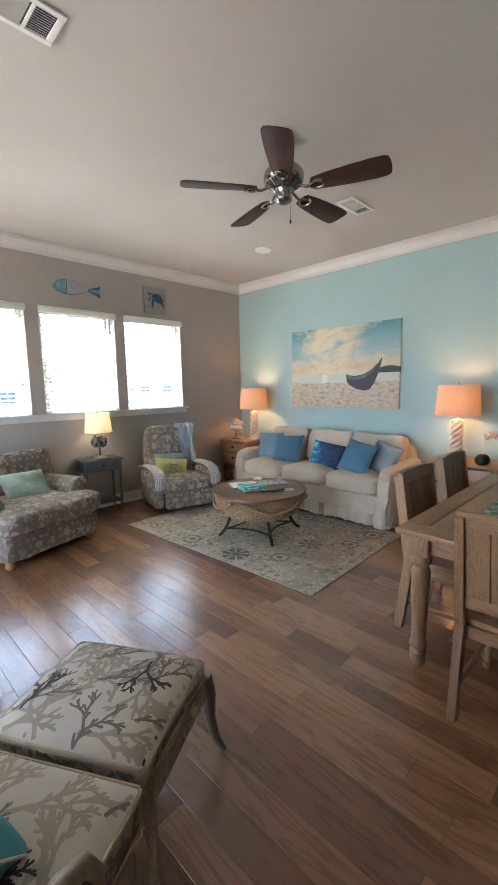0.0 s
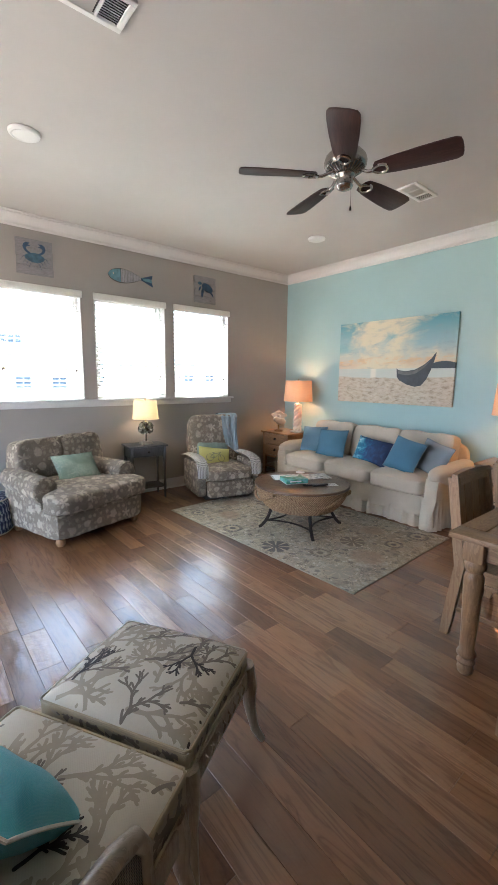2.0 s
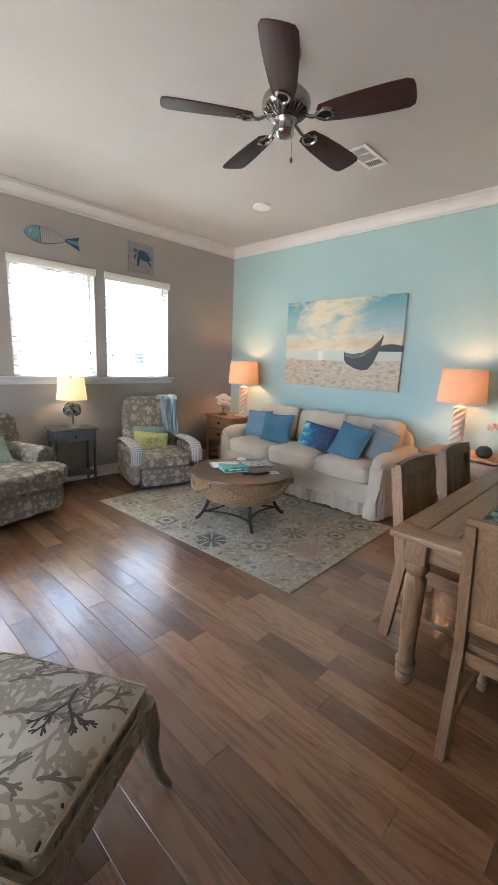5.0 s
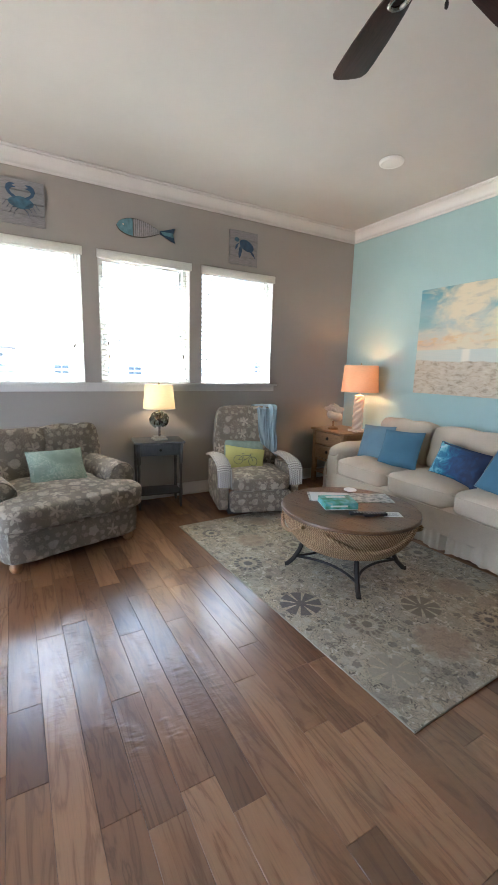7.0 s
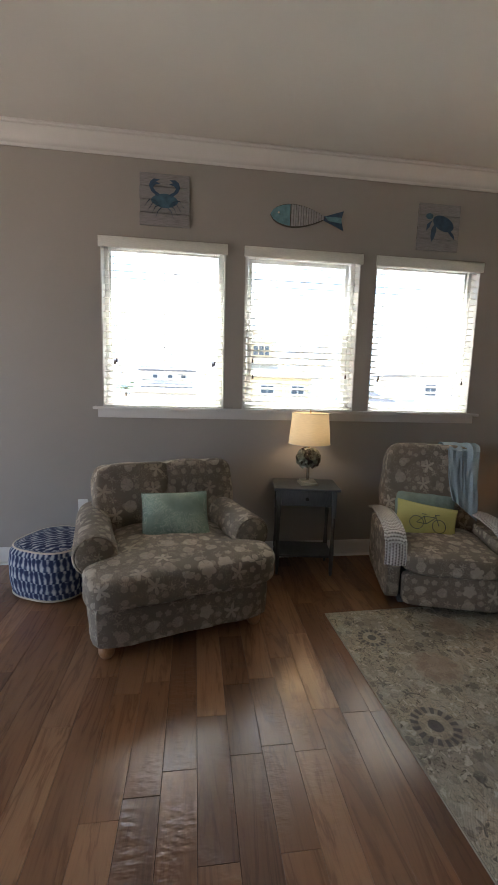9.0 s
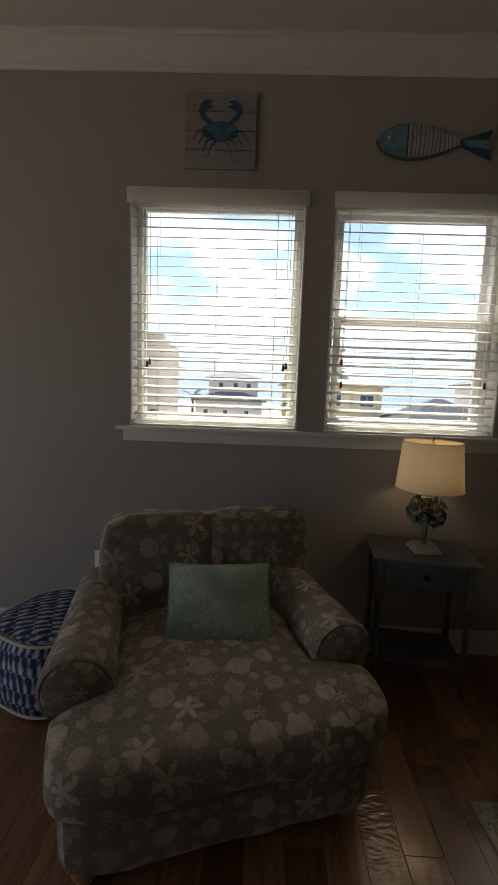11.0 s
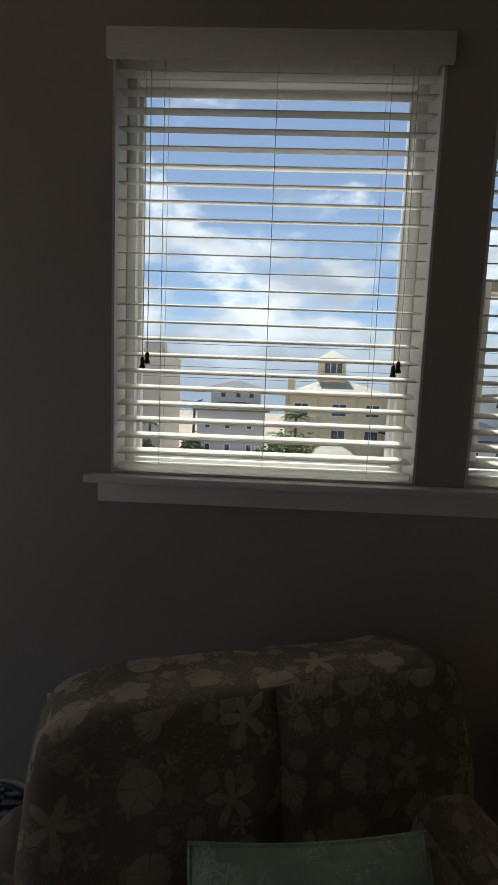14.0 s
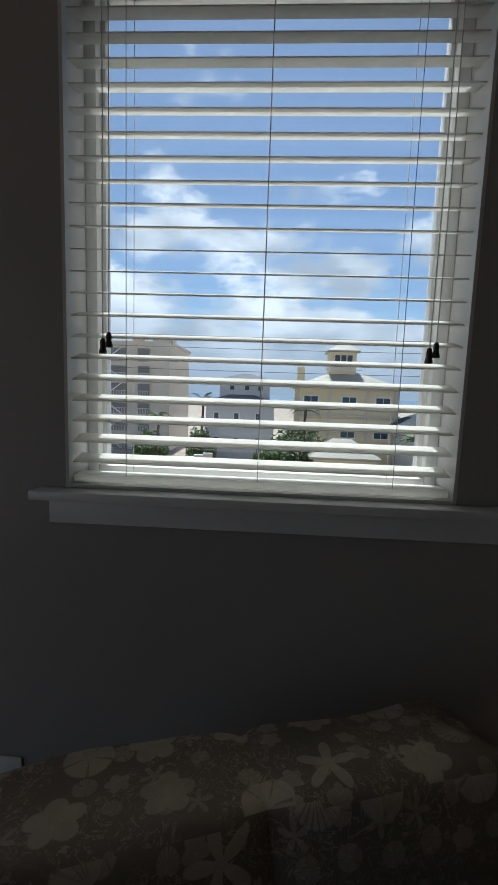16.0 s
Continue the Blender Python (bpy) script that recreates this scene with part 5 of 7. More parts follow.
# ---------------------------------------------------------------- bedside chests and their lamps
def chest(x, y, w, d, label, group):
    c = thing("side_chest", label, "side chest", pose(x, y, 0), group)
    T = 0.695
    part("top", box(w + 0.05, d + 0.04, 0.024, (0, 0, T - 0.012), 0.006), PINE_X, c)
    for lx in (-w / 2 + 0.025, w / 2 - 0.025):
        for ly in (-d / 2 + 0.025, d / 2 - 0.025):
            part("leg", box(0.05, 0.05, T - 0.025, (lx, ly, (T - 0.025) / 2), 0.005), PINE, c)
    for lx in (-w / 2 + 0.012, w / 2 - 0.012):
        part("side_panel", box(0.016, d - 0.102, 0.36, (lx, 0, T - 0.21)), PINE, c, smooth=False)
    part("back_panel", box(w - 0.102, 0.012, 0.36, (0, d / 2 - 0.012, T - 0.21)), PINE_X, c, smooth=False)
    part("rail", box(w - 0.102, 0.02, 0.024, (0, -d / 2 + 0.02, T - 0.385)), PINE_X, c, smooth=False)
    for k in range(2):
        z = T - 0.115 - k * 0.17
        dr = part("drawer", box(w - 0.108, 0.022, 0.155, (0, -d / 2 + 0.012, z), 0.005), PINE_X, c)
        n = (0,) if w < 0.6 else (-w / 4, w / 4)
        for q in n:
            pull = merge(lathe([(0.02, 0), (0.021, 0.002), (0.019, 0.004), (0.0, 0.005)], 20), tube([(-0.016, 0.006, 0.006), (-0.014, -0.006, 0.016), (0.0, -0.012, 0.018), (0.014, -0.006, 0.016), (0.016, 0.006, 0.006)], 0.003, 6))
            part("pull", pull, IRON, dr, "dark iron cup pull").matrix_basis = pose(q, -d / 2, z + 0.01, 90, 0, 0)
    part("shelf", box(w - 0.04, d - 0.04, 0.02, (0, 0, 0.14), 0.003), PINE_X, c)
    return T


T1 = chest(-5.47, 5.39, 0.56, 0.5, "honey pine side chest with two drawers and open shelf", "side chests by the sofa")
chest(-2.13, 5.41, 0.86, 0.46, "wide honey pine side chest with drawers and open shelf", "side chests by the sofa")


def rope_lamp(x, y, z):
    l = thing("table_lamp", "lit table lamp with peach drum shade and twisted cream column", "table lamp", pose(x, y, z), "matching lamps beside the sofa")
    part("plinth", box(0.155, 0.155, 0.022, (0, 0, 0.011), 0.004), CERAMIC, l)
    prof = [(0.062 - 0.004 * i / 100, 0.022 + 0.40 * i / 100) for i in range(101)]
    part("column", lathe(prof, 64, ribs=lambda a, h: 1 + 0.3 * abs(math.sin(2.0 * a - h * 52)) ** 0.7 - 0.24), CERAMIC, l, "spiral twisted ceramic column")
    part("cap", lathe([(0.05, 0.42), (0.052, 0.43), (0.035, 0.436), (0.012, 0.44), (0.011, 0.49)], 24), CERAMIC, l)
    part("shade", lathe([(0.218, 0.475), (0.196, 0.785)], 56, caps=False), SHADE_PEACH, l, "glowing peach linen drum shade")
    for r, h in ((0.218, 0.475), (0.196, 0.785)):
        part("shade_rim", tube([(r * math.cos(q * 0.1571), r * math.sin(q * 0.1571), h) for q in range(40)], 0.0028, 6, True), PIPING, l)
    part("harp", tube([(0.06 * math.sin(radians(q)), 0, 0.49 + 0.3 * (1 - math.cos(radians(q))) / 2) for q in range(0, 181, 12)], 0.002, 6), BRASS, l)
    part("finial", lathe([(0.004, 0.785), (0.01, 0.795), (0.006, 0.805), (0.0, 0.815)], 12), BRASS, l)
    bulb((x + 0.015, y, z + 0.62), LAMP_PEACH, (1.0, 0.50, 0.20))


rope_lamp(-5.29, 5.44, T1)
rope_lamp(-2.33, 5.42, T1)

CORAL = plain("shell_cream", (0.55, 0.46, 0.36), 0.55, vary=0.15, scale=20)
PINK = plain("petal_peach", (0.66, 0.42, 0.30), 0.6, vary=0.1, scale=18)


def conch(x, y, z, rz):
    s = thing("shell_ornament", "cream spiral seashell ornament on a wooden stand", "ornament", pose(x, y, z, 0, 0, rz))
    part("stand", lathe([(0.0, 0), (0.045, 0), (0.046, 0.014), (0.03, 0.02), (0.009, 0.026), (0.008, 0.07)], 20), PINE, s)
    pts, rs = [], []
    for i in range(46):
        t = i / 45
        a = t * 5.2 * math.pi
        r = 0.004 + 0.05 * t ** 1.3
        pts.append((r * math.cos(a), r * math.sin(a) * 0.8, 0.225 - 0.135 * t))
        rs.append(0.006 + 0.036 * t ** 1.2)
    part("shell", tube(pts, rs, 10), CORAL, s)
    vs, fs = [], []
    for i in range(13):
        for j in range(7):
            a, r = -0.9 + 1.8 * i / 12, 0.03 + 0.085 * j / 6 * (1 + 0.08 * math.sin(i * 1.9))
            vs.append((0.01 + 0.02 * (j / 6) ** 2, r * math.sin(a) + 0.012, 0.11 + r * math.cos(a) * 0.9))
    for i in range(12):
        for j in range(6):
            q = i * 7 + j
            fs.append((q, q + 1, q + 8, q + 7))
    bm = surface(vs, fs)
    bmesh.ops.solidify(bm, geom=bm.faces[:], thickness=0.006)
    part("flared_lip", bm, CORAL, s)
    return s


conch(-5.53, 5.27, T1, -60).scale = (1.45, 1.45, 1.45)


def bird(x, y, z):
    """A black pod holding a stem with a pale flower."""
    s = thing("flower_ornament", "black ceramic pot with a slender peach orchid stem", "ornament", pose(x, y, z))
    part("pot", lathe([(0.0, 0), (0.045, 0), (0.066, 0.02), (0.07, 0.05), (0.055, 0.085), (0.03, 0.1), (0.024, 0.095)], 28), IRON, s)
    part("stem", tube([(0, 0, 0.08), (0.004, 0, 0.18), (0.02, 0.0, 0.26), (0.06, 0, 0.30), (0.1, 0, 0.295)], 0.003, 6), CERAMIC, s)
    for k, (px, pz) in enumerate(((0.035, 0.275), (0.07, 0.295), (0.105, 0.285))):
        petals = []
        for q in range(5):
            pt = soft(0.042, 0.02, 0.008, (0.022, 0, 0), 2.4, 6)
            petals.append(moved(pt, pose(px, -0.01, pz, 65 + 5 * k, 0, 0) @ pose(0, 0, 0, 0, -22, q * 72)))
        part("flower", merge(*petals), PINK, s)


bird(-2.05, 5.33, T1)
fg = thing("folded_linens", "folded pale cloths on the chest shelf", "linens", pose(-2.2, 5.36, 0.15))
for i in range(3):
    part("cloth", soft(0.3 - 0.02 * i, 0.26, 0.05, (0.01 * i, 0, 0.026 + 0.047 * i), 5, 8, 0, 0.004, i), CERAMIC, fg)
# ---------------------------------------------------------------- dining set
def dining_table():
    X0, X1, Y0, Y1, Z = -1.785, -0.66, 2.855, 4.72, 0.76
    t = thing("dining_table", "honey pine farmhouse dining table with turned legs", "dining table", pose((X0 + X1) / 2, (Y0 + Y1) / 2, 0))
    W, L = X1 - X0, Y1 - Y0
    for sg in (-1, 1):
        part("end_board", box(W, 0.14, 0.03, (0, sg * (L / 2 - 0.07), Z - 0.015), 0.006), PINE_X, t)
        part("side_board", box(0.12, L - 0.282, 0.03, (sg * (W / 2 - 0.06), 0, Z - 0.015), 0.004), PINE_Y, t)
    n = 7
    bw = (W - 0.242) / n
    for i in range(n):
        part("plank", box(bw - 0.003, L - 0.284, 0.028, (-W / 2 + 0.121 + bw * (i + 0.5), 0, Z - 0.0165), 0.002, 1), PINE_Y, t, smooth=False)
    for sg in (-1, 1):
        part("apron", box(W - 0.26, 0.022, 0.10, (0, sg * (L / 2 - 0.09), Z - 0.08)), PINE_X, t, smooth=False)
        part("apron", box(0.022, L - 0.26, 0.10, (sg * (W / 2 - 0.105), 0, Z - 0.08)), PINE_Y, t, smooth=False)
    prof = [(0.0, 0), (0.028, 0), (0.036, 0.01), (0.04, 0.03), (0.034, 0.045), (0.03, 0.052), (0.042, 0.06), (0.044, 0.07), (0.036, 0.082), (0.033, 0.09), (0.046, 0.105), (0.047, 0.115), (0.036, 0.135), (0.037, 0.2), (0.044, 0.42), (0.048, 0.52), (0.046, 0.535), (0.038, 0.548), (0.036, 0.556), (0.05, 0.575), (0.053, 0.595), (0.046, 0.612), (0.04, 0.62)]
    for sx in (-1, 1):
        for sy in (-1, 1):
            c = (sx * (W / 2 - 0.105), sy * (L / 2 - 0.095))
            part("leg", merge(lathe(prof, 28, (*c, 0)), box(0.096, 0.096, 0.115, (*c, 0.675), 0.004)), PINE, t, "turned baluster leg")
    return Z


TZ = dining_table()


def runner_material():
    a = Mat("green_leaf_runner", 0.9)
    v = a.coords("UV")
    n = a.noise(v, 24.0, 4, 0.6, 1.6)
    x, y, _ = a.split(v)
    ch = a.math("MULTIPLY", a.math("SINE", a.math("MULTIPLY", x, 48.0)), a.math("SINE", a.math("MULTIPLY", y, 48.0)))
    a.base(a.ramp(a.math("MULTIPLY_ADD", ch, 0.14, n), (0.32, (0.05, 0.1, 0.075)), (0.46, (0.11, 0.2, 0.15)), (0.58, (0.24, 0.33, 0.27)), (0.72, (0.42, 0.45, 0.36))))
    a.bump(n, 0.3, 0.002)
    return a.m


rn = thing("table_runner", "green leaf-patterned cloth runner on the dining table", "runner", pose(-1.22, 3.86, TZ))
part("cloth", box(0.62, 1.5, 0.004, (0, 0, 0.0025), 0.001), runner_material(), rn)
part("hem", tube([(0.308, 0.748, 0.003), (-0.308, 0.748, 0.003), (-0.308, -0.748, 0.003), (0.308, -0.748, 0.003)], 0.003, 5, True), SEAFOAM, rn)


def dining_chair(m):
    c = thing("dining_chair", "honey pine dining chair with a vertical-board back", "dining chair", m, "chairs at the dining table")
    hw = 0.215

    def lean(z):
        return -0.215 - (0.0 if z < 0.44 else 0.15 * (z - 0.44)) - (0.055 * (0.44 - z) / 0.44 if z < 0.44 else 0)
    for sg in (-1, 1):
        vs, fs = [], []
        zs = [0, 0.1, 0.22, 0.34, 0.44, 0.52, 0.65, 0.8, 0.95]
        for z in zs:
            x, w = lean(z), 0.024 if z < 0.1 else 0.028
            for dx, dy in ((-w, -0.018), (w, -0.018), (w, 0.018), (-w, 0.018)):
                vs.append((x + dx, sg * hw + dy, z))
        for i in range(len(zs) - 1):
            for k in range(4):
                fs.append((i * 4 + k, i * 4 + (k + 1) % 4, i * 4 + 4 + (k + 1) % 4, i * 4 + 4 + k))
        fs += [(0, 1, 2, 3), tuple(len(zs) * 4 - 4 + k for k in range(4))]
        part("back_post", surface(vs, fs), PINE, c, smooth=False)
    vs, fs, n = [], [], 16
    for i in range(n + 1):
        y = -hw - 0.018 + (2 * hw + 0.036) * i / n
        arch = 0.004 * (1 - (2 * i / n - 1) ** 2)
        for dx, z in ((-0.016, 0.9), (0.016, 0.9), (0.016, 0.972 + arch), (-0.016, 0.972 + arch)):
            vs.append((lean(z) + dx - 0.02 * (1 - (2 * i / n - 1) ** 2) + 0.01, y, z))
    for i in range(n):
        for k in range(4):
            fs.append((i * 4 + k, i * 4 + (k + 1) % 4, i * 4 + 4 + (k + 1) % 4, i * 4 + 4 + k))
    fs += [(0, 1, 2, 3), tuple(n * 4 + k for k in range(4))]
    part("top_rail", surface(vs, fs), PINE_Y, c, "straight top rail", False)
    part("lower_rail", box(0.022, 2 * hw - 0.037, 0.06, (lean(0.56), 0, 0.56), 0.003, turn=(0, -8.5, 0)), PINE_Y, c)
    for k in range(4):
        y = -hw + 0.018 + (2 * hw - 0.036) * (k + 0.5) / 4
        part("back_board", box(0.012, (2 * hw - 0.04) / 4 - 0.003, 0.345, (lean(0.75) - 0.004, y, 0.75), 0.002, 1, turn=(0, -8.5, 0)), PINE, c)
    part("seat", soft(0.45, 0.48, 0.034, (0.02, 0, 0.453), 9, 12, -0.01), PINE_Y, c, "solid wooden seat")
    for sg in (-1, 1):
        part("side_rail", box(0.40, 0.02, 0.055, (0.0, sg * (hw - 0.01), 0.41)), PINE_X, c, smooth=False)
        part("leg", lathe([(0.0, 0), (0.016, 0), (0.022, 0.012), (0.016, 0.03), (0.021, 0.042), (0.015, 0.058), (0.022, 0.2), (0.024, 0.34), (0.018, 0.352), (0.025, 0.365), (0.025, 0.438)], 18, (0.215, sg * (hw - 0.012), 0)), PINE, c, "turned front leg")
        part("stretcher", box(0.42, 0.018, 0.026, (-0.01, sg * (hw - 0.01), 0.17), 0.003), PINE_X, c)
    part("front_rail", box(0.02, 2 * hw - 0.08, 0.055, (0.215, 0, 0.41)), PINE_Y, c, smooth=False)
    part("back_rail", box(0.02, 2 * hw - 0.04, 0.055, (-0.21, 0, 0.41)), PINE_Y, c, smooth=False)
    return c


ch = dining_chair(pose(-1.195, 2.945, 0, 0, 0, 90))
copy_thing(ch, pose(-1.64, 3.43, 0, 0, 0, 0))
copy_thing(ch, pose(-1.64, 4.08, 0, 0, 0, 0))
# ---------------------------------------------------------------- ceiling fan
def ceiling_fan():
    f = thing("ceiling_fan", "five-blade ceiling fan with walnut blades and brushed nickel motor", "ceiling fan", pose(-2.74, 3.125, 0.0))
    part("canopy", lathe([(0.0, CZ), (0.068, CZ), (0.07, CZ - 0.02), (0.055, CZ - 0.05), (0.02, CZ - 0.066)], 32), NICKEL, f)
    part("downrod", lathe([(0.0125, CZ - 0.06), (0.0125, 2.93)], 16), NICKEL, f)
    part("motor_housing", lathe([(0.02, 2.955), (0.05, 2.95), (0.1, 2.925), (0.128, 2.895), (0.135, 2.87), (0.132, 2.845), (0.12, 2.83)], 48), NICKEL, f, "domed nickel motor housing")
    part("vent_ring", lathe([(0.12, 2.832), (0.085, 2.808), (0.06, 2.80)], 48), BLACK_GAP, f)
    for i in range(30):
        a = i * 2 * math.pi / 30
        part("vent_fin", tube([(0.121 * math.cos(a), 0.121 * math.sin(a), 2.83), (0.086 * math.cos(a), 0.086 * math.sin(a), 2.806), (0.062 * math.cos(a), 0.062 * math.sin(a), 2.798)], 0.0045, 5), NICKEL, f)
    part("switch_housing", lathe([(0.06, 2.802), (0.063, 2.79), (0.052, 2.775), (0.05, 2.735), (0.054, 2.728), (0.048, 2.715), (0.03, 2.705), (0.012, 2.70), (0.0, 2.698)], 40), NICKEL, f)
    part("pull_chain", tube([(0.035, 0.02, 2.715), (0.037, 0.021, 2.66), (0.037, 0.021, 2.60)], 0.0013, 5), NICKEL, f)
    part("chain_fob", lathe([(0.0, 2.572), (0.006, 2.578), (0.007, 2.59), (0.003, 2.603)], 10, (0.037, 0.021, 0)), IRON, f)
    out = [(0.20, -0.055), (0.30, -0.071), (0.45, -0.083), (0.58, -0.088), (0.645, -0.086), (0.672, -0.072), (0.68, -0.042), (0.682, 0.0), (0.68, 0.042), (0.672, 0.072), (0.645, 0.086), (0.58, 0.088), (0.45, 0.083), (0.30, 0.071), (0.20, 0.055), (0.185, 0.03), (0.185, -0.03)]
    for k in range(5):
        m = pose(0, 0, 2.785, 0, 0, 18.5 + 72 * k) @ pose(0, 0, 0, -12, 0, 0)
        b = part("blade", prism(out, 0.007, "z", (0, 0, 0), 0.0015), BLADE, f, "dark walnut blade")
        b.matrix_basis = m
        loop = [(0.165 + 0.09 * (0.5 - 0.5 * math.cos(q * math.pi / 10)) + 0.012, 0.042 * math.sin(q * math.pi / 10) * (0.6 + 0.4 * (0.5 - 0.5 * math.cos(q * math.pi / 10))), -0.007) for q in range(20)]
        arm = merge(tube(loop, 0.0085, 7, True), tube([(0.085, 0, 0.028), (0.12, 0, 0.008), (0.15, 0, -0.005), (0.175, 0, -0.007)], 0.010, 8))
        part("blade_bracket", arm, NICKEL, f, "looped nickel bracket").matrix_basis = m


ceiling_fan()


# ---------------------------------------------------------------- pictures
def painting_material(w, h):
    """A beach at sunset: clouds, low sun over water, rippled sand."""
    a = Mat("beach_painting", 0.6)
    v = a.coords()
    x, _, z = a.split(v)
    t = a.math("DIVIDE", a.math("ADD", z, h / 2), h)
    sky = a.ramp(t, (0.40, (0.66, 0.6, 0.48)), (0.47, (0.66, 0.5, 0.33)), (0.55, (0.55, 0.55, 0.46)), (0.7, (0.33, 0.47, 0.49)), (1.0, (0.1, 0.3, 0.37)))
    cl = a.noise(a.coords("Object", (1.4, 1, 2.4)), 1.9, 5, 0.55, 0.6)
    mid = a.step(a.math("ABSOLUTE", a.math("ADD", x, 0.12)), 0.75, 0.1)
    sky = a.mix(a.step(a.math("ADD", cl, a.math("MULTIPLY", mid, 0.26)), 0.52, 0.8), sky, (0.7, 0.62, 0.44))
    sky = a.mix(a.math("MULTIPLY", a.step(a.noise(a.coords("Object", (2, 1, 6)), 3.0, 5), 0.5, 0.75), 0.5), sky, (0.27, 0.33, 0.36))
    teal = a.math("MULTIPLY", a.step(x, -0.45, -0.8), a.step(a.math("ABSOLUTE", a.math("SUBTRACT", t, 0.68)), 0.1, 0.02))
    sky = a.mix(a.math("MULTIPLY", teal, 0.6), sky, (0.18, 0.40, 0.43))
    orange = a.math("MULTIPLY", a.step(a.math("ABSOLUTE", a.math("SUBTRACT", t, 0.52)), 0.07, 0.01), a.step(a.noise(a.coords("Object", (3, 1, 9)), 2.0, 4), 0.45, 0.6))
    sky = a.mix(a.math("MULTIPLY", orange, 0.6), sky, (0.74, 0.46, 0.2))
    sea = a.mix(a.math("MULTIPLY", a.noise(a.coords("Object", (2, 1, 40)), 2.0, 3), 0.5), (0.62, 0.62, 0.54), (0.42, 0.54, 0.53))
    gl = a.math("MULTIPLY", a.step(a.math("ABSOLUTE", a.math("ADD", x, 0.25)), 0.06, 0.02), 0.8)
    sea = a.mix(gl, sea, (0.80, 0.74, 0.62))
    c = a.mix(a.step(t, 0.425, 0.418), sky, sea)
    shore = a.math("MULTIPLY_ADD", a.noise(v, 4.0, 3), 0.05, a.math("MULTIPLY", a.math("MULTIPLY", x, x), 0.03))
    rip = a.noise(a.coords("Object", (5, 1, 11)), 2.6, 6, 0.6, 0.5)
    sand = a.ramp(rip, (0.32, (0.33, 0.265, 0.19)), (0.46, (0.51, 0.43, 0.32)), (0.7, (0.62, 0.55, 0.44)))
    c = a.mix(a.step(a.math("ADD", t, a.math("MULTIPLY", shore, -1.0)), 0.292, 0.276), c, sand)
    hill = a.math("MULTIPLY_ADD", a.math("SINE", a.math("MULTIPLY_ADD", x, 7.0, -3.3)), 0.05, 0.45)
    hm = a.math("MULTIPLY", a.math("MULTIPLY", a.step(a.math("SUBTRACT", hill, t), 0.0, 0.008), a.step(t, 0.415, 0.422)), a.step(x, 0.44, 0.47))
    c = a.mix(hm, c, (0.05, 0.065, 0.075))
    a.base(c)
    a.bump(a.noise(v, 240.0, 2), 0.25, 0.001)
    return a.m


PW, PH = 1.645, 1.075
pic = thing("beach_painting", "large canvas painting of a boat on a sunset beach", "painting", pose(-3.91, WY - 0.001, 1.735))
part("canvas", box(PW, 0.036, PH, (0, -0.02, 0), 0.004), painting_material(PW, PH), pic)
BOAT = plain("boat_paint", (0.055, 0.062, 0.07), 0.6, vary=0.3, scale=14)
BOAT_IN = plain("boat_inside_paint", (0.14, 0.14, 0.13), 0.6, vary=0.35, scale=18)
hull = [(0.0, -0.085), (0.03, -0.105), (0.13, -0.12), (0.25, -0.10), (0.36, -0.045), (0.45, 0.03), (0.50, 0.1), (0.505, 0.085), (0.485, 0.0), (0.445, -0.12), (0.40, -0.22), (0.34, -0.295), (0.26, -0.31), (0.15, -0.285), (0.05, -0.235), (0.01, -0.19)]
boat = part("painted_boat", prism(hull[::-1], 0.0012, "y", (0.09, -0.0395, 0)), BOAT, pic, "painted dark boat", False)
inner = [(0.015, -0.105), (0.13, -0.13), (0.25, -0.11), (0.36, -0.055), (0.44, 0.01), (0.36, -0.085), (0.25, -0.155), (0.13, -0.17), (0.03, -0.15)]
part("boat_inside", prism(inner[::-1], 0.001, "y", (0.09, -0.0412, 0)), BOAT_IN, boat, smooth=False)


def board_material(name, c):
    a = Mat(name, 0.85)
    v = a.coords("Object", (1, 3, 60))
    n = a.noise(v, 6.0, 5)
    a.base(a.ramp(n, (0.3, shift(c, 0.72)), (0.5, c), (0.75, shift(c, 1.25))))
    a.bump(n, 0.5, 0.002)
    return a.m


WASHED = board_material("whitewashed_board", (0.275, 0.268, 0.27))
EDGE = plain("dark_board_edge", (0.10, 0.09, 0.08), 0.9)
CRAB_BLUE = plain("crab_blue", (0.032, 0.075, 0.14), 0.6, vary=0.4, scale=25)
CRAB_TEAL = plain("crab_teal", (0.055, 0.125, 0.185), 0.6, vary=0.4, scale=25)


def plaque(y, z, s, label):
    p = thing("wall_plaque", label, "wall art", pose(WX, y, z))
    n = 4
    part("backing", box(0.008, s - 0.012, s - 0.012, (0.005, 0, 0)), EDGE, p, smooth=False)
    for i in range(n):
        h = s / n
        part("board", box(0.012, s - 0.004 * (i % 2), h - 0.003, (0.016, 0.001 * (i % 2), -s / 2 + h * (i + 0.5)), 0.002, 1), WASHED, p, smooth=False)
    return p


def flat(poly, x=0.0225, d=0.002):
    return prism(poly, d, "x", (x, 0, 0))


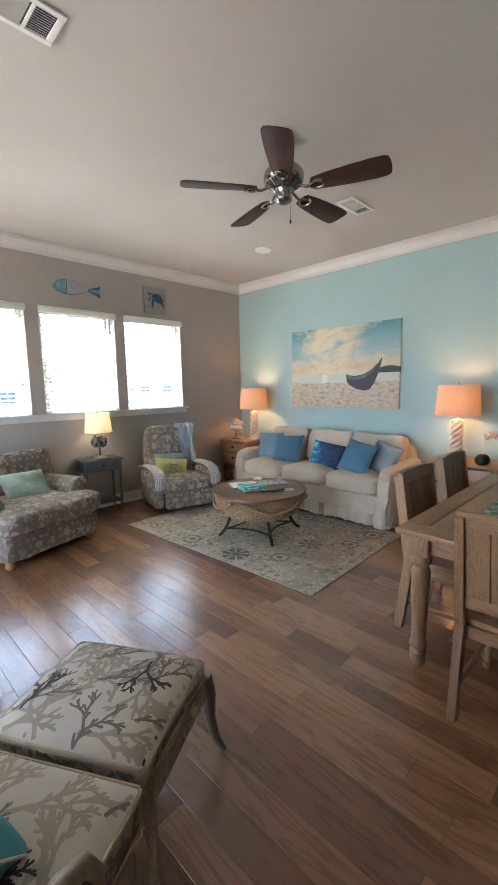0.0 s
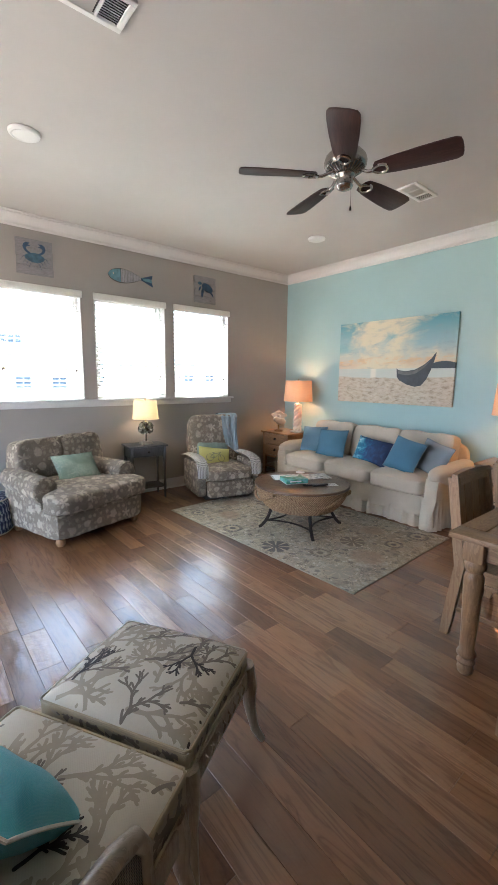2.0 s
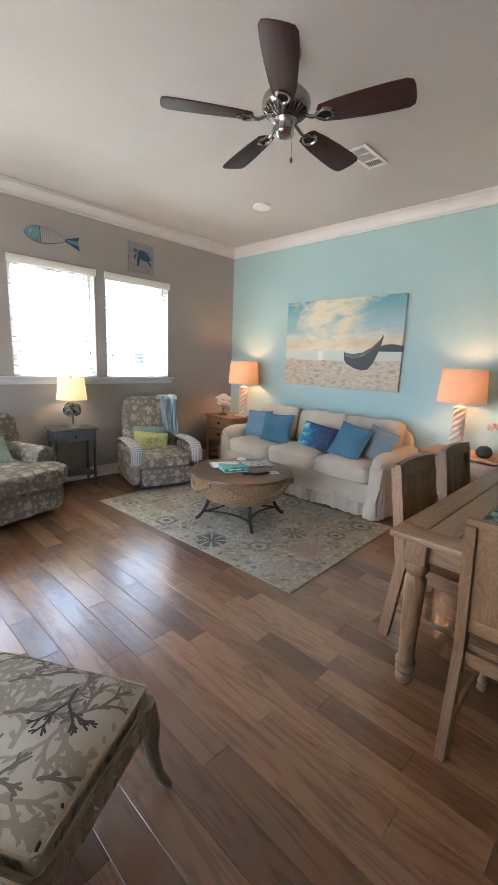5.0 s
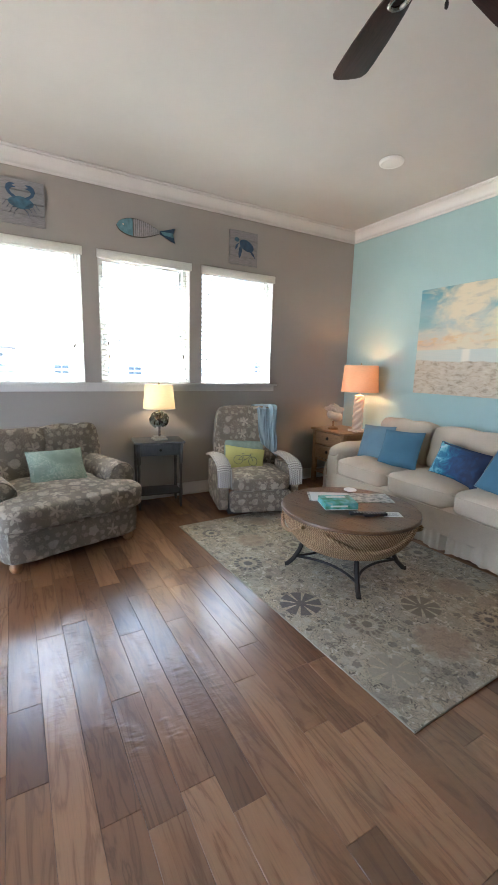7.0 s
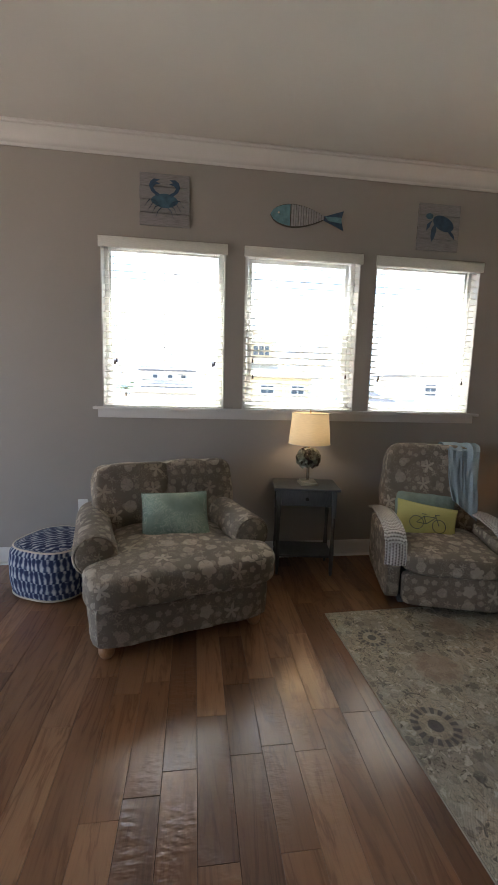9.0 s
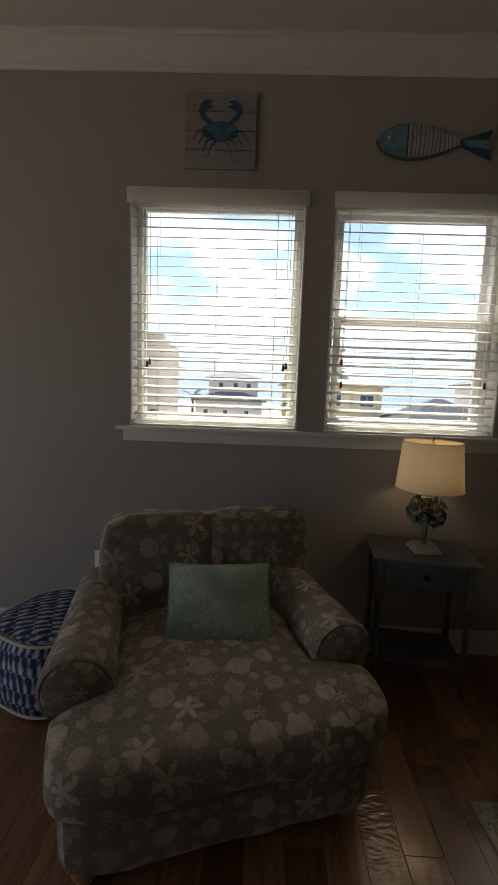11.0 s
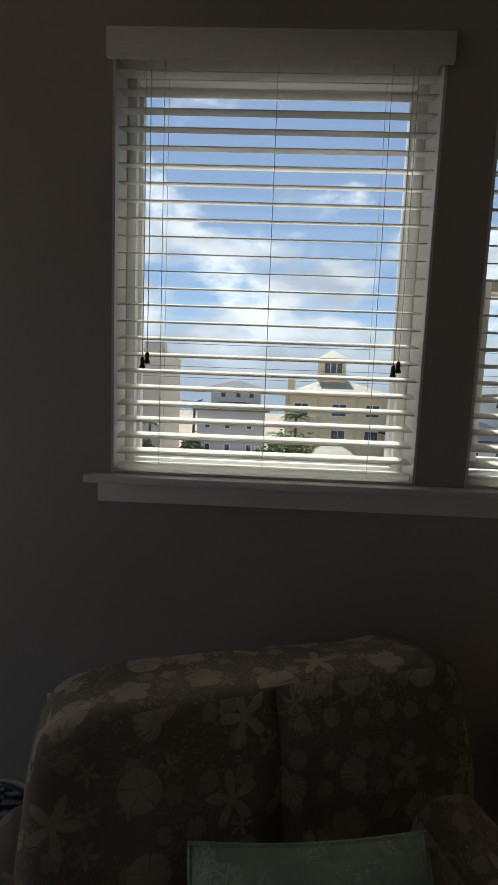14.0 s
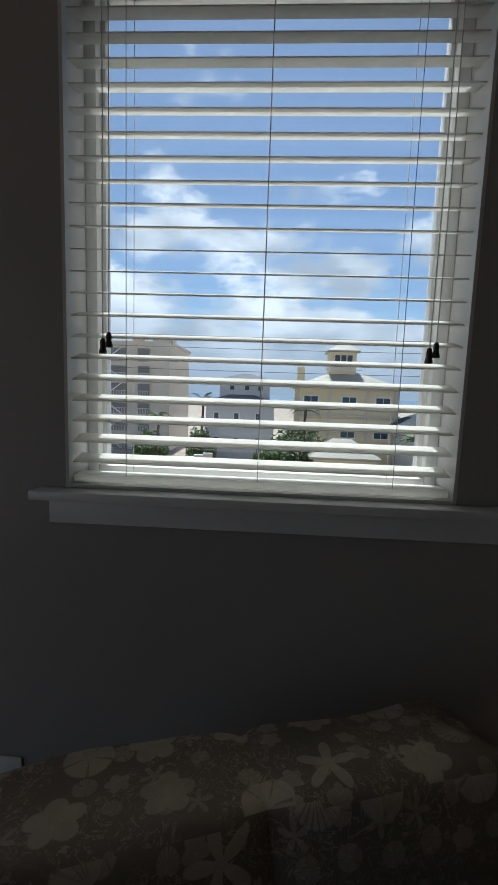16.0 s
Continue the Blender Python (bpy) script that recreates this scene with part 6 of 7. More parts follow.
def crab():
    p = plaque(1.995, 2.72, 0.355, "whitewashed board plaque painted with a blue crab")
    body = [(0.085 * math.cos(q * 0.2244) * (1 + 0.12 * math.cos(2 * q * 0.2244)), -0.005 + 0.048 * math.sin(q * 0.2244)) for q in range(28)]
    part("crab_body", flat(body), CRAB_TEAL, p)
    for sg in (-1, 1):
        claw = [(0.05, 0.02), (0.095, 0.055), (0.11, 0.09), (0.10, 0.12), (0.075, 0.138), (0.035, 0.135), (0.062, 0.118), (0.03, 0.108), (0.066, 0.098), (0.08, 0.08), (0.066, 0.058), (0.03, 0.035)]
        part("crab_claw", flat([(sg * u, v) for u, v in (claw if sg > 0 else claw[::-1])]), CRAB_BLUE, p)
        for k in range(4):
            u0, v0 = 0.055 - 0.012 * k, -0.012 - 0.012 * k
            part("crab_leg", tube([(0.0235, sg * u0, v0), (0.0235, sg * (u0 + 0.05 - 0.008 * k), v0 + 0.012 - 0.012 * k), (0.0235, sg * (u0 + 0.085 - 0.014 * k), v0 - 0.035 - 0.012 * k)], [0.008, 0.006, 0.002], 6, flat=0.3), CRAB_BLUE, p)


def turtle():
    p = plaque(4.115, 2.69, 0.35, "whitewashed board plaque painted with a blue sea turtle")
    sh = [(0.035 + 0.088 * math.cos(q * 0.2244) , 0.03 - 0.5 * 0.088 * math.cos(q * 0.2244) * 0.5 + 0.055 * math.sin(q * 0.2244)) for q in range(28)]
    part("turtle_shell", flat(sh), CRAB_BLUE, p)
    hd = [(-0.085 + 0.03 * math.cos(q * 0.4488), 0.078 + 0.022 * math.sin(q * 0.4488)) for q in range(14)]
    part("turtle_head", flat(hd, 0.0232), CRAB_TEAL, p)
    for poly in ([(-0.035, 0.03), (-0.02, -0.02), (-0.035, -0.08), (-0.055, -0.11), (-0.065, -0.07), (-0.06, -0.01)], [(-0.06, 0.05), (-0.08, 0.0), (-0.105, -0.03), (-0.1, 0.02)], [(0.1, -0.02), (0.13, -0.05), (0.14, -0.085), (0.11, -0.06), (0.08, -0.03)]):
        part("turtle_flipper", flat(poly, 0.0228), CRAB_BLUE, p)


WRAP = plain("pale_rope", (0.36, 0.36, 0.37), 0.9, vary=0.2, scale=40)
FISH_TEAL = plain("fish_teal", (0.13, 0.27, 0.32), 0.6, vary=0.35, scale=25)


def fish():
    f = thing("fish_plaque", "carved wooden fish with rope-wrapped body and blue head and tail", "wall art", pose(WX, 3.055, 2.69))
    L = 0.285
    top = [(-L + 2 * L * 0.74 * q / 20, 0.078 * math.sin(math.pi * min(1, (q / 20) ** 0.75)) ** 0.8 + 0.004) for q in range(21)]
    body = top + [(u, -v) for u, v in top[::-1]]
    part("body", prism(body[::-1], 0.018, "x", (0.004, 0, 0), 0.003), EDGE, f)
    head = [(u, v * 0.92) for u, v in top if u < -0.135]
    part("head", prism((head + [(u, -v) for u, v in head[::-1]])[::-1], 0.003, "x", (0.0222, 0, 0)), FISH_TEAL, f, "painted blue head")
    for q in range(13):
        u = -0.12 + q * 0.0195
        s = (u + L) / (2 * L * 0.74)
        v = 0.078 * math.sin(math.pi * min(1, s ** 0.75)) ** 0.8 * 0.96
        part("rope_wrap", tube([(0.023, u, -v), (0.028, u, 0), (0.023, u, v)], 0.0088, 6), WRAP, f, "pale grey rope band")
    tail = [(0.125, 0.012), (0.155, 0.02), (0.28, 0.062), (0.262, 0.0), (0.282, -0.075), (0.16, -0.025), (0.125, -0.012)]
    fin = part("tail", prism(tail[::-1], 0.016, "x", (0.006, 0, 0), 0.002), CRAB_BLUE, f, "painted blue tail")
    part("tail_stripe", prism([(0.135, 0.01), (0.262, 0.012), (0.265, -0.03), (0.16, -0.018)][::-1], 0.002, "x", (0.022, 0, 0)), FISH_TEAL, fin)
    part("eye", lathe([(0.008, 0), (0.007, 0.003), (0.0, 0.004)], 12), PIPING, f).matrix_basis = pose(0.0252, -0.225, 0.012, 0, 90, 0)


crab()
turtle()
fish()
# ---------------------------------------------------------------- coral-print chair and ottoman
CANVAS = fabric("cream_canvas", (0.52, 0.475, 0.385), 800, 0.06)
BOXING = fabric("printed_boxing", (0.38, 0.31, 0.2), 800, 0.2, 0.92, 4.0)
INK_DARK = plain("coral_ink_charcoal", (0.05, 0.043, 0.042), 0.95, bump=0)
INK_TAUPE = plain("coral_ink_taupe", (0.34, 0.295, 0.225), 0.95, bump=0)
INK_GREY = plain("coral_ink_grey", (0.18, 0.15, 0.125), 0.95, bump=0)


def coral_tree(rnd, x, y, a, size, w, depth=3):
    """A branching coral that fans out one way: strokes of (x, y, half width) polylines with blunt finger tips."""
    out = []

    def grow(x, y, a, length, w, depth, bend):
        pts = [(x, y, w)]
        n = 6
        for i in range(n):
            a += bend / n + rnd.uniform(-0.12, 0.12)
            x, y = x + math.cos(a) * length / n, y + math.sin(a) * length / n
            pts.append((x, y, w * (1 - 0.1 * (i + 1) / n)))
        out.append(pts)
        if depth > 0:
            sp = rnd.uniform(0.32, 0.55)
            grow(x, y, a + sp, length * rnd.uniform(0.75, 1.0), w * 0.9, depth - 1, rnd.uniform(-0.35, 0.2))
            grow(x, y, a - sp, length * rnd.uniform(0.75, 1.0), w * 0.9, depth - 1, rnd.uniform(-0.2, 0.35))
        for k, sg in ((2, 1), (4, -1)):
            if depth >= 0 and rnd.random() < 0.55:
                q = pts[k]
                grow(q[0], q[1], a + sg * rnd.uniform(0.7, 1.0), length * rnd.uniform(0.4, 0.6), w * 0.85, -1 if depth < 2 else 0, -sg * 0.5)
    grow(x, y, a, size, w, depth, rnd.uniform(-0.4, 0.4))
    return out


def coral_print(w, d, top, seed, kinds, parent):
    """Coral trees printed on the cushion's top: flat strokes that follow its crown. kinds: (material, across, deep, branch, half width, forks)."""
    rnd = random.Random(seed)
    for mi, (mat, nx, ny, size, half, forks) in enumerate(kinds):
        vs, fs = [], []
        lift = 0.0009 + 0.0005 * mi

        def inside(v):
            return abs(v[0]) < w / 2 - 0.004 and abs(v[1]) < d / 2 - 0.004

        def dot(x, y, hw):
            ring = [(x + hw * math.cos(q * 0.7854), y + hw * math.sin(q * 0.7854)) for q in range(8)]
            if all(inside(p) for p in ring):
                b = len(vs)
                vs.extend((px, py, top(px, py) + lift + 0.0002) for px, py in ring)
                fs.append(tuple(range(b, b + 8)))
        for k in range(nx * ny):
            x0, y0 = ((k % nx + rnd.uniform(-0.1, 0.9)) / nx - 0.5) * w, ((k // nx + rnd.uniform(-0.2, 0.8)) / ny - 0.5) * d
            for st in coral_tree(rnd, x0, y0, 1.0 + rnd.uniform(-0.9, 0.9) + math.pi * (rnd.random() < 0.2), size, half, forks):
                for i, (x, y, hw) in enumerate(st):
                    p, q = st[max(0, i - 1)], st[min(len(st) - 1, i + 1)]
                    tx, ty = q[0] - p[0], q[1] - p[1]
                    q = math.hypot(tx, ty) or 1
                    for sg in (-1, 1):
                        px, py = x - sg * ty / q * hw, y + sg * tx / q * hw
                        vs.append((px, py, top(px, py) + lift))
                    if i and all(inside(v) for v in vs[-4:]):
                        b = len(vs)
                        fs.append((b - 4, b - 3, b - 1, b - 2))
                dot(*st[-1])
                dot(*st[0])
        tagged(part("coral_print", surface(vs, fs), mat, parent, "", False), "printed coral branches", kind="stuff")


def side_print(w, d, z0, z1, seed, mats, parent):
    """The same print on the boxed sides of a cushion."""
    rnd = random.Random(seed)
    for mi, mat in enumerate(mats):
        vs, fs = [], []
        for k in range(80):
            side = k % 4
            L = (w if side % 2 == 0 else d)
            for st in coral_tree(rnd, rnd.uniform(-L / 2, L / 2), rnd.uniform(z0, z1), rnd.uniform(0, 6.28), 0.035, 0.007):
                for i, (u, z, hw) in enumerate(st):
                    j = min(i, len(st) - 2)
                    tx, ty = st[j + 1][0] - st[j][0], st[j + 1][1] - st[j][1]
                    q = math.hypot(tx, ty) or 1
                    for sg in (-1, 1):
                        pu, pz = u - sg * ty / q * hw, z + sg * tx / q * hw
                        o = (d if side % 2 == 0 else w) / 2 + 0.0015 + 0.0006 * mi
                        s2 = 1 if side < 2 else -1
                        vs.append((pu, s2 * o, pz) if side % 2 == 0 else (s2 * o, pu, pz))
                    if i:
                        ok = all(z0 < v[2] < z1 and abs(v[0] if side % 2 == 0 else v[1]) < L / 2 - 0.03 for v in vs[-4:])
                        b = len(vs)
                        if ok:
                            fs.append((b - 4, b - 3, b - 1, b - 2))
        tagged(part("coral_print", surface(vs, fs), mat, parent, "", False), "printed coral branches", kind="stuff")


def boxed_cushion(name, w, d, z0, z1, crown, parent, seed, c=(0, 0)):
    """A boxed cushion with welted edges; its top follows a gentle crown."""
    def inset(v, h):
        return max(0.0, 1 - (abs(v) / h) ** 4)

    def top(x, y):
        return z1 - 0.010 + (0.010 + crown) * (inset(x, w / 2) * inset(y, d / 2)) ** 0.6
    n = 26
    vs, fs = [], []
    for i in range(n + 1):
        for j in range(n + 1):
            x, y = -w / 2 + w * i / n, -d / 2 + d * j / n
            vs.append((x, y, top(x, y)))
    for i in range(n):
        for j in range(n):
            q = i * (n + 1) + j
            fs.append((q, q + n + 1, q + n + 2, q + 1))
    shiftm = Matrix.Translation((c[0], c[1], 0))
    cu = part(name, moved(surface(vs, fs), shiftm), CANVAS, parent, "coral-print canvas cushion")
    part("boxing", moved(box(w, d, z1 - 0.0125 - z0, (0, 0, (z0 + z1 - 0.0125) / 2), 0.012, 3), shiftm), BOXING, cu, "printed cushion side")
    for z in (z0 + 0.006, z1 - 0.008):
        e = 0.012
        pts = [(-w / 2 + e, -d / 2), (w / 2 - e, -d / 2), (w / 2, -d / 2 + e), (w / 2, d / 2 - e), (w / 2 - e, d / 2), (-w / 2 + e, d / 2), (-w / 2, d / 2 - e), (-w / 2, -d / 2 + e)]
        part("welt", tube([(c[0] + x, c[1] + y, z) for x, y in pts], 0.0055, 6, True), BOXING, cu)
    before = set(cu.children)
    coral_print(w, d, top, seed, ((INK_TAUPE, 4, 4, 0.066, 0.0072, 3), (INK_GREY, 3, 3, 0.058, 0.0056, 3), (INK_DARK, 2, 2, 0.05, 0.0052, 3)), cu)
    side_print(w, d, z0 + 0.012, z1 - 0.02, seed + 1, (INK_TAUPE, INK_GREY), cu)
    for o in cu.children:
        if o not in before:
            o.matrix_basis = Matrix.Translation((c[0], c[1], 0))
    return cu


def carved_leg(x, y, sx, sy, top):
    pts = [(x, y, top), (x + 0.014 * sx, y + 0.014 * sy, top * 0.76), (x + 0.016 * sx, y + 0.016 * sy, top * 0.5), (x + 0.034 * sx, y + 0.034 * sy, top * 0.2), (x + 0.058 * sx, y + 0.058 * sy, 0.01)]
    return tube(pts, [0.036, 0.032, 0.024, 0.018, 0.014], 10)


def ottoman():
    o = thing("ottoman", "coral-print ottoman on a carved taupe wooden frame", "ottoman", pose(-2.175, 1.437, 0, 0, 0, 30))
    w, d = 0.56, 0.485
    boxed_cushion("cushion", w, d, 0.375, 0.44, 0.042, o, 41)
    for sy in (-1, 1):
        part("rail", merge(box(w - 0.05, 0.034, 0.085, (0, sy * (d / 2 - 0.004), 0.332), 0.01), *[tube([(-0.2 + k * 0.045, sy * (d / 2 + 0.012), 0.31), (-0.185 + k * 0.045, sy * (d / 2 + 0.014), 0.332), (-0.2 + k * 0.045, sy * (d / 2 + 0.012), 0.354)], 0.005, 5) for k in range(10)]), DRIFT, o, "carved rail")
    for sx in (-1, 1):
        part("rail", merge(box(0.034, d - 0.05, 0.085, (sx * (w / 2 - 0.004), 0, 0.332), 0.01), *[tube([(sx * (w / 2 + 0.012), -0.16 + k * 0.045, 0.31), (sx * (w / 2 + 0.014), -0.145 + k * 0.045, 0.332), (sx * (w / 2 + 0.012), -0.16 + k * 0.045, 0.354)], 0.005, 5) for k in range(8)]), DRIFT, o, "carved rail")
        for sy in (-1, 1):
            part("leg", carved_leg(sx * (w / 2 - 0.008), sy * (d / 2 - 0.008), sx, sy, 0.375), DRIFT, o, "curved cabriole leg")


ottoman()


def cane_material():
    a = Mat("woven_cane", 0.6)
    v = a.coords("UV")
    x, y, _ = a.split(v)
    w = a.math("MULTIPLY", a.math("SINE", a.math("MULTIPLY", a.math("ADD", x, y), 400.0)), a.math("SINE", a.math("MULTIPLY", a.math("SUBTRACT", x, y), 400.0)))
    a.base(a.ramp(a.math("MULTIPLY_ADD", w, 0.5, 0.5), (0.3, (0.05, 0.04, 0.03)), (0.6, (0.2, 0.155, 0.11))))
    a.bump(w, 0.7, 0.002)
    return a.m


def bergere():
    """Local +y is the front."""
    M = pose(-1.875, 0.905, 0, 0, 0, 30)
    c = thing("accent_chair", "coral-print accent chair with carved taupe frame and caned arms", "armchair", M)
    w, d = 0.62, 0.60
    boxed_cushion("seat_cushion", w, d, 0.335, 0.445, 0.035, c, 77, (0, 0.02))
    part("seat_rail", merge(box(w + 0.02, 0.04, 0.09, (0, 0.295, 0.29), 0.01), box(w + 0.02, 0.04, 0.09, (0, -0.295, 0.29), 0.01), box(0.04, d - 0.05, 0.09, (w / 2 - 0.01, 0, 0.29), 0.01), box(0.04, d - 0.05, 0.09, (-w / 2 + 0.01, 0, 0.29), 0.01)), DRIFT, c, "carved seat rail")
    for sx in (-1, 1):
        for sy in (-1, 1):
            part("leg", carved_leg(sx * (w / 2 - 0.02), sy * (d / 2 - 0.03), sx, sy, 0.34), DRIFT, c, "curved cabriole leg")
    CANE = cane_material()
    for sx in (-1, 1):
        x = sx * 0.345
        pts = [(x * 0.97, 0.06, 0.32), (x, 0.075, 0.42), (x, 0.07, 0.52), (x, 0.04, 0.575), (x, -0.02, 0.605), (x, -0.1, 0.625), (x, -0.2, 0.65), (x * 0.98, -0.30, 0.70)]
        part("armrest", tube(pts, [0.017, 0.017, 0.018, 0.021, 0.023, 0.021, 0.019, 0.018], 12), DRIFT, c, "curved polished arm")
        part("cane_panel", prism([(-0.29, 0.35), (0.055, 0.35), (0.06, 0.5), (0.03, 0.56), (-0.03, 0.59), (-0.29, 0.66)], 0.008, "x", (x - 0.004, 0, 0)), CANE, c, "woven cane side", False)
    bk = [(-0.33, -0.30, 0.34), (-0.345, -0.33, 0.6), (-0.34, -0.37, 0.82), (-0.25, -0.395, 0.95), (0, -0.405, 0.99), (0.25, -0.395, 0.95), (0.34, -0.37, 0.82), (0.345, -0.33, 0.6), (0.33, -0.30, 0.34)]
    part("back_frame", tube(bk, 0.026, 10), DRIFT, c, "arched carved back frame")
    part("backrest", moved(soft(0.62, 0.09, 0.50, (0, 0, 0), 4.5, 14, 0, 0.006), pose(0, -0.325, 0.66, -8, 0, 0)), CANVAS, c, "padded back panel")
    return M


BM = bergere()
throw_pillow(BM @ pose(-0.02, -0.035, 0.612, -48, 0, 0) @ pose(0, 0, 0, 180, 0, 10), 0.42, 0.37, 0.17, TURQ, "shiny turquoise pillow with cream piping on the accent chair", 12.0, PIPING)
# ---------------------------------------------------------------- outside
GZ = -6.6
YEL = paint("yellow_stucco", (0.74, 0.62, 0.40), 0.85)
BEIGE = paint("beige_stucco", (0.62, 0.55, 0.46), 0.85)
GREYS = paint("grey_siding", (0.60, 0.58, 0.57), 0.8)
SLATEROOF = plain("shingle_grey", (0.17, 0.17, 0.18), 0.85, vary=0.25, scale=2, grain=9, bump=0.4, dist=0.02)
METALROOF = plain("tan_metal_roof", (0.38, 0.345, 0.26), 0.5, vary=0.1, scale=1.5, bump=0.1)
DARKPANE = plain("far_pane", (0.05, 0.07, 0.09), 0.08, vary=0.2, bump=0)
FARWHITE = plain("far_white", (0.7, 0.7, 0.68), 0.6, vary=0.05)
# dark grey with the balcony recesses' shade put into the colour
SHADEWALL = plain("recess_shade", (0.24, 0.225, 0.215), 0.9)
PALM = plain("palm_green", (0.10, 0.15, 0.06), 0.6, vary=0.35, scale=3, bump=0)
LEAF = plain("shrub_green", (0.12, 0.175, 0.06), 0.65, vary=0.4, scale=3, bump=0)
TRUNK = plain("palm_trunk", (0.13, 0.10, 0.075), 0.9, vary=0.25, scale=8)
SEA = Mat("sea_water", 0.25)
sx_, sy_, sz_ = SEA.split(SEA.coords())
SEA.base(SEA.ramp(SEA.math("MULTIPLY_ADD", sx_, -0.0012, SEA.math("MULTIPLY", SEA.noise(SEA.coords("Object", (0.02, 0.004, 1)), 1.0, 3), 0.1)), (0.08, (0.20, 0.50, 0.46)), (0.2, (0.06, 0.25, 0.33)), (0.6, (0.06, 0.13, 0.22))))
GROUND = plain("sandy_ground", (0.42, 0.34, 0.27), 0.95, vary=0.25, scale=0.3, grain=3, bump=0)
ASPHALT = plain("asphalt", (0.06, 0.06, 0.06), 0.9, vary=0.2, scale=0.6, grain=5)

fixed("ground", box(400, 4000, 0.2, (-110, 0, GZ - 0.1)), GROUND, "sandy ground round the houses")
fixed("water", box(3600, 4000, 0.2, (-1910, 0, GZ - 0.5)), SEA.m, "turquoise sea beyond the houses")
fixed("road", box(8, 600, 0.05, (-30, 0, GZ + 0.03)), ASPHALT, "asphalt street below the windows")


def facade_window(parent, x, y, z, w, h, mull=1):
    f = part("window", box(0.12, w + 0.24, h + 0.24, (x, y, z), 0.02), FARWHITE, parent, smooth=False)
    for i in range(mull + 1):
        pw = w / (mull + 1)
        part("pane", box(0.06, pw - 0.06, h, (x + 0.05, y - w / 2 + pw * (i + 0.5), z)), DARKPANE, f, smooth=False)


def hip(x0, x1, y0, y1, z, rise, over=0.6):
    x0, x1, y0, y1 = x0 - over, x1 + over, y0 - over, y1 + over
    k = min(x1 - x0, y1 - y0) / 2
    xm, ym = (x0 + x1) / 2, (y0 + y1) / 2
    r = [(x0 + k if x1 - x0 > y1 - y0 else xm, y0 + k if y1 - y0 >= x1 - x0 else ym), (x1 - k if x1 - x0 > y1 - y0 else xm, y1 - k if y1 - y0 >= x1 - x0 else ym)]
    vs = [(x0, y0, z), (x1, y0, z), (x1, y1, z), (x0, y1, z), (x0, y0, z + 0.2), (x1, y0, z + 0.2), (x1, y1, z + 0.2), (x0, y1, z + 0.2), (*r[0], z + 0.2 + rise), (*r[1], z + 0.2 + rise)]
    lng = y1 - y0 >= x1 - x0
    fs = [(0, 1, 5, 4), (1, 2, 6, 5), (2, 3, 7, 6), (3, 0, 4, 7), (0, 3, 2, 1)]
    fs += [(4, 5, 8), (5, 6, 9, 8), (6, 7, 9), (7, 4, 8, 9)] if lng else [(4, 5, 9, 8), (5, 6, 9), (6, 7, 8, 9), (7, 4, 8)]
    return surface(vs, fs)


def yellow_house():
    h = thing("yellow_house", "yellow stucco beach house with a tan metal roof and lookout tower", "house", pose(-50, 10.5, 0))
    part("wall", box(10, 10.6, 2.4 - GZ, (-5, 0, (2.4 + GZ) / 2)), YEL, h, smooth=False)
    part("roof", hip(-10, 0, -5.3, 5.3, 2.4, 2.2, 0.6), METALROOF, h, "tan standing-seam metal roof", False)
    tw = part("tower", box(2.9, 2.9, 2.9, (-4.6, -0.3, 5.2)), YEL, h, "small lookout tower", False)
    part("roof", hip(-6.05, -3.15, -1.75, 1.15, 6.6, 1.15, 0.35), METALROOF, tw, smooth=False)
    for y in (-1.0, -0.3, 0.4):
        part("pane", box(0.1, 0.55, 1.1, (-3.15, y, 5.7)), DARKPANE, tw, smooth=False)
    for z in (4.55, 4.95):
        part("railing", box(0.06, 4.2, 0.07, (-2.6, -0.3, z)), FARWHITE, tw, smooth=False)
    for k in range(15):
        part("baluster", box(0.05, 0.05, 0.4, (-2.6, -2.35 + k * 0.293, 4.75)), FARWHITE, tw, smooth=False)
    part("chimney", box(0.9, 0.8, 2.8, (-1.2, -5.2, 3.3), 0.05), YEL, h, smooth=False)
    for z, hh in ((0.9, 1.2), (-2.1, 1.5)):
        for y in (-4.1, 0.0, 3.6) if z > 0 else (0.0, 3.6):
            facade_window(h, 0.05, y, z, 1.5, hh)
    part("cornice", box(0.3, 10.9, 0.25, (0.1, 0, -0.5)), BEIGE, h, smooth=False)
    for y in (-2.1, 1.9, 5.0):
        part("pilaster", box(0.2, 0.35, 8.5, (0.12, y, -1.95)), BEIGE, h, smooth=False)
    for i in range(9):
        part("roof_seam", tube([(0.55, -4.8 + i * 1.2, 2.64), (-3.4 if 1 < i < 7 else -2.0, (-4.8 + i * 1.2) * 0.72, 4.1 if 1 < i < 7 else 3.6)], 0.03, 4), METALROOF, h)
    s = thing("garage", "low tan garage with a pale metal gable roof", "garage", pose(-43, 8.4, GZ))
    part("wall", box(4, 5.5, 2.6, (0, 0.4, 1.3)), YEL, s, smooth=False)
    part("roof", hip(-2, 2, -2.5, 3.2, 2.6, 1.5, 0.3), METALROOF, s, smooth=False)
    part("door", box(0.1, 2.4, 2.0, (2.02, 2.0, 1.0)), FARWHITE, s, smooth=False)
    for y in range(7):
        part("lattice", box(0.06, 0.05, 1.2, (2.05, -2.0 + y * 0.3, 1.1)), FARWHITE, s, smooth=False)


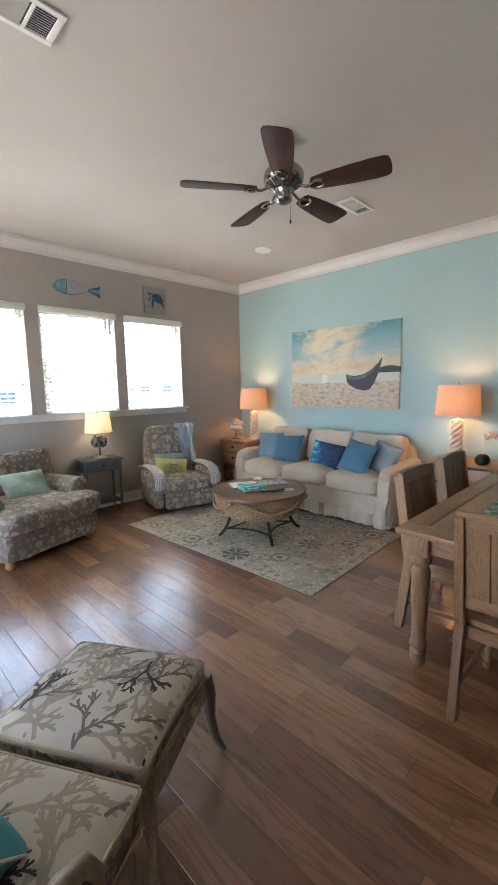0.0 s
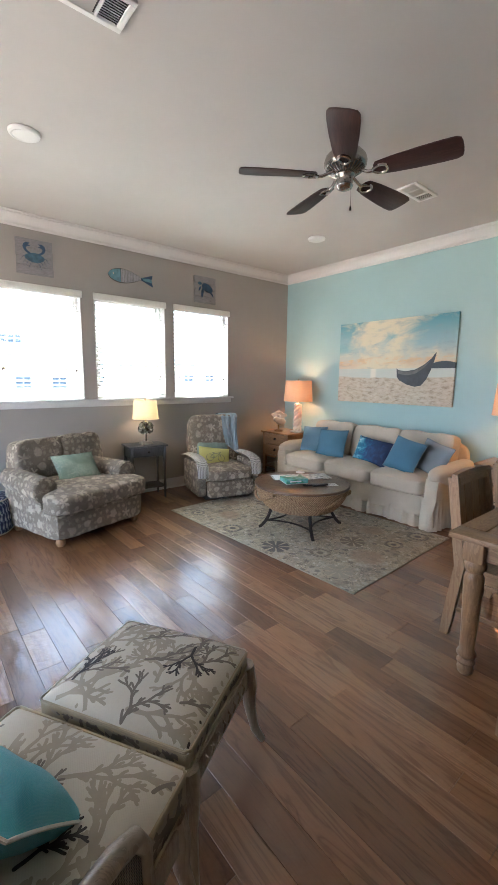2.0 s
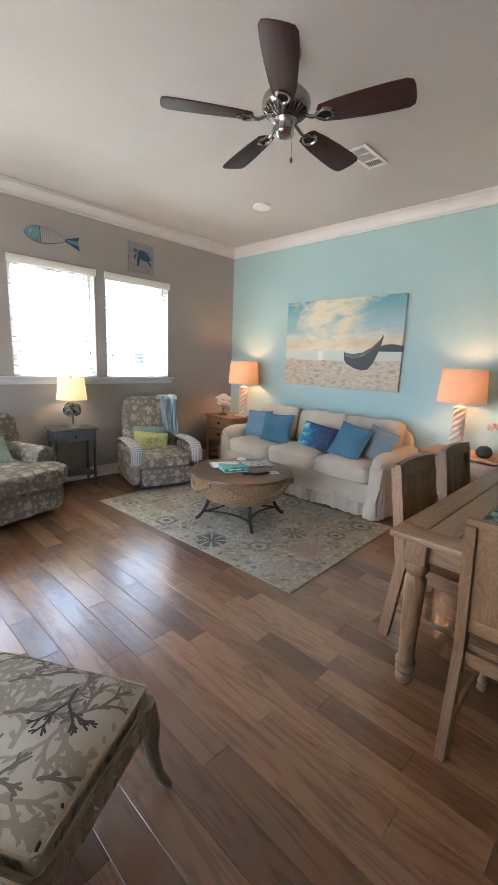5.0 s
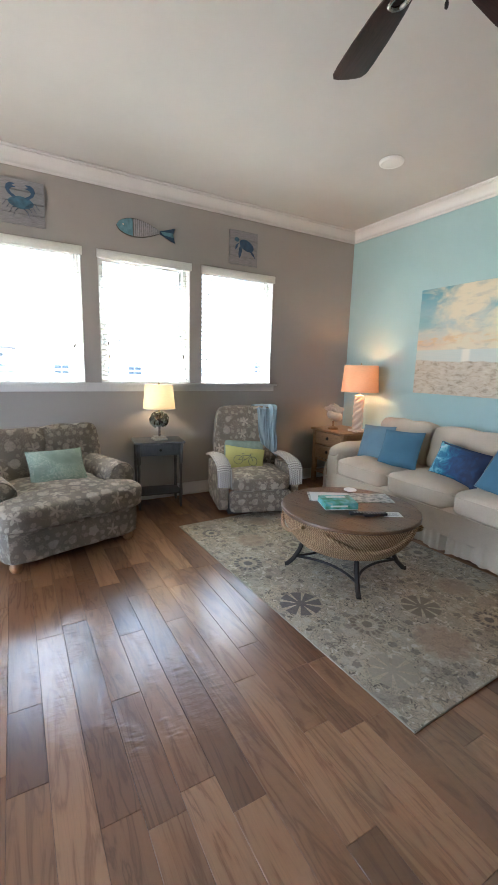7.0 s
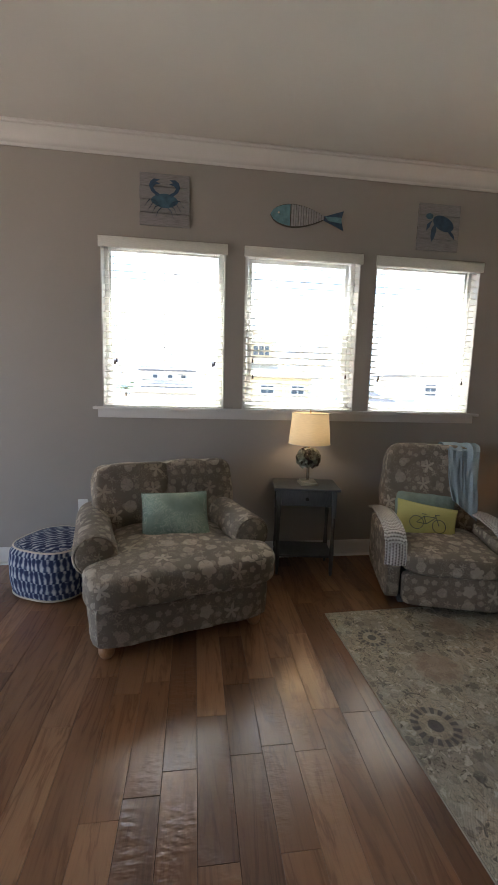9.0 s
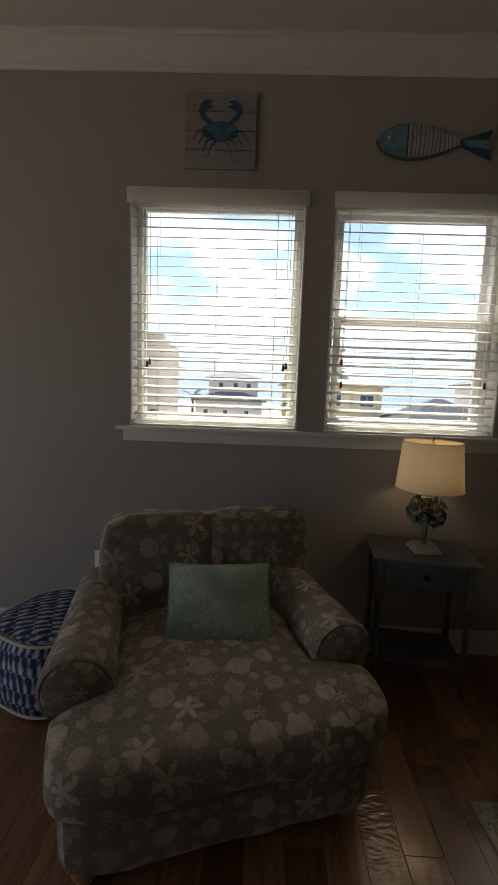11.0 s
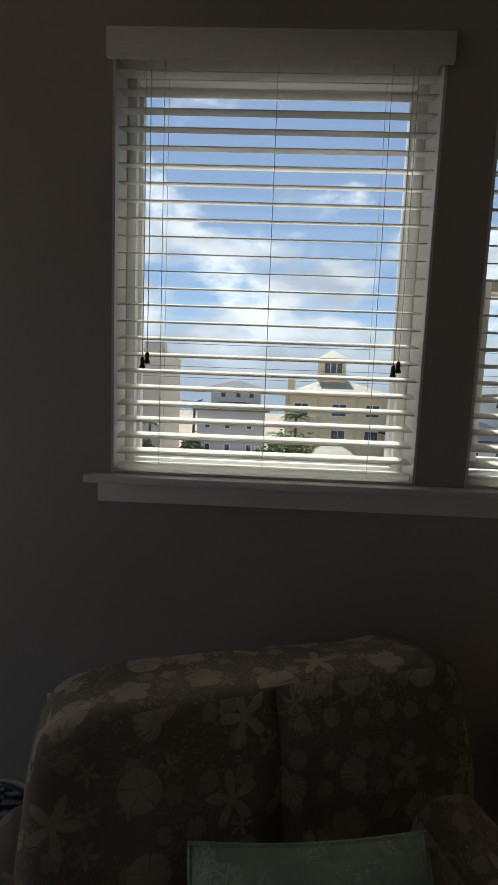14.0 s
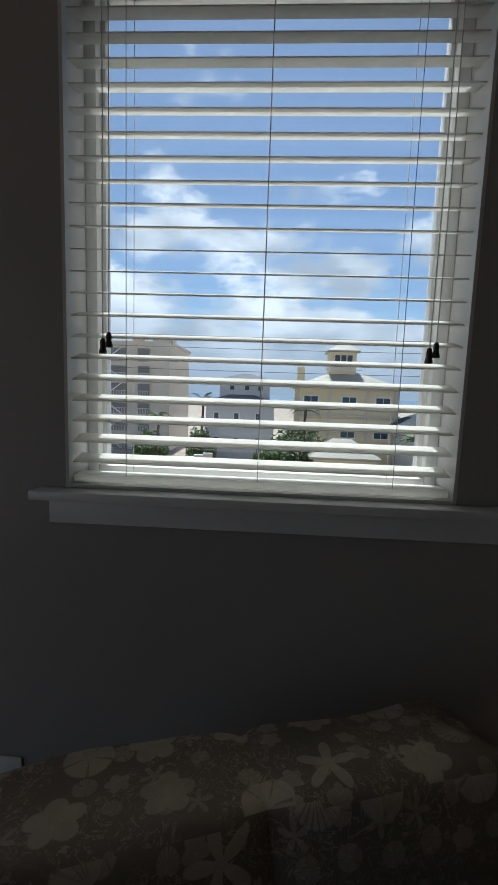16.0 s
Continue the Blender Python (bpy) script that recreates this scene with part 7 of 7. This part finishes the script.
def grey_house():
    h = thing("grey_house", "grey two-tier beach house with hipped shingle roofs", "house", pose(-52, -1.1, 0))
    part("wall", box(8, 7.8, 0.3 - GZ, (-4, -0.3, (0.3 + GZ) / 2)), GREYS, h, smooth=False)
    part("roof", hip(-8, 0, -4.2, 3.6, 0.3, 1.3, 0.5), SLATEROOF, h, smooth=False)
    up = part("upper_storey", box(5, 6.0, 2.2, (-5, 0, 1.9)), GREYS, h, smooth=False)
    part("roof", hip(-7.5, -2.5, -3.0, 3.0, 2.9, 0.9, 0.5), SLATEROOF, up, smooth=False)
    for y in (-1.5, 0.3, 1.9):
        part("window", box(0.1, 0.5, 0.5, (-2.46, y, 2.2)), DARKPANE, up, smooth=False)
    for z in (-1.2, -4.0):
        for y in (-3.0, -0.7, 1.8):
            facade_window(h, 0.05, y, z, 0.55, 0.9, 0)


def condo():
    h = thing("apartment_building", "tall beige apartment block with recessed balconies and an outside stair", "apartment building", pose(-60, -16.4, 0))
    part("wall", box(12, 14, 7.6 - GZ, (-6.3, -2.0, (7.6 + GZ) / 2)), BEIGE, h, smooth=False)
    part("stair_tower", box(1.0, 2.2, 8.0 - GZ, (0.2, 3.9, (8.0 + GZ) / 2)), BEIGE, h, smooth=False)
    part("roof_parapet", box(12.4, 14.4, 0.4, (-6.3, -2.0, 7.8)), BEIGE, h, smooth=False)
    for y, w, hh in ((3.9, 2.6, 0.9), (0.6, 1.5, 0.7), (-5.2, 1.6, 0.8)):
        part("roof_tower", box(2.0, w, hh, (-0.8, y, 8.0 + hh / 2)), BEIGE, h, smooth=False)
    for k in range(6):
        z = 6.2 - k * 2.35
        for y, w in ((-7.0, 3.2), (-2.9, 3.6), (1.2, 1.6)):
            # no recess is cut: a flat panel carries its shade as colour
            rc = part("balcony", box(0.1, w, 1.75, (-0.28, y, z)), SHADEWALL, h, "flat dark panel painted as a balcony recess in shade", False)
            part("railing", box(0.05, w, 0.06, (0.0, y, z - 0.1)), FARWHITE, rc, smooth=False)
            for i in range(int(w / 0.22)):
                part("baluster", box(0.04, 0.04, 0.75, (0.0, y - w / 2 + 0.1 + i * 0.22, z - 0.5)), FARWHITE, rc, smooth=False)
        fl = -1 if k % 2 else 1
        part("stair_flight", tube([(0.1, -2.9 - fl * 1.2, z - 0.9), (0.1, -2.9 + fl * 1.2, z + 0.9)], 0.09, 4), FARWHITE, h)


def far_house(x, y, w, d, eave, wall, roof, label, rise=2.0):
    h = thing("house", label, "house", pose(x, y, 0))
    part("wall", box(d, w, eave - GZ, (-d / 2, 0, (eave + GZ) / 2)), wall, h, smooth=False)
    part("roof", hip(-d, 0, -w / 2, w / 2, eave, rise, 0.6), roof, h, smooth=False)
    for z in (eave - 1.5, eave - 4.2):
        for k in (-0.3, 0.05, 0.33):
            facade_window(h, 0.05, k * w, z, 1.3, 1.2)


yellow_house()
grey_house()
condo()
NAVY = plain("navy_roof", (0.03, 0.036, 0.05), 0.85, vary=0.15)
far_house(-42, 20.5, 10, 9, -1.4, GREYS, NAVY, "grey house with a dark blue hipped roof", 2.6)
far_house(-46, 31.0, 9, 10, 3.0, FARWHITE, SLATEROOF, "white house with a grey roof")
far_house(-70, -30.0, 16, 12, 2.0, BEIGE, METALROOF, "beige house with a tan roof")
far_house(-52, 47.0, 12, 12, 1.5, YEL, SLATEROOF, "yellow house with a grey roof")

fw = thing("boundary_wall", "stepped pale stucco boundary wall with white coping", "wall", pose(-44, -6.5, GZ))
for i in range(7):
    part("segment", box(0.3, 0.9, 1.0 + 0.2 * i, (0, -2.7 + i * 0.9, 0.5 + 0.1 * i)), BEIGE, fw, smooth=False)
    part("coping", box(0.4, 0.92, 0.1, (0, -2.7 + i * 0.9, 1.05 + 0.2 * i)), FARWHITE, fw, smooth=False)
cr = thing("parked_car", "dark covered parked car under the apartment block", "car", pose(-55, -12.6, GZ))
part("body", soft(1.9, 4.4, 1.4, (0, 0, 0.95), 4, 8), ASPHALT, cr)
for yy in (-1.4, 1.4):
    w_ = part("wheel", lathe([(0.0, -0.1), (0.33, -0.1), (0.35, 0), (0.33, 0.1), (0.0, 0.1)], 16), BLACK_GAP, cr)
    w_.matrix_basis = pose(0.9, yy, 0.35, 0, 90, 0)


def frond(length, droop, seed):
    rnd = random.Random(seed)
    vs, fs = [], []
    for i in range(14):
        s = i / 13
        x, z = length * s * (1 - 0.25 * s * droop), length * (0.35 * s - droop * s * s)
        lw = 0.45 * math.sin(math.pi * min(1, s * 0.9 + 0.12)) + 0.05
        for sg in (-1, 1):
            k = len(vs)
            t = rnd.uniform(0.85, 1.15)
            vs += [(x, 0, z), (x + 0.11, 0, z + 0.02), (x + 0.3 * lw + 0.15, sg * lw * t, z - 0.3 * lw)]
            fs.append((k, k + 1, k + 2))
    return surface(vs, fs)


def palm(x, y, height, crown, seed):
    rnd = random.Random(seed)
    p = thing("palm_tree", "tall palm with a rough trunk and arching green fronds", "palm", pose(x, y, GZ), "palms by the houses")
    pts = [(0.25 * math.sin(q * 0.7), 0.1 * q / 6, height * q / 8) for q in range(9)]
    part("trunk", tube(pts, [0.2 - 0.008 * q for q in range(9)], 8), TRUNK, p)
    bms = [moved(frond(crown * rnd.uniform(0.85, 1.15), rnd.uniform(0.35, 0.95), seed + i), Matrix.Translation(pts[-1]) @ Euler((0, rnd.uniform(-0.5, 0.2), i * 0.62 + rnd.uniform(-0.2, 0.2))).to_matrix().to_4x4()) for i in range(20)]
    part("crown", merge(*bms), PALM, p, smooth=False)


def shrub(x, y, w, h, seed):
    rnd = random.Random(seed)
    s = thing("shrub", "dense green seaside shrub with small leaves", "shrub", pose(x, y, GZ), "shrubs by the houses")
    stems = [tube([(0, 0, 0), (rnd.uniform(-0.3, 0.3) * w, rnd.uniform(-0.3, 0.3) * w, h * 0.6)], [0.06, 0.02], 5) for _ in range(5)]
    part("trunk", merge(*stems), TRUNK, s)
    vs, fs = [], []
    for _ in range(2600):
        a, e, r = rnd.uniform(0, 6.28), math.asin(rnd.uniform(-0.2, 1)), rnd.uniform(0.55, 1.0)
        lump = 1 + 0.3 * noise.noise((math.cos(a) * 1.6 + seed, math.sin(a) * 1.6, e * 2))
        c = Vector((math.cos(a) * math.cos(e) * w / 2, math.sin(a) * math.cos(e) * w / 2, h * 0.25 + math.sin(e) * h * 0.7)) * r * lump
        d = Vector((rnd.uniform(-1, 1), rnd.uniform(-1, 1), rnd.uniform(-0.4, 1))).normalized() * 0.27
        q = d.cross(Vector((rnd.uniform(-1, 1), rnd.uniform(-1, 1), rnd.uniform(-1, 1)))).normalized() * 0.12
        k = len(vs)
        vs += [c - d, c + q, c + d, c - q]
        fs.append((k, k + 1, k + 2, k + 3))
    part("crown", surface(vs, fs), LEAF, s, smooth=False)


palm(-55, -6.3, 7.3, 1.9, 3)
palm(-57, -5.4, 6.9, 1.8, 4)
palm(-45.5, 5.4, 6.7, 1.9, 5)
palm(-46.5, 4.2, 4.6, 2.0, 6)
palm(-52, -11.0, 5.2, 1.8, 7)
palm(-36, 13.0, 5.0, 1.8, 8)
for i, (x, y, w, h) in enumerate(((-44, 4.8, 5.6, 5.6), (-43, 2.6, 4.4, 3.8), (-42, 6.6, 3.2, 2.4), (-41, 12.6, 3.4, 2.2), (-50, -5.6, 3.0, 4.2), (-53, -12.0, 4.0, 3.4), (-40, 17.2, 3.0, 2.4))):
    shrub(x, y, w, h, i + 20)
for i in range(4):
    pl = single("power_line", tube([(-26 - i * 0.3, -60 + 6 * q, 5.2 - i * 0.55 - 0.9 * math.sin(math.pi * q / 20)) for q in range(21)], 0.012, 4), BLACK_GAP, "thin dark overhead power line along the street", "power line", group="overhead lines")
for y in (-60, 60):
    po = thing("utility_pole", "tall wooden utility pole carrying overhead lines", "pole", pose(-26, y, GZ))
    part("post", tube([(0, 0, 0), (0, 0, 12.4)], [0.16, 0.11], 10), TRUNK, po)
    part("crossarm", box(1.8, 0.12, 0.12, (-0.4, 0, 11.6)), TRUNK, po, smooth=False)
# ---------------------------------------------------------------- floor boards
def boards():
    rnd = random.Random(11)
    width, gap = 0.127, 0.0008
    near = fixed("floor", box(0.4, 0.4, 0.004, (-3.2, 2.4, -0.0172)), SUBFLOOR, "hand-scraped hickory plank floor in mixed browns")
    lengths = [0.38, 0.56, 0.74, 0.92, 1.14, 1.42]
    meshes = {L: mesh_of("plank", box(L - gap, width - gap, 0.016, (0, 0, -0.008), 0.0011, 1), PLANK, False) for L in lengths}
    fv, ff, count, row = [], [], 0, 0
    y = SY + width / 2
    while y < WY:
        x = WX - rnd.uniform(0, 0.8)
        while x < EX:
            L = rnd.choice(lengths)
            cx = x + L / 2
            lift = rnd.uniform(-0.0005, 0.0005)
            if -5.9 < cx < -0.6 and 0.55 < y < 4.75 and count < 300:
                o = new("plank", meshes[L])
                o.parent = near
                o.matrix_basis = pose(cx, y, lift)
                count += 1
            else:
                a, b, c, d, z = x + gap / 2, x + L - gap / 2, y - width / 2 + gap / 2, y + width / 2 - gap / 2, lift
                k, e = len(fv), 0.002
                fv += [(a, c, z - 0.016), (b, c, z - 0.016), (b, d, z - 0.016), (a, d, z - 0.016), (a, c, z - e), (b, c, z - e), (b, d, z - e), (a, d, z - e), (a + e, c + e, z), (b - e, c + e, z), (b - e, d - e, z), (a + e, d - e, z)]
                ff += [(k + i, k + (i + 1) % 4, k + 4 + (i + 1) % 4, k + 4 + i) for i in range(4)] + [(k + 4 + i, k + 4 + (i + 1) % 4, k + 8 + (i + 1) % 4, k + 8 + i) for i in range(4)] + [(k + 8, k + 9, k + 10, k + 11)]
            x += L
        y += width
    me = bpy.data.meshes.new("floor_boards")
    me.from_pydata(fv, [], ff)
    me.materials.append(PLANK_FAR)
    rest = new("floor_boards", me)
    rest.parent = near
    tagged(rest, "hickory boards of the rest of the floor", kind="stuff")


boards()
